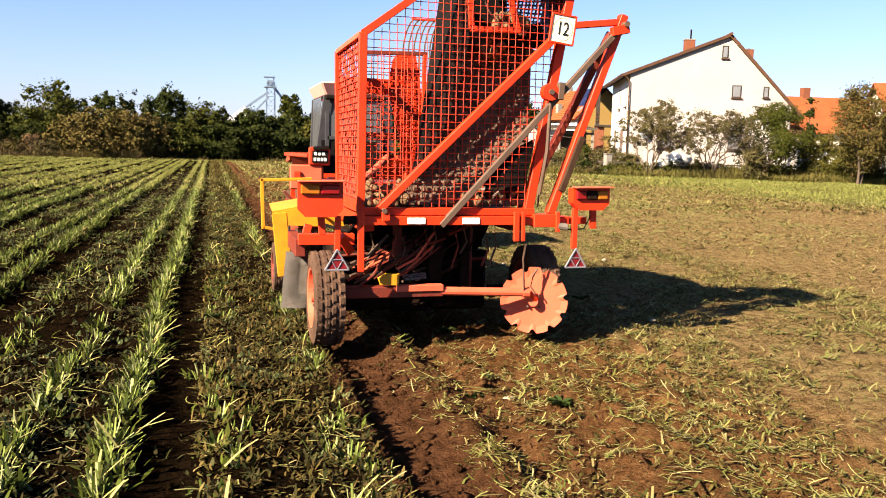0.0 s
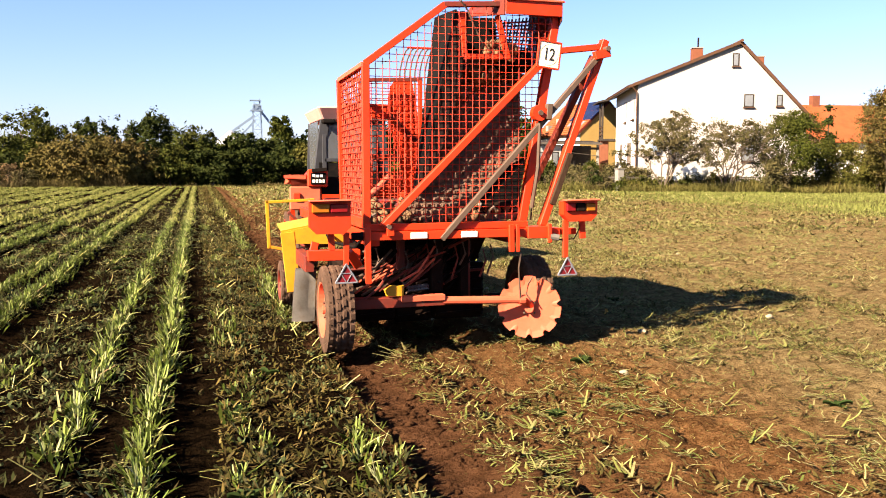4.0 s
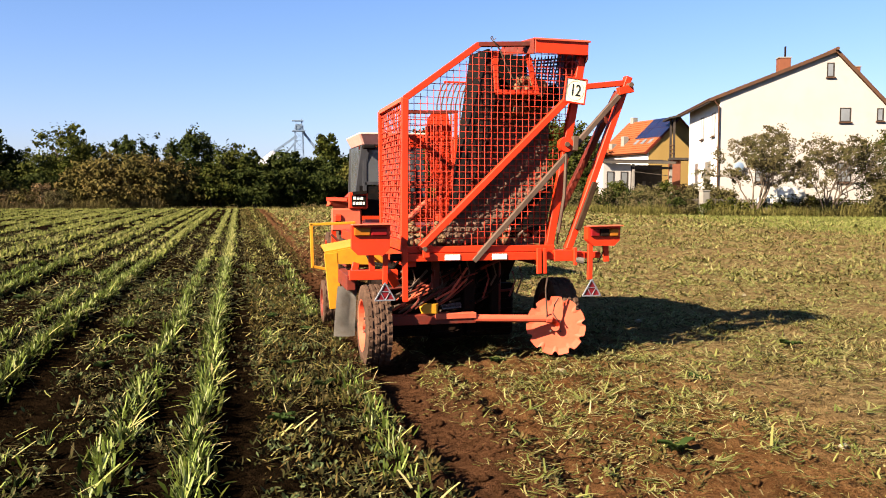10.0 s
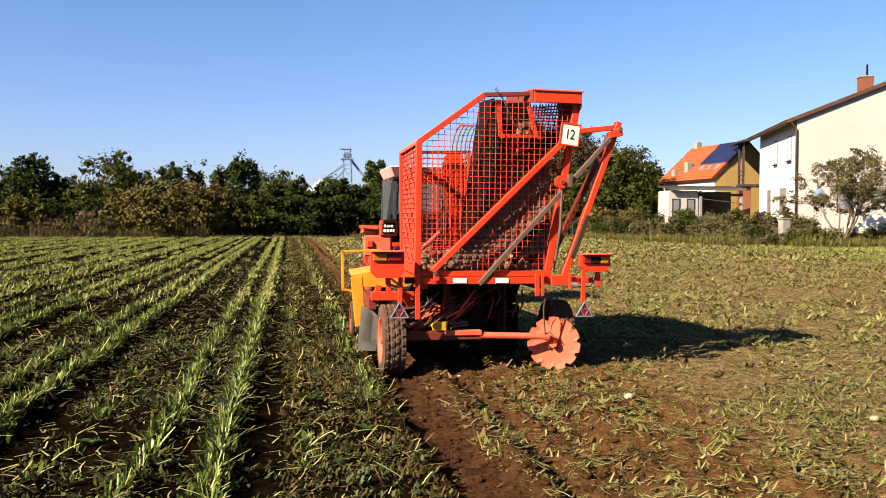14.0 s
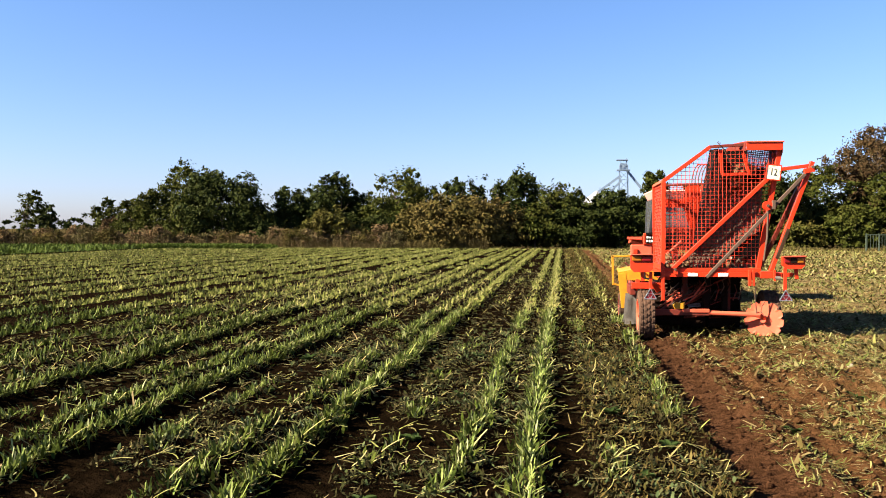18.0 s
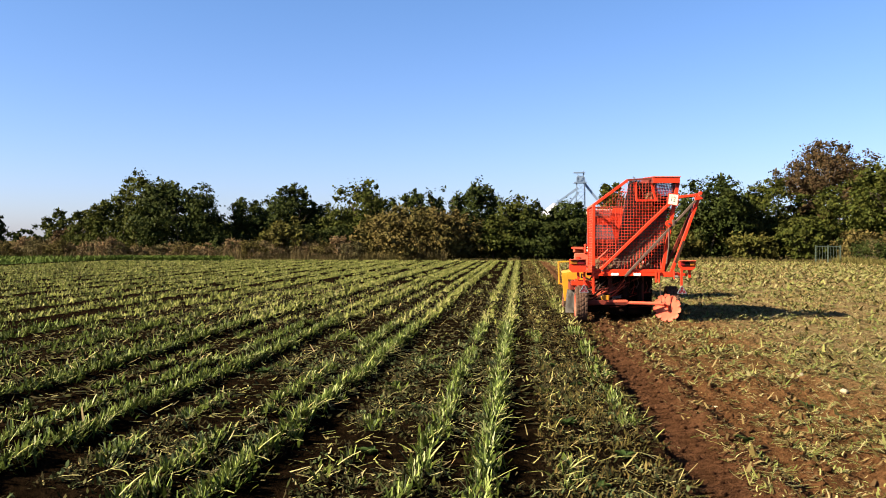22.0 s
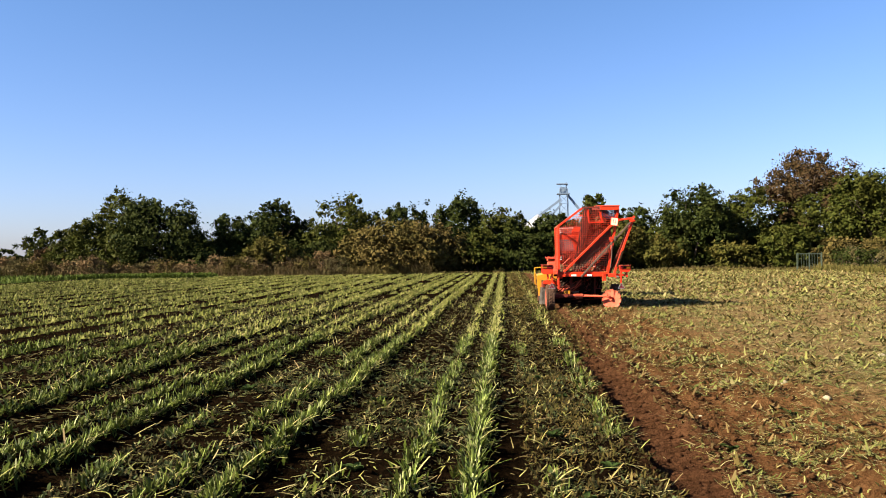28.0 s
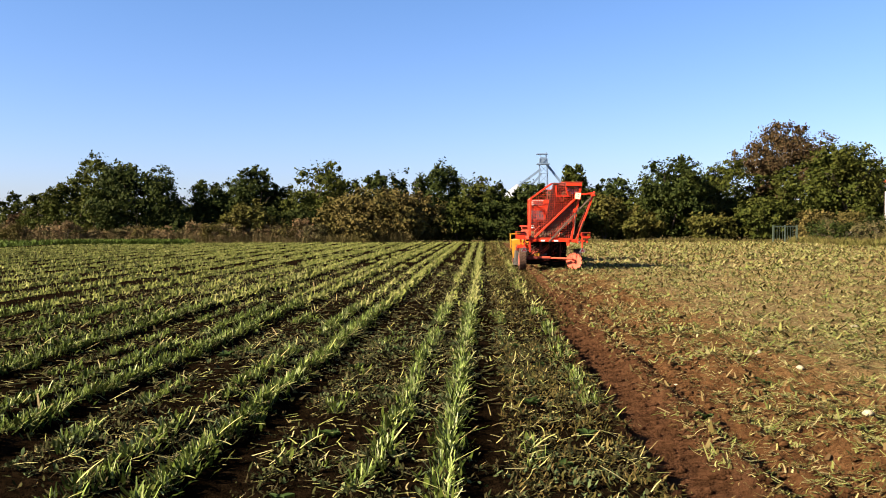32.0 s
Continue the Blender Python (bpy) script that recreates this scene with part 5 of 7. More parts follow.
rings = [[bm.verts.new((x * s, y, z * s)) for x, z in outer] for s, y in ((1.0, -0.006), (0.8, 0.004), (0.55, 0.012), (0.25, 0.017))]
back = [bm.verts.new((x, 0.004, z)) for x, z in outer]
k = len(outer)
for j in range(k):
    i = (j + 1) % k
    for u, v in zip(rings, rings[1:]):
        bm.faces.new((u[j], u[i], v[i], v[j]))
    bm.faces.new((rings[0][i], rings[0][j], back[j], back[i]))
bm.faces.new(rings[-1])
bm.faces.new(back[::-1])
disc = put("notched_disc", bm, FADED, "sun-faded orange notched steel disc")
disc.matrix_basis = pose(1.695, 0.0, 0.29, 0, 0, -25)
part("disc_hub", tube(bmesh.new(), [(0, 0.0, 0), (0, -0.07, 0)], 0.04, 10), FADED, disc)
for j in range(4):
    a = math.pi / 4 + j * math.pi / 2
    part("disc_bolt", tube(bmesh.new(), [(0.065 * math.cos(a), -0.02, 0.065 * math.sin(a)), (0.065 * math.cos(a), -0.036, 0.065 * math.sin(a))], 0.01, 6), WORN, disc)
put("axle_beam", block(0.14, 0.92, -0.02, 0.10, 0.345, 0.43), DARKRED)
put("axle_sleeve", block(0.54, 0.92, -0.035, 0.05, 0.39, 0.44), FADED, "sun-faded steel sleeve")
put("axle_tube", tube(bmesh.new(), [(0.90, 0.01, 0.385), (1.60, -0.06, 0.37)], 0.034, 10), FADED, "sun-faded steel tube")
put("disc_arm", tube(bmesh.new(), [(1.58, -0.06, 0.37), (1.63, -0.07, 0.36), (1.69, -0.055, 0.31), (1.70, -0.02, 0.29)], 0.026, 8), ORANGE)
put("arm_collar", tube(bmesh.new(), [(1.575, -0.06, 0.372), (1.625, -0.065, 0.37)], 0.045, 10), FADED)
put("disc_wire", tube(bmesh.new(), [(1.535, -0.20, 0.79), (1.53, -0.16, 0.66), (1.555, -0.12, 0.5), (1.575, -0.09, 0.38)], 0.008, 5), WORN, "rusty wire")
put("disc_wire", tube(bmesh.new(), [(1.69, -0.07, 0.56), (1.65, -0.08, 0.50), (1.63, -0.09, 0.42), (1.67, -0.10, 0.36)], 0.007, 5), WORN, "rusty wire")
bm = bmesh.new()
plate(bm, [(0.40, 0.0, 0.50), (0.42, 0.0, 0.445), (0.56, 0.0, 0.44), (0.565, 0.0, 0.53), (0.44, 0.0, 0.53)], 0.03)
put("yellow_tag", soften(bm), YELLOW, "yellow painted tag")
bm = bmesh.new()
tube(bm, [(0.63 + 0.18 * j / 90, 0.12 + 0.024 * math.cos(j * 0.9), 0.475 + 0.02 * j / 90 + 0.024 * math.sin(j * 0.9)) for j in range(91)], 0.006, 5)
put("coil_spring", bm, CHROME, "bright coil spring")

# lifting gear under the frame
rs = random.Random(77)
for k in range(28):
    p = Vector((rs.uniform(0.18, 0.62), rs.uniform(0.0, 0.48), rs.uniform(0.40, 0.62)))
    put("sieve_rod", tube(bmesh.new(), [p, p + Vector((0.16, 0.05, rs.uniform(0.06, 0.12))), p + Vector((rs.uniform(0.26, 0.42), 0.12, rs.uniform(0.16, 0.27)))], rs.uniform(0.006, 0.011), 6), (WORN, DARKRED, FADED, DARKRED)[k % 4], "slanted sieve rod")
rr = random.Random(11)
for k in range(60):
    p = Vector((rr.uniform(0.25, 1.1), rr.uniform(0.15, 0.8), rr.uniform(0.42, 0.84)))
    put("chain_bar", tube(bmesh.new(), [p, p + Vector((rr.uniform(0.10, 0.28), rr.uniform(0.0, 0.3), rr.uniform(0.03, 0.17)))], rr.uniform(0.008, 0.016), 5), (DARKRED, GREASE_SHADE, GREASE_SHADE, WORN, GREASE_SHADE)[k % 5])
# Boxes added to close gaps in the gear; shade is in their near-black steel.
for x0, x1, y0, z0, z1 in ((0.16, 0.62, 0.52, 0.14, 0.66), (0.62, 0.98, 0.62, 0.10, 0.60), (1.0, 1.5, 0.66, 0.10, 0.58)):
    cell = put("lifter_housing", block(x0, x1, y0, 1.55, z0, z1, 0.03), GREASE_SHADE, "dirty lifter housing, near black for underframe shade")
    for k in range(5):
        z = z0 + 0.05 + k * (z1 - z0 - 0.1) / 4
        put("housing_rib", tube(bmesh.new(), [(x0 + 0.02, y0 - 0.02, z), (x1 - 0.02, y0 - 0.025, z + 0.03)], 0.014, 6), (GREASE_SHADE, DARKRED, GREASE_SHADE)[k % 3], parent=cell)
# Orange legs made dark red; the shade under the frame is in the colour.
for x, y, z0 in ((0.98, 0.42, 0.58), (1.28, 0.50, 0.30), (0.62, 0.30, 0.62)):
    put("frame_leg", block(x - 0.035, x + 0.035, y, y + 0.06, z0, 0.92, 0.006), DARKRED)
for k in range(14):
    p = Vector((0.28 + 0.085 * k, 0.10 + 0.05 * (k % 3), 0.80 + 0.03 * (k % 4)))
    put("hanging_tine", tube(bmesh.new(), [p, p + Vector((0.03, 0.01, -0.10)), p + Vector((-0.02, 0.03, -0.20 - 0.02 * (k % 5)))], 0.009, 5), (DARKRED, WORN, GREASE_SHADE)[k % 3], "curved rusty tine")
put("gear_case", block(0.62, 0.95, 0.5, 0.9, 0.52, 0.84, 0.03), GREASE_SHADE)
put("support_leg", block(0.86, 0.97, 0.2, 0.32, 0.43, 0.90, 0.01), GREASE_SHADE)
put("support_leg", block(1.17, 1.25, 0.35, 0.45, 0.28, 0.90, 0.01), GREASE_SHADE)
put("share_frame", block(0.98, 1.52, 0.7, 0.82, 0.52, 0.62, 0.01), GREASE_SHADE)
put("share_frame", block(0.25, 1.55, 0.95, 1.1, 0.62, 0.80, 0.01), GREASE_SHADE)
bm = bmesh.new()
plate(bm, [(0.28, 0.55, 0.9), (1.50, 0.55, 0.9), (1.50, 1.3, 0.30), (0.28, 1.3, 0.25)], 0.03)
put("lifting_web", bm, GREASE_SHADE)
for x in (0.30, 1.50):
    put("main_rail", block(x - 0.05, x + 0.05, -0.08, 4.6, 0.87, 0.99), ORANGE if x < 1 else DARKRED)
for y in (1.2, 2.6, 4.4):
    put("cross_member", block(0.35, 1.45, y - 0.05, y + 0.05, 0.87, 0.97), DARKRED)
put("drawbar", beam((0.95, 4.4, 0.90), (1.10, 5.5, 0.62), 0.10, 0.12), ORANGE)
put("front_deck", block(0.40, 1.45, 1.6, 3.6, 0.99, 1.12, 0.02), DARKRED)
put("leg_frame", block(0.95, 1.5, 1.5, 1.6, 0.25, 0.9, 0.01), GREASE_SHADE)
put("share", block(0.9, 1.3, 1.4, 1.5, -0.02, 0.4, 0.01), GREASE_SHADE)
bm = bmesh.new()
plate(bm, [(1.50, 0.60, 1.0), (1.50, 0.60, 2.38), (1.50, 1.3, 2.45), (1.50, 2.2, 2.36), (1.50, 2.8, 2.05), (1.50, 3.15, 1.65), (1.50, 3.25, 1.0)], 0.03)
put("elevator_side", bm, GREASE_SHADE, "dirty dark side sheet of the elevator")

# side gear: fender, flap, yellow guard
bm = bmesh.new()
plate(bm, [(-0.31, 1.30, 0.90), (-0.20, 1.30, 0.79), (0.33, 1.30, 0.77), (0.33, 1.30, 0.92), (0.02, 1.30, 0.96)], 0.02)
put("fender", bm, YELLOW, "yellow fender sheet")
bm = bmesh.new()
plate(bm, [(-0.31, 1.30, 0.90), (0.02, 1.30, 0.96), (0.02, 1.75, 1.0), (-0.31, 1.75, 0.94)], 0.015)
put("fender_top", bm, YELLOW)
put("fender_leg", beam((-0.255, 1.29, 0.90), (-0.20, 1.29, 0.33), 0.13, 0.03, (0, 1, 0)), YELLOW)
put("fender_strut", beam((0.0, 1.24, 0.80), (-0.05, 1.2, 0.62), 0.07, 0.05, (0, 1, 0)), ORANGE)
put("wheel_yoke", block(-0.16, 0.30, 0.50, 0.60, 0.70, 0.79), ORANGE)
put("wheel_arm", block(-0.18, -0.10, 0.55, 1.4, 0.60, 0.74), DARKRED)
put("swing_plate", beam((0.10, -0.05, 0.83), (0.19, 0.02, 0.70), 0.07, 0.05, (0, 1, 0)), ORANGE)
bm = bmesh.new()
rows = []
for i in range(5):
    t = i / 4
    rows.append([bm.verts.new((-0.225 - 0.04 * t + u * (0.19 + 0.02 * t), 0.90 + 0.04 * math.sin(t * 2.2) + 0.02 * math.cos(u * 5), 0.60 - 0.5 * t)) for u in (0, 0.33, 0.66, 1)])
for a, b in zip(rows, rows[1:]):
    for j in range(3):
        bm.faces.new((a[j], a[j + 1], b[j + 1], b[j]))
bmesh.ops.solidify(bm, geom=list(bm.faces), thickness=0.012)
put("mud_flap", bm, FLAPGREY, "dusty grey rubber flap", smooth=True)
put("guard_frame", beam((-0.30, 2.9, 0.60), (-0.315, 2.9, 1.14), 0.038, 0.03, (0, 1, 0)), YELLOW, "yellow guard tube")
put("guard_frame", beam((-0.33, 2.9, 1.125), (0.22, 2.9, 1.145), 0.03, 0.032), YELLOW, "yellow guard tube")
put("guard_frame", beam((-0.30, 2.9, 0.62), (-0.02, 2.9, 0.56), 0.03, 0.034), YELLOW, "yellow guard tube")
put("guard_frame", beam((0.20, 2.9, 1.14), (0.20, 2.9, 0.8), 0.03, 0.03, (0, 1, 0)), YELLOW, "yellow guard tube")
put("control_lever", beam((-0.10, 2.7, 1.02), (0.22, 2.7, 0.70), 0.03, 0.05, (0, 1, 0)), DARKRED)
put("hydraulic_ram", tube(bmesh.new(), [(0.13, 2.2, 0.75), (0.15, 2.2, 1.08)], 0.05, 10), CHROME)
put("red_box", block(-0.06, 0.22, 1.75, 2.1, 0.70, 0.88, 0.02), DARKRED)
put("oil_hose", tube(bmesh.new(), [(0.24, -0.02, 0.96), (0.20, 0.2, 0.84), (0.05, 0.6, 0.86), (0.1, 1.2, 0.9), (0.2, 2.2, 0.98)], 0.014, 6), BLACK)

# ---------- tractor ----------
tractor = thing("tractor", "red farm tractor with grey cab and sun-faded roof", "tractor")
T = tractor


def tput(name, bm, mat, label="", parent=None, smooth=False):
    return part(name, bm, mat, parent or T, label, smooth)


# its own space: x across from its middle, y ahead from its rear axle, z up
bm = bmesh.new()
lo = [(-0.40, -0.62, 2.235), (0.55, -0.62, 2.235), (0.55, 0.8, 2.235), (-0.40, 0.8, 2.235)]
up = [(-0.49, -0.74, 2.43), (0.64, -0.74, 2.44), (0.62, 0.88, 2.44), (-0.49, 0.88, 2.43)]
lo, up = [bm.verts.new(p) for p in lo], [bm.verts.new(p) for p in up]
bm.faces.new(lo[::-1])
bm.faces.new(up)
for q in range(4):
    bm.faces.new((lo[q], lo[(q + 1) % 4], up[(q + 1) % 4], up[q]))
tput("cab_roof", soften(bm, 0.025), PINKROOF, "sun-faded pinkish cab roof")
tput("work_lamp", block(-0.42, -0.22, -0.72, -0.62, 2.18, 2.25, 0.02), BLACK)
for s in (-1, 1):
    tput("cab_pillar", beam((s * 0.50 + 0.05, -0.45, 1.45), (s * 0.42 + 0.06, -0.55, 2.24), 0.13, 0.10, (0, 1, 0)), CABGREY)
    tput("cab_pillar", beam((s * 0.45, 0.62, 1.2), (s * 0.42, 0.60, 2.24), 0.07, 0.07, (0, 1, 0)), CABGREY)
    tput("side_window", block(s * 0.44 - 0.006, s * 0.44 + 0.006, -0.40, 0.57, 1.5, 2.23, 0.002), CABGLASS)
tput("rear_window", block(-0.34, 0.36, -0.56, -0.55, 1.68, 2.18, 0.002), CABGLASS, "dusty rear window")
for x0, x1, z0, z1 in ((-0.37, 0.39, 1.63, 1.68), (-0.37, 0.39, 2.18, 2.22), (-0.40, -0.34, 1.5, 2.22), (0.36, 0.42, 1.5, 2.22)):
    tput("window_frame", block(x0, x1, -0.575, -0.535, z0, z1), CABGREY)
tput("cab_rear_wall", block(-0.45, 0.45, -0.56, -0.50, 1.15, 1.62), BLACK)
tput("cab_seat", block(-0.22, 0.22, -0.25, 0.15, 1.3, 1.45, 0.04), BLACK)
for s in (-1, 1):
    bm = bmesh.new()
    arc = [(-0.62, 0.95), (-0.60, 1.18), (-0.48, 1.36), (-0.2, 1.44), (0.25, 1.42), (0.5, 1.28)]
    lo = [bm.verts.new((s * 0.42, y, z)) for y, z in arc]
    hi = [bm.verts.new((s * 0.86, y, z)) for y, z in arc]
    for i in range(len(arc) - 1):
        bm.faces.new((lo[i], lo[i + 1], hi[i + 1], hi[i]))
    bmesh.ops.solidify(bm, geom=list(bm.faces), thickness=0.03)
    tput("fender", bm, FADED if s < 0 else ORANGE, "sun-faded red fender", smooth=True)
    tput("fender_lamp", block(s * 0.80 - 0.06, s * 0.80 + 0.06, -0.70, -0.60, 1.06, 1.18, 0.02), ORANGE)
    tput("fender_edge", beam((s * 0.64, -0.60, 1.40), (s * 0.95, -0.45, 1.41), 0.05, 0.05), ORANGE)
tput("fender_back", block(-0.90, -0.44, -0.665, -0.625, 0.92, 1.27, 0.03), FADED, "sun-faded red fender back")
pl = tput("plate_holder", block(-0.64, -0.34, -0.70, -0.62, 1.26, 1.52, 0.02), ORANGE)
tput("plate_hood", beam((-0.58, -0.70, 1.50), (-0.36, -0.70, 1.52), 0.10, 0.05), BLACK, parent=pl)
tput("number_plate", block(-0.595, -0.375, -0.715, -0.70, 1.30, 1.47, 0.004), BLACK, "black plate with worn white bars", pl)
for x0, x1, z in ((-0.57, -0.53, 1.405), (-0.515, -0.475, 1.405), (-0.46, -0.42, 1.405), (-0.575, -0.54, 1.325), (-0.525, -0.49, 1.325), (-0.475, -0.44, 1.325), (-0.425, -0.395, 1.325)):
    tput("plate_bar", block(x0, x1, -0.719, -0.714, z, z + 0.045, 0.001), WHITE, parent=pl)
tput("rear_housing", block(-0.22, 0.22, -0.5, 0.9, 0.45, 1.05, 0.05), DARKRED)
tput("bonnet", block(-0.32, 0.32, 0.95, 2.5, 0.95, 1.5, 0.08), ORANGE)
tput("engine", block(-0.25, 0.25, 0.9, 2.4, 0.5, 0.96, 0.04), GREASE_SHADE)
tput("exhaust", tube(bmesh.new(), [(0.2, 1.6, 1.45), (0.2, 1.6, 2.3)], 0.035, 8), GREASE_SHADE)
tput("front_axle", block(-0.55, 0.55, 2.1, 2.25, 0.36, 0.48), GREASE_SHADE)
tput("rear_axle", tube(bmesh.new(), [(-0.6, 0, 0.66), (0.6, 0, 0.66)], 0.09, 10), GREASE_SHADE)
tput("hitch", beam((0, -0.4, 0.6), (0, -0.95, 0.55), 0.12, 0.08), GREASE_SHADE)
tw = []
for x, y, r, w in ((-0.62, 0, 0.66, 0.34), (0.62, 0, 0.66, 0.34), (-0.6, 2.17, 0.40, 0.2), (0.6, 2.17, 0.40, 0.2)):
    wh = rim_wheel("tractor_wheel", r, w, T, ORANGE)
    lug_tyre(r, w, 18, wh)
    tw.append((wh, (x, y, r - 0.03), r))

# ---------- trees and shrubs ----------
def crown_mesh(name, lobes, n, size, r, shell=0.7):
    """Leaves in many small sprays over a set of lobes (centre, radii), turned outwards, with gaps between the sprays."""
    area = np.array([a[1][0] * a[1][2] for a in lobes])
    m = max(10, n // 34)
    pick = r.choice(len(lobes), m, p=area / area.sum())
    c, e = np.array([a[0] for a in lobes])[pick], np.array([a[1] for a in lobes])[pick]
    d = r.normal(size=(m, 3))
    d /= np.linalg.norm(d, axis=1)[:, None]
    rad = np.where(r.random(m) < shell, r.normal(0.96, 0.10, m), r.uniform(0.35, 0.9, m))
    c = c + d * e * rad[:, None]
    rho = (0.10 + 0.09 * e.mean(1)) * r.uniform(0.55, 1.35, m)
    k = r.integers(0, m, n)
    p = c[k] + r.normal(size=(n, 3)) * rho[k][:, None] * (1.0, 1.0, 0.75)
    keep = p[:, 2] > 0.05
    p, k = p[keep], k[keep]
    n = len(p)
    nrm = d[k] * 0.8 + r.normal(size=(n, 3)) * 0.6 + (0, 0, 0.3)
    a = np.cross(nrm, r.normal(size=(n, 3)))
    a /= np.linalg.norm(a, axis=1)[:, None] + 1e-9
    b = np.cross(nrm, a)
    b /= np.linalg.norm(b, axis=1)[:, None] + 1e-9
    s = size * (0.55 + 0.9 * r.random(n))[:, None]
    v = np.stack([p - a * s, p + b * s * 0.5, p + a * s, p - b * s * 0.5], 1).reshape(-1, 3)
    return mesh_np(name, v, np.arange(4 * n).reshape(-1, 4))


def branches(bm, p, d, length, r, depth, rnd, tips=None, flat=0.0):
    q = p + d * length
    m = p.lerp(q, 0.5) + Vector((rnd.uniform(-1, 1), rnd.uniform(-1, 1), rnd.uniform(-0.3, 0.5))) * length * 0.09
    if depth or r > 0.02:
        tube(bm, [p, m, q] if r > 0.03 else [p - d * length * 0.05, q], r, 6 if r > 0.03 else 4, r * 0.6)
    if tips is not None and depth < 3:
        tips += [q, m] if depth else [q, m, p.lerp(q, 0.8)]
    if depth:
        for k in range(rnd.randint(2, 3)):
            e = (d + Vector((rnd.uniform(-1, 1), rnd.uniform(-1, 1), rnd.uniform(-0.15 - flat, 0.7 - 0.4 * flat))) * (0.75 + 0.3 * flat)).normalized()
            branches(bm, q, e, length * rnd.uniform(0.6, 0.8), r * 0.6, depth - 1, rnd, tips, flat)


def tree(name, x, y, half, top, leaf, label, category="tree", n=4200, size=0.17, base=0.15, lobes=11, seed=0, spiky=0.0, open_=0.0, trunk=0.12, group="trees round the field", lean=(0, 0, 1)):
    """A tree or shrub of a given half width and height: trunk, limbs and a crown of loose leaf lobes."""
    r = np.random.default_rng(seed + 100)
    rnd = random.Random(seed)
    ob = thing(name, label, category, pose(x, y, -0.05), group)
    bm, tips = bmesh.new(), []
    for k in range(1 if trunk > 0.1 else 3):
        d = Vector((lean[0] + rnd.uniform(-0.12, 0.12) * (1 + 2 * k), lean[1] + rnd.uniform(-0.1, 0.1), 1)).normalized()
        if open_ > 0.4:
            for j in range(3):
                branches(bm, Vector((rnd.uniform(-0.15, 0.15), 0, 0)), (d + Vector((rnd.uniform(-0.7, 0.7), rnd.uniform(-0.4, 0.4), 0))).normalized(), top * 0.37, trunk * 0.7, 5, rnd, tips, 0.5)
        else:
            branches(bm, Vector((rnd.uniform(-0.2, 0.2) * k, 0, 0)), d, top * 0.31, trunk, 3, rnd)
    part("trunk", bm, BARK, ob, "rough brown bark")
    low = top * base
    ls = []
    if open_ > 0.4:
        lobes = 24
    for k in range(lobes):
        t = rnd.random()
        ang = rnd.uniform(0, 6.283)
        zc = low + (top - low) * (0.18 + 0.66 * t)
        wide = half * (0.35 + 0.55 * math.sin(math.pi * min(1, 0.25 + t * 0.70)))
        rx = half * rnd.uniform(0.26, 0.46) * (1 - 0.75 * open_)
        rz = min((top - low) * rnd.uniform(0.13, 0.24) * (1 - 0.5 * open_), top - zc)
        ls.append(((math.cos(ang) * wide * 0.75 + lean[0] * zc * 0.5, math.sin(ang) * wide * 0.6, zc), (rx, rx, max(0.3, rz))))
    if open_ < 0.4:
        ls.append(((lean[0] * top * 0.4, 0, low + (top - low) * 0.45), (half * 0.72, half * 0.6, (top - low) * 0.46)))
    ls.append(((half * rnd.uniform(-0.4, 0.4), 0, top - (top - low) * 0.18), (half * 0.34, half * 0.34, (top - low) * 0.18)))
    for k in range(10):
        xx = half * rnd.uniform(-0.85, 0.85)
        ls.append(((xx + lean[0] * top * 0.4, rnd.uniform(-0.5, 0.5), low + (top - low) * (0.97 - 0.42 * (xx / half) ** 2) * rnd.uniform(0.86, 1.0)), (0.22, 0.22, 0.3 + 0.2 * rnd.random())))
    if spiky:
        for k in range(9):
            xx = half * rnd.uniform(-0.8, 0.8)
            ls.append(((xx, rnd.uniform(-0.5, 0.5), top * rnd.uniform(0.80, 0.93)), (0.16, 0.16, top * 0.10)))
    if tips:
        ls = [(p[:], (0.26, 0.26, 0.2)) for p in tips if p.z > 0.5 and rnd.random() < 0.7]
    part_me = crown_mesh("crown", ls, int(n * (1 - 0.35 * open_)), size, r)
    set_up(new("crown", part_me), leaf, ob)
    return ob


GREEN_L, DARK_L = "leafy green field-edge tree with an uneven crown", "dense dark green shrub at the field edge"
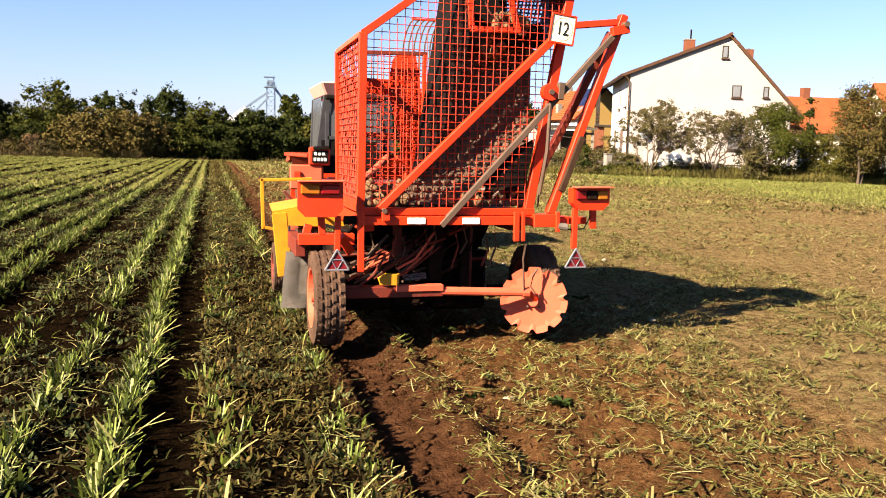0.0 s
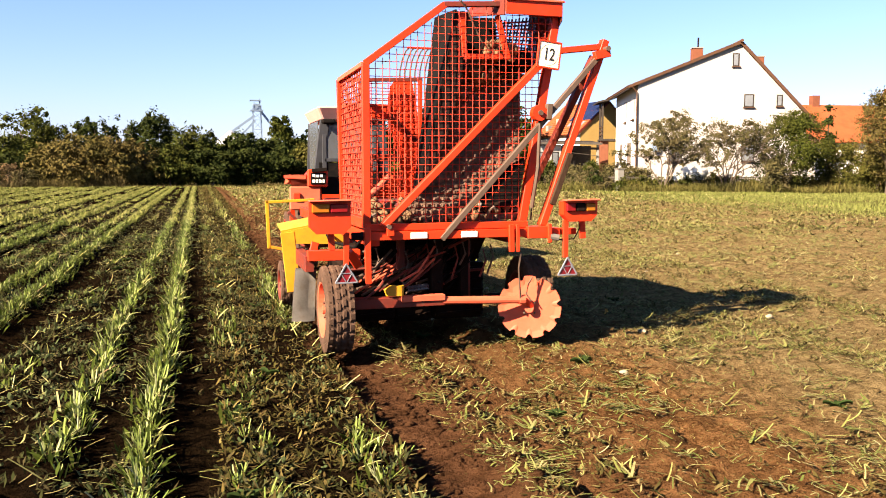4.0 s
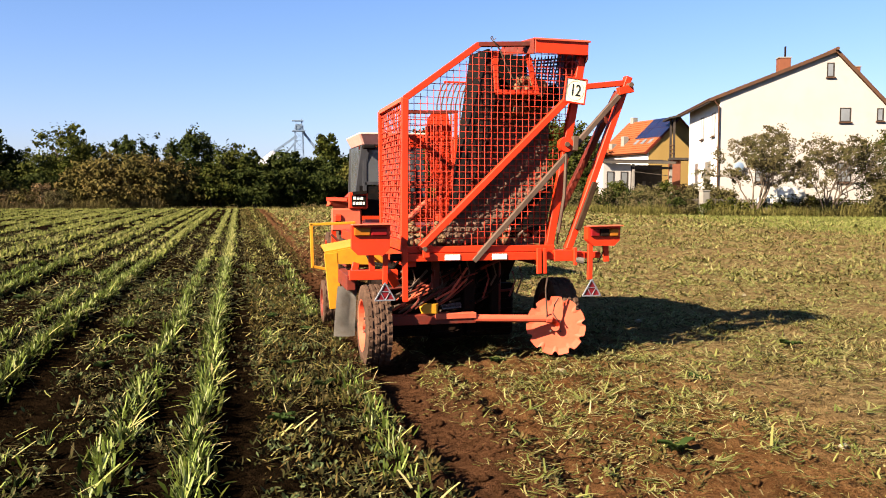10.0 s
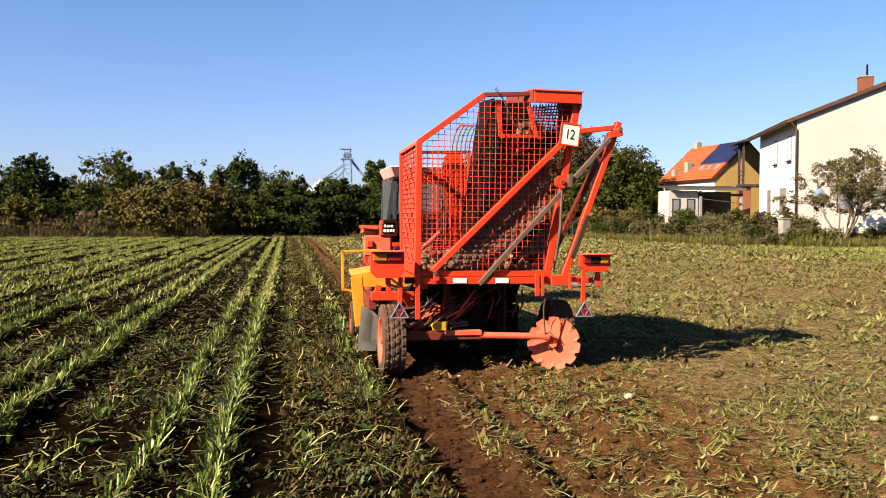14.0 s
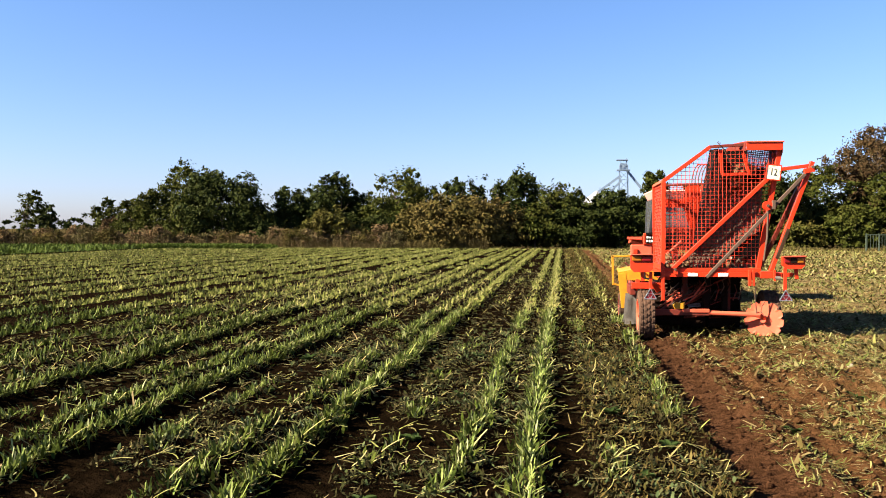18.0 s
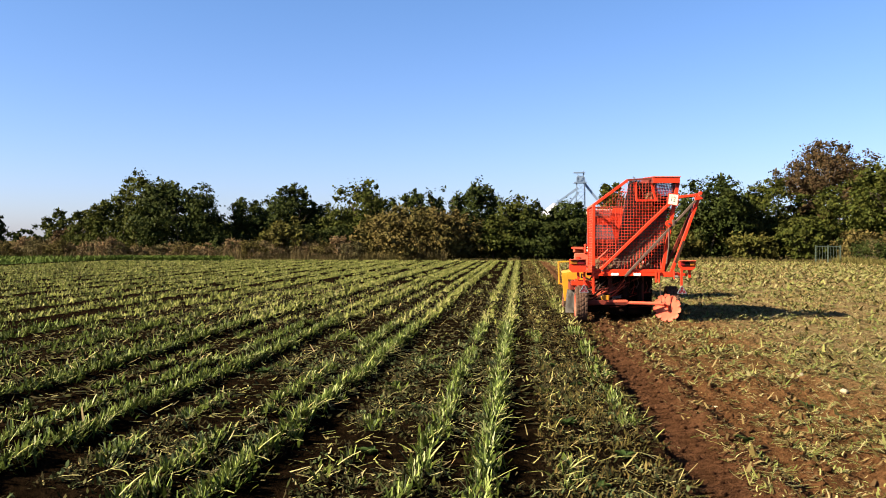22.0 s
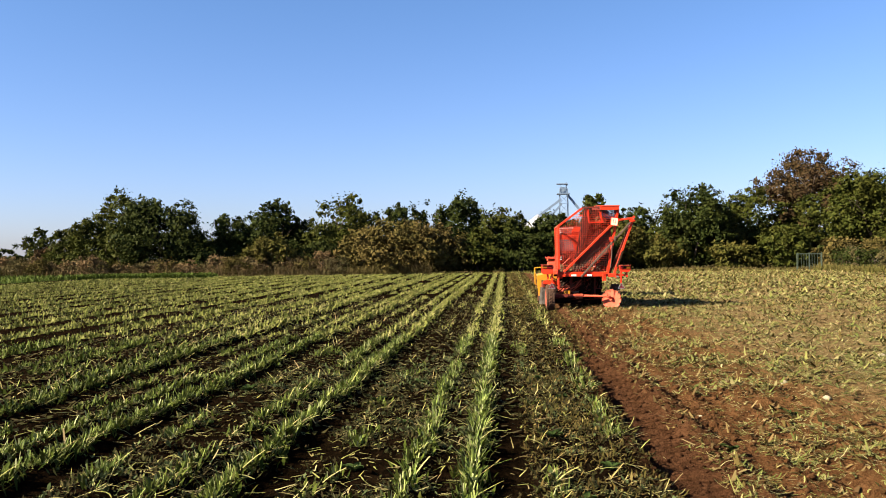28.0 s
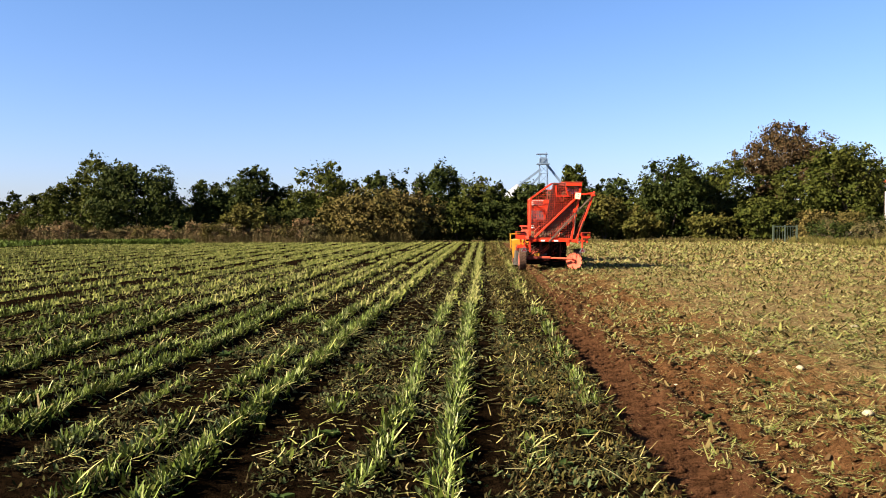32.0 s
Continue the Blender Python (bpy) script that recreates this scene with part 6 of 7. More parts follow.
HEDGE = [
    (-51.2, 105, 1.3, 3.0, G5, "russet shrub at the end of the hedge"), (-43.2, 95, 2.0, 4.6, G1, GREEN_L), (-38.4, 90, 1.9, 5.3, G1, GREEN_L), (-35.8, 92, 2.9, 8.2, G1, GREEN_L), (-29.8, 86, 3.9, 6.6, G2, DARK_L),
    (-33.9, 86.5, 1.8, 4.6, G1, GREEN_L), (-24.6, 88, 1.8, 5.5, G2, DARK_L), (-20.7, 90, 3.1, 6.5, G2, GREEN_L), (-14.7, 90, 3.6, 7.0, G1, GREEN_L), (-9.2, 93, 2.2, 6.5, G2, DARK_L), (-4.5, 93, 2.5, 7.0, G2, DARK_L),
    (-0.2, 90, 2.3, 6.1, G1, GREEN_L), (4.2, 91, 2.4, 5.0, G2, DARK_L), (8.4, 95, 1.6, 7.0, G1, GREEN_L), (12.0, 95, 2.4, 5.7, G2, DARK_L), (16.0, 88, 3.3, 7.1, G2, GREEN_L),
    (22.2, 92, 3.0, 7.2, G1, GREEN_L), (29.6, 85.5, 3.5, 7.9, G1, GREEN_L), (31.6, 90.5, 2.0, 7.6, G1, "yellowing green tree beside the field"), (19.0, 90, 2.0, 5.0, G3, "yellowing shrub at the field edge"),
    (10.2, 88, 2.2, 4.0, G3, "yellowing shrub at the field edge"), (34.6, 91, 2.4, 6.2, G2, DARK_L), (26.6, 92, 2.2, 6.4, G1, GREEN_L), (25.4, 93, 2.2, 5.6, G5, "russet shrub below a tall tree")]
for k, (x, y, hw, top, mat, lab) in enumerate(HEDGE):
    hw, top = hw * 1.08, top * 1.01
    tree("tree" if top > 5.8 else "shrub", x, y, hw, top, mat, lab, "tree" if top > 5.8 else "shrub", n=int(1500 + 860 * hw * top ** 0.7), size=0.14, seed=k, base=0.03, trunk=0.12 if top > 5.8 else 0.06, spiky=1.0 if k in (9, 10) else 0.0)
tree("tree", 29.0, 98, 4.9, 11.3, G5, "tall russet-leaved tree with a broad open crown", n=19000, size=0.13, seed=61, base=0.45, trunk=0.28, open_=0.0, lobes=16)
for k, (x, y, hw, top, mat, lab) in enumerate((
        (-8.6, 83.5, 4.4, 4.4, G4, "broad yellow-brown autumn shrub at the field edge"), (-5.4, 84, 3.0, 4.0, G4, "yellow-brown autumn shrub at the field edge"), (-11.8, 84, 2.6, 3.6, G4, "yellow-brown autumn shrub at the field edge"), (-19.6, 84, 2.2, 3.5, G3, "yellow-green low shrub at the field edge"), (-2.4, 85, 2.6, 3.4, G1, "low green shrub at the field edge"),
        (1.2, 85, 2.8, 3.3, G2, DARK_L), (4.6, 86, 2.6, 3.3, G2, DARK_L), (7.8, 86.5, 2.2, 2.9, G2, DARK_L), (22.6, 84, 2.6, 3.5, G1, "olive green low shrub near the gate"), (26.0, 83, 1.8, 2.4, G4, "brownish low shrub near the gate"), (13.4, 88, 2.2, 3.0, G3, "yellowing low shrub at the field edge"),
        (18.4, 84.5, 2.4, 2.0, G3, "olive green low shrub near the gate"), (-25.6, 85, 2.0, 2.6, G2, DARK_L), (-15.8, 86, 2.2, 2.8, G2, DARK_L))):
    tree("shrub", x, y, hw, top, mat, lab, "shrub", n=int(1600 + 950 * hw * top ** 0.5), seed=k + 200, base=0.0, trunk=0.05, size=0.14)

for k in range(25):
    r_ = random.Random(900 + k)
    x = -30 + k * 2.55 + r_.uniform(-0.7, 0.7)
    top = r_.uniform(3.2, 4.8)
    tree("shrub", x, 91.5 + r_.uniform(-1.5, 2.5), r_.uniform(2.3, 3.3), top, (G2, G1, G2, G2)[k % 4], "dense overgrown shrub filling the field hedge", "shrub", n=5000, seed=k + 700, base=0.0, trunk=0.05, size=0.17)

# garden trees and bushes in front of the house
for k, (x, y, hw, top, mat, lab, bs, op) in enumerate((
        (30.9, 57.6, 3.0, 5.4, G6, "sparse old fruit tree with thinning leaves", 0.30, 0.6), (34.9, 56.2, 2.2, 4.6, G6, "sparse leaning fruit tree with thin leaves", 0.38, 0.6), (39.1, 55, 2.9, 5.5, G1, "round green garden tree by the fence", 0.12, 0.0),
        (42.6, 54, 1.4, 3.6, G3, "yellow-green garden bush by the fence", 0.0, 0.0), (42.4, 49.8, 2.3, 6.8, G4, "brownish garden tree by the fence", 0.15, 0.2), (46.5, 50.5, 2.4, 6.0, G6, "thinning garden tree by the fence", 0.2, 0.3), (37.2, 54.0, 1.0, 2.2, G6, "low thin garden bush by the fence", 0.0, 0.2), (29.8, 61.5, 1.2, 2.2, G6, "low thin garden bush by the fence", 0.0, 0.2),
        (28.4, 71.8, 0.9, 2.3, G1, "green garden bush beside the shelter", 0.0, 0.0), (30.3, 72.2, 1.1, 1.9, G6, "thin garden bush beside the shelter", 0.0, 0.1), (32.2, 71.6, 1.0, 2.2, G1, "green garden bush beside the shelter", 0.0, 0.0), (31.0, 66.0, 1.0, 1.9, G5, "russet garden bush by the house", 0.0, 0.0), (32.4, 63.5, 0.9, 1.7, G6, "thin garden bush by the house", 0.0, 0.1), (27.8, 66, 0.9, 1.6, G6, "green garden bush beside the fence", 0.0, 0.0), (27.6, 70.5, 0.8, 2.0, G1, "green garden bush beside the fence", 0.0, 0.0), (25.8, 77, 1.6, 1.8, G4, "brownish garden bush beside the fence", 0.0, 0.0), (31.0, 88, 2.6, 6.4, G1, "green garden tree behind the houses", 0.1, 0.0), (43.4, 51.6, 1.5, 3.4, G3, "yellow-green garden bush by the fence", 0.0, 0.0), (45.0, 53.0, 1.7, 3.8, G1, "green garden bush by the fence", 0.0, 0.0), (47.6, 53.5, 1.9, 4.4, G6, "thinning garden tree by the fence", 0.05, 0.0), (27.5, 80, 1.3, 2.3, G4, "brownish garden bush behind the fence", 0.15, 0.1))):
    tree("tree" if top > 4 else "bush", x, y, hw, top, mat, lab, "tree" if top > 4 else "bush", n=int(2500 + (950 if op > 0.5 else 1100) * hw * top), seed=k + 300, base=bs, open_=op, trunk=0.09 if top > 4 else 0.05, size=0.07, group="garden trees", lean=(0.35, 0, 1) if k in (0, 1) else (0, 0, 1))
con = thing("conifer", "slim dark green garden conifer", "tree", pose(44.3, 57.5, 0), "garden trees")
part("trunk", tube(bmesh.new(), [(0, 0, 0), (0, 0, 5.6)], 0.1, 6, 0.03), BARK, con)
set_up(new("crown", crown_mesh("crown", [((0, 0, 0.6 + 0.52 * j), (0.75 - 0.062 * j, 0.75 - 0.062 * j, 0.5)) for j in range(11)], 3000, 0.11, np.random.default_rng(9))), G2, con)


def tuft_band(name, label, n, place, h, w, mat, spread=0.35, levels=2):
    x, y = place(rng.random(n), rng.random(n))
    base = np.stack([x, y, ground_height(x, y) - 0.02], 1)
    return stuff(name, label, "grass", *blades(base, h * (0.4 + 0.8 * rng.random(n)) * (0.55 + 0.9 * smooth_noise(x, y, 0.45)), w * (0.6 + 0.8 * rng.random(n)), rng.random(n) * 6.283, np.abs(rng.normal(0, spread, n)), rng.normal(0.3, 0.3, n), levels), mat)


tuft_band("dry_grass", "tall dry reddish grass at the foot of the hedge", 24000, lambda a, b: (-62 + 48 * a, 81.2 + 4.2 * b + 10 * np.clip((-25 - (-62 + 48 * a)) / 20, 0, 1) * b), 0.8, 0.035, DRYGRASS, 0.95)
tuft_band("dry_grass", "pale straw coloured grass at the foot of the hedge", 7000, lambda a, b: (5 + 19 * a, 81.2 + 3.0 * b), 0.26, 0.05, PALEGRASS, 0.95)
tuft_band("dry_grass", "pale straw coloured grass at the foot of the hedge", 2200, lambda a, b: (-13 + 7 * a, 80.8 + 1.6 * b), 0.8, 0.03, PALEGRASS, 0.5)
for k in range(28):
    x = -51 + 1.38 * k
    tree("weed_bush", x, 82.6 + r_.uniform(-0.5, 1.2), r_.uniform(0.9, 1.7), r_.uniform(0.9, 1.8), (DRYBUSH, G4, DRYBUSH, G6)[k % 4], ("reddish dry weed bush below the field hedge", "brownish dry weed bush below the field hedge", "reddish dry weed bush below the field hedge", "thinning olive weed bush below the field hedge")[k % 4], "bush", n=2200, seed=k + 5200, base=0.0, trunk=0.02, size=0.07, group="weeds below the hedge", lobes=7)
tuft_band("dry_grass", "pale straw coloured reeds beside the dry weeds", 5000, lambda a, b: (-52.0 + 13.0 * a, 82.2 + 4.0 * b), 1.1, 0.04, PALEGRASS, 0.5)
for k, (x, y, hw, top, mat) in enumerate(((-73.6, 122.4, 2.3, 7.4, G1), (-70.4, 122.0, 1.2, 5.0, G2), (-61.0, 121.0, 2.2, 5.6, G1), (-56.0, 118.0, 2.2, 4.2, G5))):
    tree("tree" if top > 5 else "bush", x, y, hw, top, mat, ("lone grey-green tree on the open field", "dark bush beside a lone tree", "green tree beyond the end of the hedge", "russet bush beyond the end of the hedge")[k], "tree" if top > 5 else "bush", n=2600, seed=k + 5400, base=0.08, trunk=0.08, size=0.19, group="trees beyond the hedge")
tuft_band("rough_grass", "rough mixed grass below the hedge", 9000, lambda a, b: (-40 + 66 * a, 80.6 + 1.8 * b), 0.2, 0.05, GREENGRASS, 0.9)
def edge_x(y):
    """Where the harvested soil gives way to turf."""
    return np.minimum(22.0 + 0.33 * np.maximum(0, y - 45), 26.6 - 0.15 * np.maximum(0, y - 60))


def along(p, q, off0, off1):
    """Places in a band on the field side of a line from p to q."""
    d = np.array(q) - np.array(p)
    nrm = np.array([-d[1], d[0]]) / np.hypot(*d)
    nrm = nrm * (-1 if nrm @ (np.array([10.0, 40.0]) - np.array(p)) < 0 else 1)
    return lambda a, b: (p[0] + d[0] * a + nrm[0] * (off0 + (off1 - off0) * b), p[1] + d[1] * a + nrm[1] * (off0 + (off1 - off0) * b))


FA, FB, FC = (28.7, 60.0), (52.0, 51.7), (25.2, 78.0)


def turf_place(a, b):
    y = 26 + 38 * b
    lim = np.clip(28.0 + (58.5 - y) * 2.6, edge_x(y) + 1.0, 44.0)
    return edge_x(y) - 0.5 + (lim - edge_x(y)) * a + rng.normal(0, 0.35, len(a)), y


tuft_band("turf_strip", "pale green mown strip beside the harvested field", 70000, turf_place, 0.13, 0.03, TURF, 0.9)
tuft_band("turf_strip", "pale green strip at the far field corner", 9000, lambda a, b: (edge_x(62 + 18 * b) - 0.6 + 2.4 * a, 62 + 18 * b), 0.14, 0.04, TURF, 0.9)
for p, q, n in ((FA, FB, 26000), (FA, FC, 16000)):
    tuft_band("rough_grass", "tall rough grass along the garden fence", n, along(p, q, 0.2, 3.4), 0.6 if q is FB else 0.5, 0.03, GREENGRASS, 1.1, 3)
    tuft_band("dry_grass", "dry tall weeds along the garden fence", n // 4, along(p, q, 0.2, 2.6), 0.7 if q is FB else 0.6, 0.022, PALEGRASS, 0.8, 3)
    tuft_band("garden_grass", "rough garden grass behind the fence", n // 3, along(p, q, -5.0, 0.1), 0.6, 0.025, GREENGRASS, 0.5, 2)
for k in range(72):
    r_ = random.Random(4000 + k)
    p, q = ((FA, FB), (FA, FC))[k % 2]
    t = (k + 0.5) / 72
    x, y = along(p, q, r_.uniform(0.3, 1.5), 0)(t, 0)
    tree("weed_bush", x, y, r_.uniform(0.5, 1.1), r_.uniform(0.9, 1.9) * (1.0 if k % 2 else 0.62), (G1, G6, G3, G2)[k % 4], "leafy weed bush growing against the fence", "bush", n=900, seed=k + 4100, base=0.0, trunk=0.02, size=0.07, group="weeds at the fence", lobes=6)


def far_wood(name, x0, x1, y, h, seed):
    r = np.random.default_rng(seed)
    ls = [((x0 + (x1 - x0) * r.random(), y + r.normal(0, 4), h * 0.4), (h * r.uniform(0.5, 1.1), h * 0.6, h * r.uniform(0.4, 0.65))) for k in range(60)]
    ob = set_up(new(name, crown_mesh(name, ls, 7000, 1.0, r)), G2)
    tagged(ob, "distant dark belt of woodland on the horizon", "wood", kind="stuff")


far_wood("far_wood", -330, -60, 420, 9, 1)
far_wood("far_wood", -60, 210, 380, 6, 2)
far_wood("far_wood", 120, 420, 360, 12, 3)

# ---------- buildings ----------
def house_space(x, y, turn):
    return pose(x, y, 0, 0, 0, turn)


def window(parent, cx, z0, z1, w, y, side=None, sill=True, frame_mat=None, pane_mat=None):
    """A framed window in the wall plane y of the house, or on a side wall x = side."""
    def B(a0, a1, d0, d1, c0, c1):
        return block(a0, a1, y + d0, y + d1, c0, c1, 0.004) if side is None else block(side + d0, side + d1, a0, a1, c0, c1, 0.004)
    fm = frame_mat or FRAMEWHITE
    ob = part("window", B(cx - w / 2, cx + w / 2, -0.008, 0.10, z0, z1), PANEDARK, parent, "window with a " + ("dark" if frame_mat else "white") + " frame")
    for a0, a1, c0, c1 in ((cx - w / 2, cx - w / 2 + 0.07, z0, z1), (cx + w / 2 - 0.07, cx + w / 2, z0, z1), (cx - w / 2 + 0.07, cx + w / 2 - 0.07, z1 - 0.07, z1), (cx - w / 2 + 0.07, cx + w / 2 - 0.07, z0, z0 + 0.07)):
        part("window_frame", B(a0, a1, -0.04, -0.01, c0, c1), fm, ob)
    part("pane", B(cx - w / 2 + 0.08, cx + w / 2 - 0.08, -0.02, -0.0105, z0 + 0.08, z1 - 0.08), pane_mat or PANE, ob)
    if sill:
        part("sill", B(cx - w / 2 - 0.08, cx + w / 2 + 0.08, -0.16, -0.045, z0 - 0.08, z0 - 0.005), BROWNTRIM, ob)
    return ob


def tiles(parent, p00, p10, p01, mat, nu, nv, name="tile_course"):
    """Roof courses that overlap down the slope from ridge (p00, p10) to eave (p01)."""
    p00, p10, p01 = Vector(p00), Vector(p10), Vector(p01)
    u, v = p10 - p00, p01 - p00
    nrm = u.cross(v).normalized()
    if nrm.z < 0:
        nrm = -nrm
    for i in range(nv):
        bm = bmesh.new()
        a, b = p00 + v * (i / nv) + nrm * 0.01, p00 + v * ((i + 1.12) / nv) + nrm * 0.05
        rows_ = []
        for j in range(nu * 2 + 1):
            lift = nrm * (0.03 if j % 2 else 0.0)
            rows_.append((bm.verts.new(a + u * (j / (nu * 2)) + lift), bm.verts.new(b + u * (j / (nu * 2)) + lift), bm.verts.new(b + u * (j / (nu * 2)) - nrm * 0.03)))
        for p, q in zip(rows_, rows_[1:]):
            bm.faces.new((p[0], q[0], q[1], p[1]))
            bm.faces.new((p[1], q[1], q[2], p[2]))
        part(name, bm, mat, parent)


def prism(bm, pts, y0, y1):
    """A gable outline (x, z) carried from y0 to y1."""
    a = [bm.verts.new((x, y0, z)) for x, z in pts]
    b = [bm.verts.new((x, y1, z)) for x, z in pts]
    k = len(pts)
    bm.faces.new(a)
    bm.faces.new(b[::-1])
    for i in range(k):
        bm.faces.new((a[i], b[i], b[(i + 1) % k], a[(i + 1) % k]))
    return bm


# the large pale house: x along its gable, y away along its side wall
house = thing("house", "large pale rendered house with a brown roof and white side wall", "house", house_space(33.5, 66.0, -19.6))
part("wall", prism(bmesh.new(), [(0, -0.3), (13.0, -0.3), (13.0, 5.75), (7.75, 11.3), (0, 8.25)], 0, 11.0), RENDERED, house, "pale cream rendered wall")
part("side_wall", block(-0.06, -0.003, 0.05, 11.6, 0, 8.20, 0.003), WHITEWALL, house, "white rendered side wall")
roof = part("roof", bmesh.new(), TILEMAT, house, "brown tiled roof")
for (xa, za), (xb, zb) in (((7.75, 11.48), (-0.75, 8.12)), ((7.75, 11.48), (13.95, 4.95))):
    bm = bmesh.new()
    plate(bm, [(xa, -0.22, za), (xb, -0.22, zb), (xb, 15.8 if xb < 0 else 11.4, zb), (xa, 15.8 if xb < 0 else 11.4, za)], 0.14 if xb < 0 else -0.14)
    part("roof_slope", bm, TILEMAT, roof)
    d = Vector((xb - xa, 0, zb - za))
    part("verge_board", beam(Vector((xa, -0.24, za - 0.05)), Vector((xb, -0.24, zb - 0.05)), 0.06, 0.24, (0, 0, 1)), BROWNTRIM, roof)
tiles(roof, (7.75, -0.2, 11.50), (7.75, 15.8, 11.50), (-0.75, -0.2, 8.14), TILEMAT, 36, 18)
part("ridge", tube(bmesh.new(), [(7.75, -0.5, 11.52), (7.75, 15.7, 11.52)], 0.12, 8), TILEMAT, roof)
for x, y, z, hh in ((5.25, 3.6, 10.2, 1.25), (10.0, 3.0, 9.2, 1.45)):
    ch = part("chimney", block(x - 0.42, x + 0.42, y - 0.4, y + 0.4, z, z + hh, 0.01), BRICK, roof, "red brick chimney")
    part("chimney_cap", block(x - 0.47, x + 0.47, y - 0.45, y + 0.45, z + hh + 0.002, z + hh + 0.08), CONCRETE, ch)
    part("flue", tube(bmesh.new(), [(x + 0.1, y, z + hh), (x + 0.1, y, z + hh + (0.9 if x < 6 else 0.15))], 0.07, 8), GREASE_SHADE, ch)
for cx, z0, z1, w in ((7.45, 9.6, 10.6, 0.5), (8.55, 6.45, 7.45, 0.75), (10.9, 6.5, 7.4, 0.45), (8.6, 2.2, 3.6, 1.0), (3.0, 2.2, 3.6, 1.0)):
    window(house, cx, z0, z1, w, -0.0, frame_mat=DARKWOOD)
# Grey frames put the shadow of a window recess into the frame colour.
for cy, z0, z1, w in ((1.9, 5.6, 7.3, 1.1), (6.0, 5.6, 7.3, 1.1), (3.6, 2.1, 3.8, 1.9), (8.0, 2.1, 3.8, 1.2)):
    window(house, cy, z0, z1, w, 0, side=-0.065, frame_mat=CONCRETE, pane_mat=BLIND if z0 > 5 else PANE)
part("downpipe", tube(bmesh.new(), [(-0.5, -0.2, 8.0), (-0.15, -0.12, 7.6), (-0.1, -0.1, 0.1)], 0.06, 8), BROWNTRIM, house, "brown downpipe")
part("gutter", tube(bmesh.new(), [(-0.8, -0.4, 8.02), (-0.8, 11.4, 8.0)], 0.08, 8), BROWNTRIM, house)
balcony = part("balcony", block(-1.45, 1.0, 11.65, 14.0, 4.2, 4.4, 0.01), DARKWOOD, house, "wooden balcony")
for y in (12.0, 13.8):
    part("balcony_post", block(-1.35, -1.17, y - 0.09, y + 0.09, 4.4, 8.0, 0.01), DARKWOOD, balcony)
for z in (4.75, 5.1, 5.45):
    part("balcony_rail", block(-1.34, -1.28, 11.65, 13.9, z, z + 0.09, 0.005), BROWNTRIM, balcony)
bm = bmesh.new()
plate(bm, [(-0.72, 11.4, 8.06), (-1.75, 11.6, 7.86), (-1.75, 15.6, 7.86), (-0.72, 15.8, 8.06)], 0.14)
part("canopy", bm, DARKWOOD, roof, "dark canopy over the balcony")
part("eave_board", block(-0.82, -0.74, -0.2, 15.8, 7.86, 8.06, 0.005), DARKWOOD, roof, "dark eave board")
part("brick_pier", block(-1.40, -0.65, 12.0, 12.4, 0, 4.19, 0.02), BRICK, balcony)
part("brick_pier", block(-1.40, -0.90, 13.5, 13.9, 0, 4.19, 0.02), BRICK, balcony)
part("porch_post", block(12.6, 13.0, -2.2, -1.8, 0, 3.5, 0.01), RENDERED, house)
part("porch_roof", beam((13.0, -2.4, 3.6), (13.0, 0.2, 3.9), 2.0, 0.15), TILEMAT, house)
part("satellite_dish", lathe(bmesh.new(), [(-0.30, 0.02), (-0.29, 0.17), (-0.25, 0.34)], 18, "y"), METALGREY, house).matrix_basis = pose(1.3, -0.15, 3.3)

# lower orange-roofed house with solar panels
annex = thing("annex_house", "ochre house with an orange tiled roof and solar panels", "house", house_space(35.46, 80.57, 6) @ Matrix.Scale(1.05, 4))
part("wall", prism(bmesh.new(), [(0, 0), (6.0, 0), (6.0, 4.96), (3.0, 7.70), (0, 4.96)], 0, 7.7), OCHRE, annex, "ochre rendered wall")
part("side_wall", block(-0.06, -0.003, 0.02, 7.7, 0, 4.9, 0.003), WHITEWALL, annex, "stained white side wall")
ar = part("roof", bmesh.new(), ORANGETILE, annex, "orange tiled roof")
for xb in (-0.45, 6.45):
    bm = bmesh.new()
    plate(bm, [(3.0, -0.06, 7.85), (xb, -0.06, 4.70), (xb, 8.0, 4.70), (3.0, 8.0, 7.85)], 0.12 if xb < 0 else -0.12)
    part("roof_slope", bm, ORANGETILE, ar)
tiles(ar, (3.0, 8.0, 7.87), (3.0, -0.06, 7.87), (-0.45, 8.0, 4.72), ORANGETILE, 26, 15)
part("verge_board", beam((3.0, -0.09, 7.78), (-0.45, -0.09, 4.63), 0.05, 0.2), DARKRED, ar)
for i in range(2):
    for j in range(3):
        a, b = Vector((2.9 - i * 1.0, -0.2 + j * 1.3, 7.88 - i * 0.913)), Vector((2.9 - (i + 0.97) * 1.0, -0.2 + j * 1.3, 7.88 - (i + 0.97) * 0.913))
        bm = bmesh.new()
        plate(bm, [a, b, b + Vector((0, 1.27, 0)), a + Vector((0, 1.27, 0))], 0.06)
        part("solar_panel", bm, PANEL, ar, "dark blue solar panel")
for y in (0.4, 1.5, 2.6):
    bm = bmesh.new()
    plate(bm, [(0.8, y, 5.96), (0.35, y, 5.55), (0.35, y + 0.5, 5.55), (0.8, y + 0.5, 5.96)], 0.1)
    part("skylight", bm, PANE, ar)
for x, y, z0, z1 in ((0.3, 4.5, 4.9, 6.35), (2.75, 6.9, 7.4, 8.3), (0.05, 6.1, 4.8, 5.75)):
    part("chimney", block(x, x + 0.5, y, y + 0.5, z0, z1, 0.01), CONCRETE, ar, "pale plastered chimney")
for cy in (1.0, 3.4, 5.8):
    window(annex, cy, 1.9, 3.6, 0.9, 0, side=-0.065)

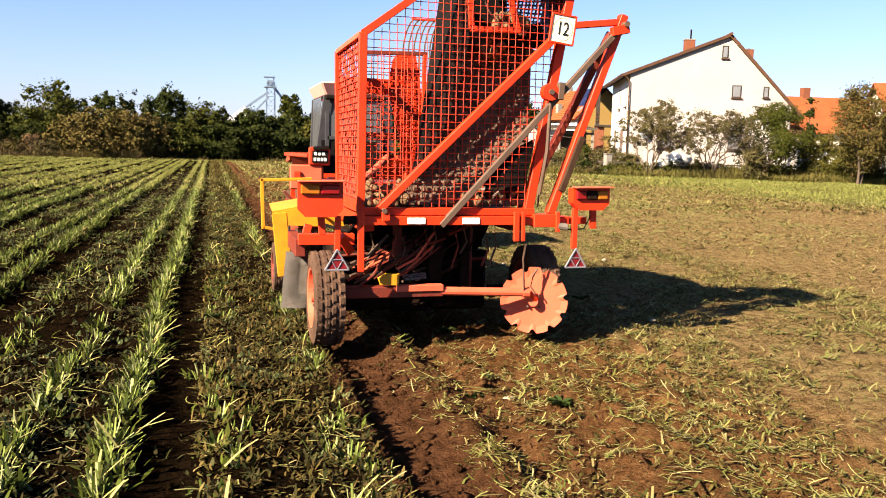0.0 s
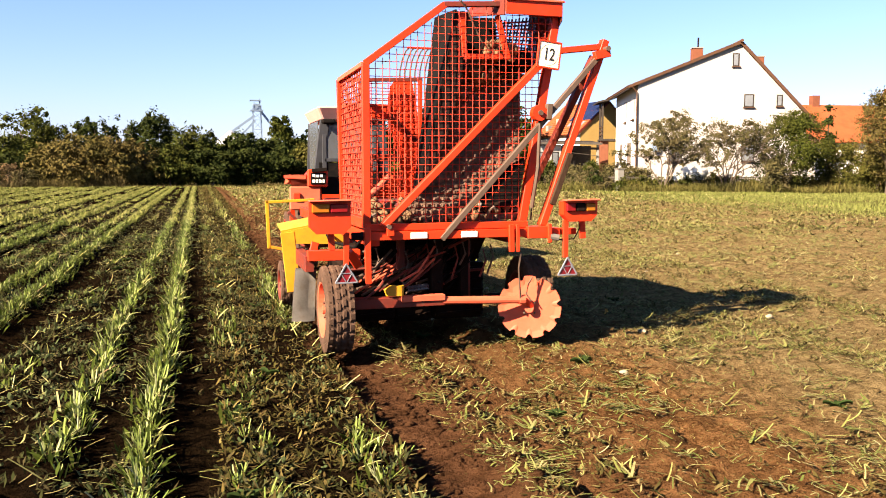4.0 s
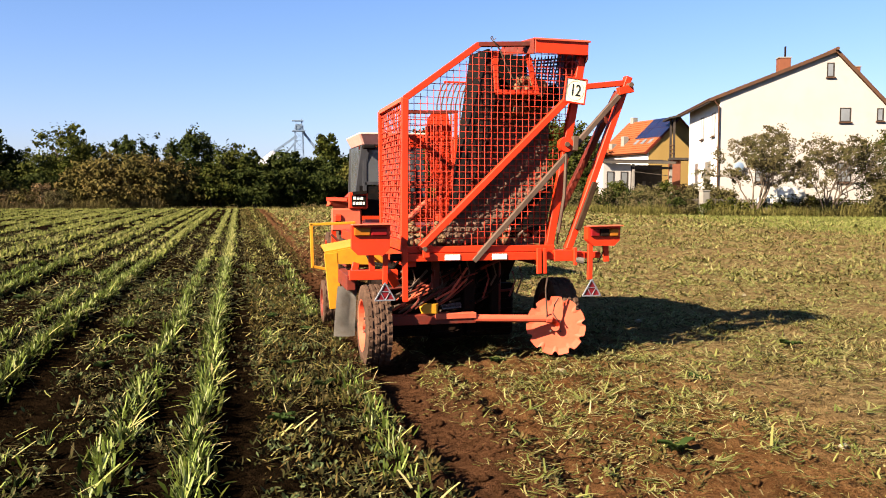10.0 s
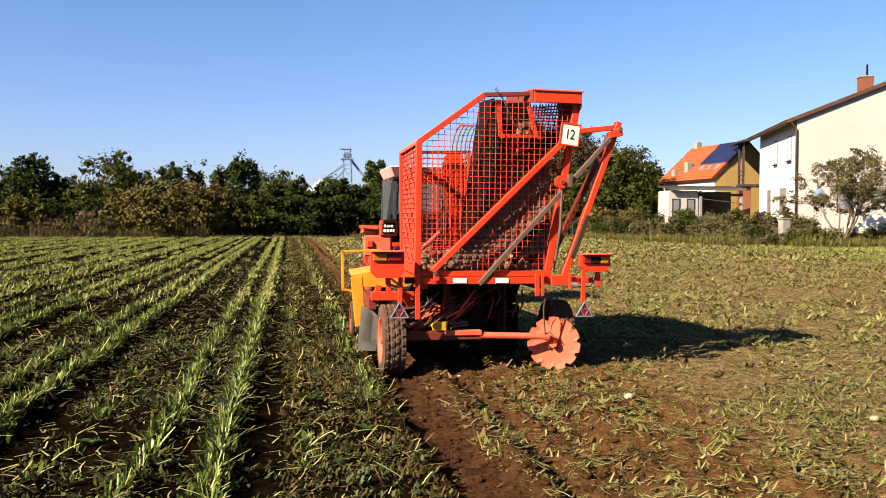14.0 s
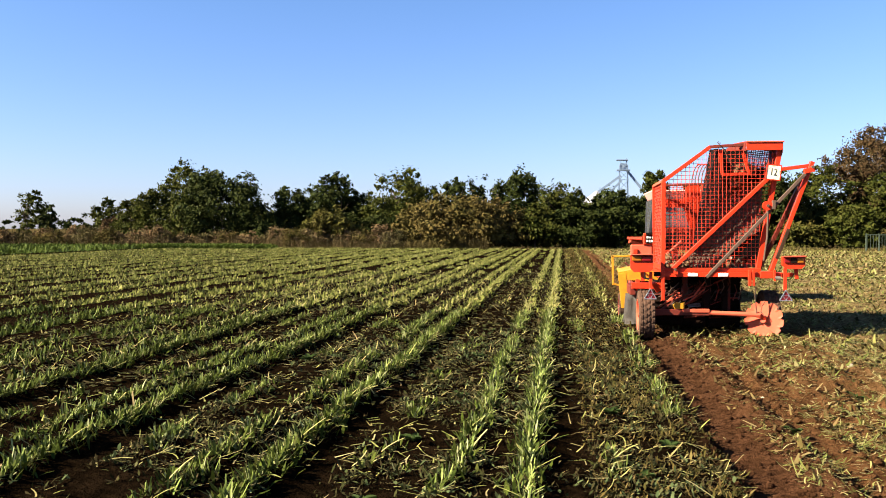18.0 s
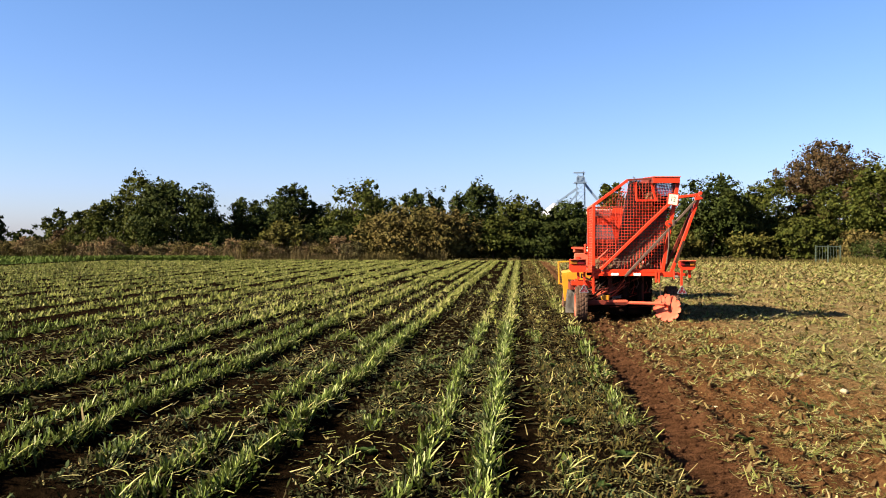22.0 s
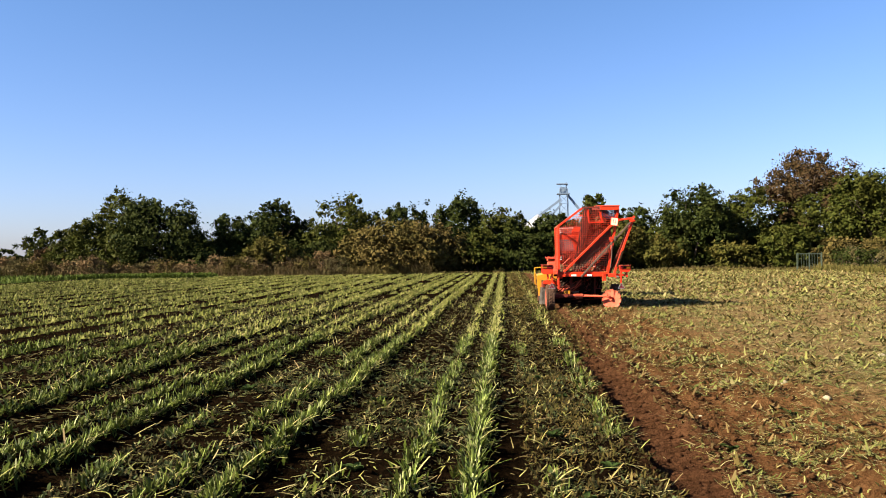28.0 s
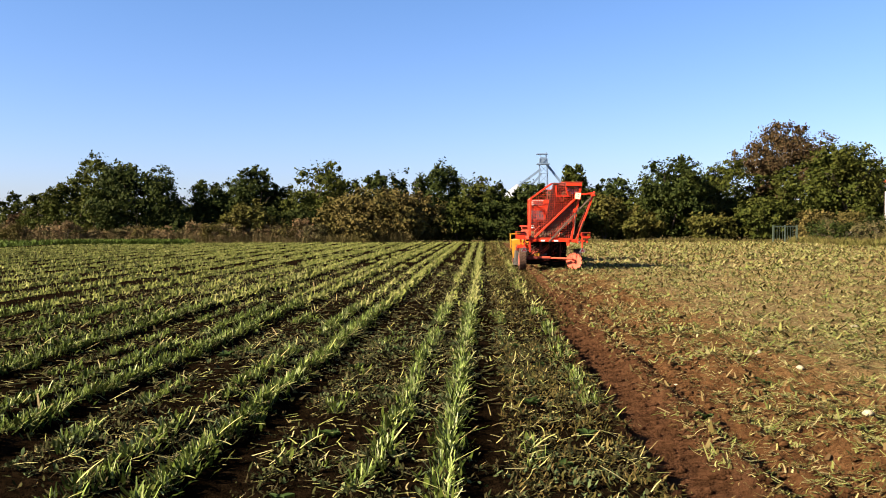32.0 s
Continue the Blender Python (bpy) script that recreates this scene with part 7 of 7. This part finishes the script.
shed = thing("car_shelter", "old lean-to shelter with a dark flat roof", "shed", house_space(27.9, 74.6, -5))
part("roof", beam((3.45, -0.35, 3.85), (3.45, 2.4, 4.1), 5.9, 0.14), DARKWOOD, shed, "weathered flat roof")
part("roof_edge", block(0.45, 6.45, -0.46, -0.36, 3.74, 3.92), GREYWOOD, shed, "weathered roof edge")
part("cross_beam", block(2.9, 6.3, -0.1, 0.05, 3.3, 3.5), DARKWOOD, shed)
part("sagging_board", beam((3.0, -0.12, 3.1), (6.2, -0.12, 2.75), 0.04, 0.22, (0, 1, 0)), GREYWOOD, shed)
for x in (3.0, 6.2):
    part("post", block(x - 0.1, x + 0.1, -0.1, 0.08, 0, 3.72), CONCRETE, shed)
part("front_wall", block(0.5, 2.8, 0.0, 0.15, 0, 3.72), RENDERED, shed, "stained white wall")
for x in (1.1, 2.25):
    window(shed, x, 1.7, 3.1, 0.62, -0.0, frame_mat=DARKWOOD)
part("side_wall", block(0.5, 0.65, 0.153, 2.19, 0, 3.7), RENDERED, shed, "stained white wall")
part("back_wall", block(0.5, 6.4, 2.2, 2.35, 0, 3.7), DARKWOOD, shed)
for k in range(9):
    part("plank", block(3.2 + k * 0.33, 3.48 + k * 0.33, 0.9, 0.96, 0.7 + 0.1 * (k % 3), 1.6 + 0.25 * (k % 4)), GREYWOOD, shed)

for k, (x, y, turn, w, d, ev, rd, mat) in enumerate(((49.5, 70.0, -10, 12.0, 8.0, 4.2, 7.4, WHITEWALL), (60.0, 66.0, -20, 13.0, 8.0, 4.4, 8.8, WHITEWALL))):
    hs = thing("house", "white house with a bright orange tiled roof", "house", house_space(x, y, turn), "houses beyond the garden")
    bm = bmesh.new()
    prism(bm, [(0, 0), (d, 0), (d, ev), (d / 2, rd), (0, ev)], 0, w)
    bmesh.ops.transform(bm, matrix=Matrix.Translation((0, d, 0)) @ Matrix.Rotation(radians(-90), 4, "Z"), verts=bm.verts)
    part("wall", bm, mat, hs, "white rendered wall")
    rf = part("roof", bmesh.new(), ORANGETILE, hs, "bright orange tiled roof")
    for y0, s in ((-0.5, 1), (d + 0.5, -1)):
        bm = bmesh.new()
        plate(bm, [(-0.4, d / 2, rd + 0.15), (w + 0.4, d / 2, rd + 0.15), (w + 0.4, y0, ev - 0.25), (-0.4, y0, ev - 0.25)], -0.12 * s)
        part("roof_slope", bm, ORANGETILE, rf)
    tiles(rf, (-0.4, d / 2, rd + 0.18), (w + 0.4, d / 2, rd + 0.18), (-0.4, -0.5, ev - 0.22), ORANGETILE, 28, 14)
    for cx in (2.0, 5.5, 9.5):
        window(hs, cx, 1.6, 3.0, 1.2, 0)
    part("chimney", block(w * 0.45, w * 0.45 + 0.7, d / 2 - 0.3, d / 2 + 0.4, rd - 0.3, rd + 1.1), BRICK, rf)

# ---------- garden fence ----------
fence = thing("picket_fence", "old grey picket fence with concrete posts, partly overgrown", "fence")
A, B = Vector((28.7, 60.0, 0)), Vector((50.0, 52.4, 0))
C = Vector((25.2, 78.0, 0))
for p, q in ((A, B), (A, C)):
    L = (q - p).length
    d = (q - p) / L
    for k in range(int(L / 2.6) + 1):
        c = p + d * (k * 2.6)
        part("post", block(c.x - 0.09, c.x + 0.09, c.y - 0.09, c.y + 0.09, -0.1, 1.25, 0.015), CONCRETE, fence)
    for z in (0.45, 1.0):
        part("rail", beam(p + Vector((0, 0, z)), q + Vector((0, 0, z)), 0.04, 0.07), GREYWOOD, fence)
    for k in range(int(L / 0.16)):
        c = p + d * (0.1 + k * 0.16)
        h = 1.05 + 0.08 * math.sin(k * 2.3)
        bm = bmesh.new()
        t = Vector((0.02 * math.sin(k * 1.7), -0.05, 0))
        bar(bm, c + Vector((0, -0.05, 0.08)), c + Vector((0, 0, h)) + t, 0.075, 0.02, (0, 1, 0))
        if k < 150:
            part("picket", bm, GREYWOOD, fence)
        else:
            bm.free()
pillar = part("gate_pillar", block(28.5, 29.0, 59.7, 60.2, 0, 1.55, 0.03), CONCRETE, fence, "pale concrete pillar")
part("pillar_cap", block(28.46, 29.04, 59.66, 60.24, 1.552, 1.62, 0.02), CONCRETE, pillar)
gate = thing("garden_gate", "small green metal gate at the field corner", "gate", pose(22.0, 80.5, 0))
for x in (0, 0.9, 1.8):
    part("gate_post", block(x - 0.04, x + 0.04, -0.04, 0.04, 0, 1.3), GATEGREEN, gate)
for k in range(9):
    part("gate_bar", block(0.1 + k * 0.2 - 0.012, 0.1 + k * 0.2 + 0.012, -0.012, 0.012, 0.15, 1.2, 0.002), GATEGREEN, gate)
part("gate_rail", block(0, 1.8, -0.02, 0.02, 1.18, 1.24), GATEGREEN, gate)
rubble = thing("boulder", "pale heap of covered sacks in the garden", "heap", pose(33.4, 57.8, 0.0))
part("sack", lump(0.75, 3, (1.3, 0.8, 0.75)), WHITE, rubble, smooth=True).location.z = 1.3
part("sack", lump(0.6, 5, (1.5, 0.8, 0.7)), WHITE, rubble, smooth=True).location = (-1.2, 0.3, 0.9)
part("sack_stand", block(-1.9, 0.9, -0.4, 0.6, 0, 0.8, 0.05), GREYWOOD, rubble)

# ---------- grain elevator far off ----------
elev = thing("grain_elevator", "distant steel grain elevator tower with slanted spouts", "tower", pose(19.9, 300, 0))
for x in (-1.6, 1.6):
    for y in (-1.6, 1.6):
        part("tower_leg", beam((x, y, 0), (x * 0.8, y * 0.8, 23), 0.28, 0.28, (0, 1, 0)), METALGREY, elev)
for k in range(7):
    z = 2 + k * 3.2
    part("tower_ring", beam((-1.55, -1.55, z), (1.55, -1.55, z), 0.2, 0.2), METALGREY, elev)
    part("tower_diagonal", beam((-1.5, -1.55, z), (1.5, -1.55, z + 3.0), 0.16, 0.16), METALGREY, elev)
    part("tower_diagonal", beam((1.5, -1.6, z), (-1.5, -1.6, z + 3.0), 0.16, 0.16), METALGREY, elev)
part("head_platform", block(-2.3, 2.0, -1.8, 1.8, 21.0, 21.4), METALGREY, elev)
part("head_house", block(-1.3, 0.9, -1.2, 1.2, 21.4, 23.4), METALGREY, elev)
part("head_mast", beam((0.9, 0, 22.5), (0.9, 0, 25.2), 0.35, 0.35, (0, 1, 0)), METALGREY, elev)
part("head_roof", block(-2.4, 1.4, -1.4, 1.4, 24.4, 24.7), METALGREY, elev)
part("spout", beam((0.8, 0, 21.5), (9.5, 0, 10.5), 0.75, 0.75), METALGREY, elev)
part("spout", beam((-0.8, 0, 19.5), (-14.5, 0, 9.5), 0.8, 0.8), METALGREY, elev)
part("spout", beam((-0.6, 0, 18.0), (-6.0, 0, 12.0), 0.65, 0.65), METALGREY, elev)
for k, (x, r, h) in enumerate(((11.0, 6.2, 14.2), (2.5, 3.5, 9.5), (20.5, 4.0, 10.5))):
    silo = thing("grain_silo", "distant white round grain silo with a conical roof", "silo", pose(x, 296 + k, 0), "grain silos")
    part("silo_shell", lathe(bmesh.new(), [(0, r), (h * 0.66, r)], 28, "z"), SILOWHITE, silo)
    part("silo_roof", lathe(bmesh.new(), [(h * 0.66, r * 1.03), (h, 0.4), (h + 0.1, 0.02)], 28, "z"), SILOWHITE, silo)

# ---------- movement ----------
PLACE = [(0, .93, 8.34, .06, -.3), (1, .92, 9.38, .07, 0), (2, .926, 10.48, .07, .2), (4.5, 1.0, 13.03, .045, -.4), (6, 1.016, 14.65, .033, -.3), (7, 1.04, 15.70, .03, -.1), (8, 1.045, 16.77, .022, -.3), (9, 1.05, 17.81, .023, -.2), (10, 1.046, 18.87, .024, 0), (11, 1.07, 19.98, .02, .4), (12, 1.075, 21.09, -.01, .35),
         (13, 1.072, 22.17, -.02, .3), (16, 1.085, 25.5, -.05, 0), (17, 1.085, 26.56, -.05, -.35), (18, 1.074, 27.61, -.05, -.3), (19, 1.069, 28.66, -.045, -.05), (20, 1.063, 29.69, -.048, -.3), (21, 1.064, 30.75, -.047, -.05), (22, 1.058, 31.82, -.043, -.1), (23, 1.058, 32.90, -.048, -.35), (24, 1.068, 34.0, -.04, -.35), (25, 1.073, 35.1, -.03, 0),
         (28, 1.10, 38.4, -.02, .3), (29, 1.10, 39.5, 0, .6), (30, 1.11, 40.57, .01, .7), (31, 1.115, 41.62, .01, .7), (32, 1.12, 42.66, .02, .7)]


def travelled(t):
    ts, ys = [p[0] for p in PLACE], [p[2] for p in PLACE]
    return float(np.interp(t, ts, ys)) - ys[0]


def rolling(at, r, step):
    n = int(math.ceil(32.0 / step))
    return [(min(32.0, k * step), pose(*at, -math.degrees(travelled(min(32.0, k * step)) / r), 0, 0)) for k in range(n + 1)]


def motions():
    walk(harvester, [(t, pose(x, y, z, 0, lean, 0)) for t, x, y, z, lean in PLACE])
    walk(tractor, [(t, pose(x + 1.12, y + 6.3, z * 0.5, 0, lean * 0.3, 0)) for t, x, y, z, lean in PLACE])
    walk(wheel, rolling(WHEEL_AT, 0.365, 0.4))
    walk(right_wheel, rolling(RIGHT_AT, 0.365, 0.4))
    walk(front_wheel, rolling(FRONT_AT, 0.26, 0.3))
    for wh, at, r in tw:
        walk(wh, rolling(at, r, 0.4))


motions()
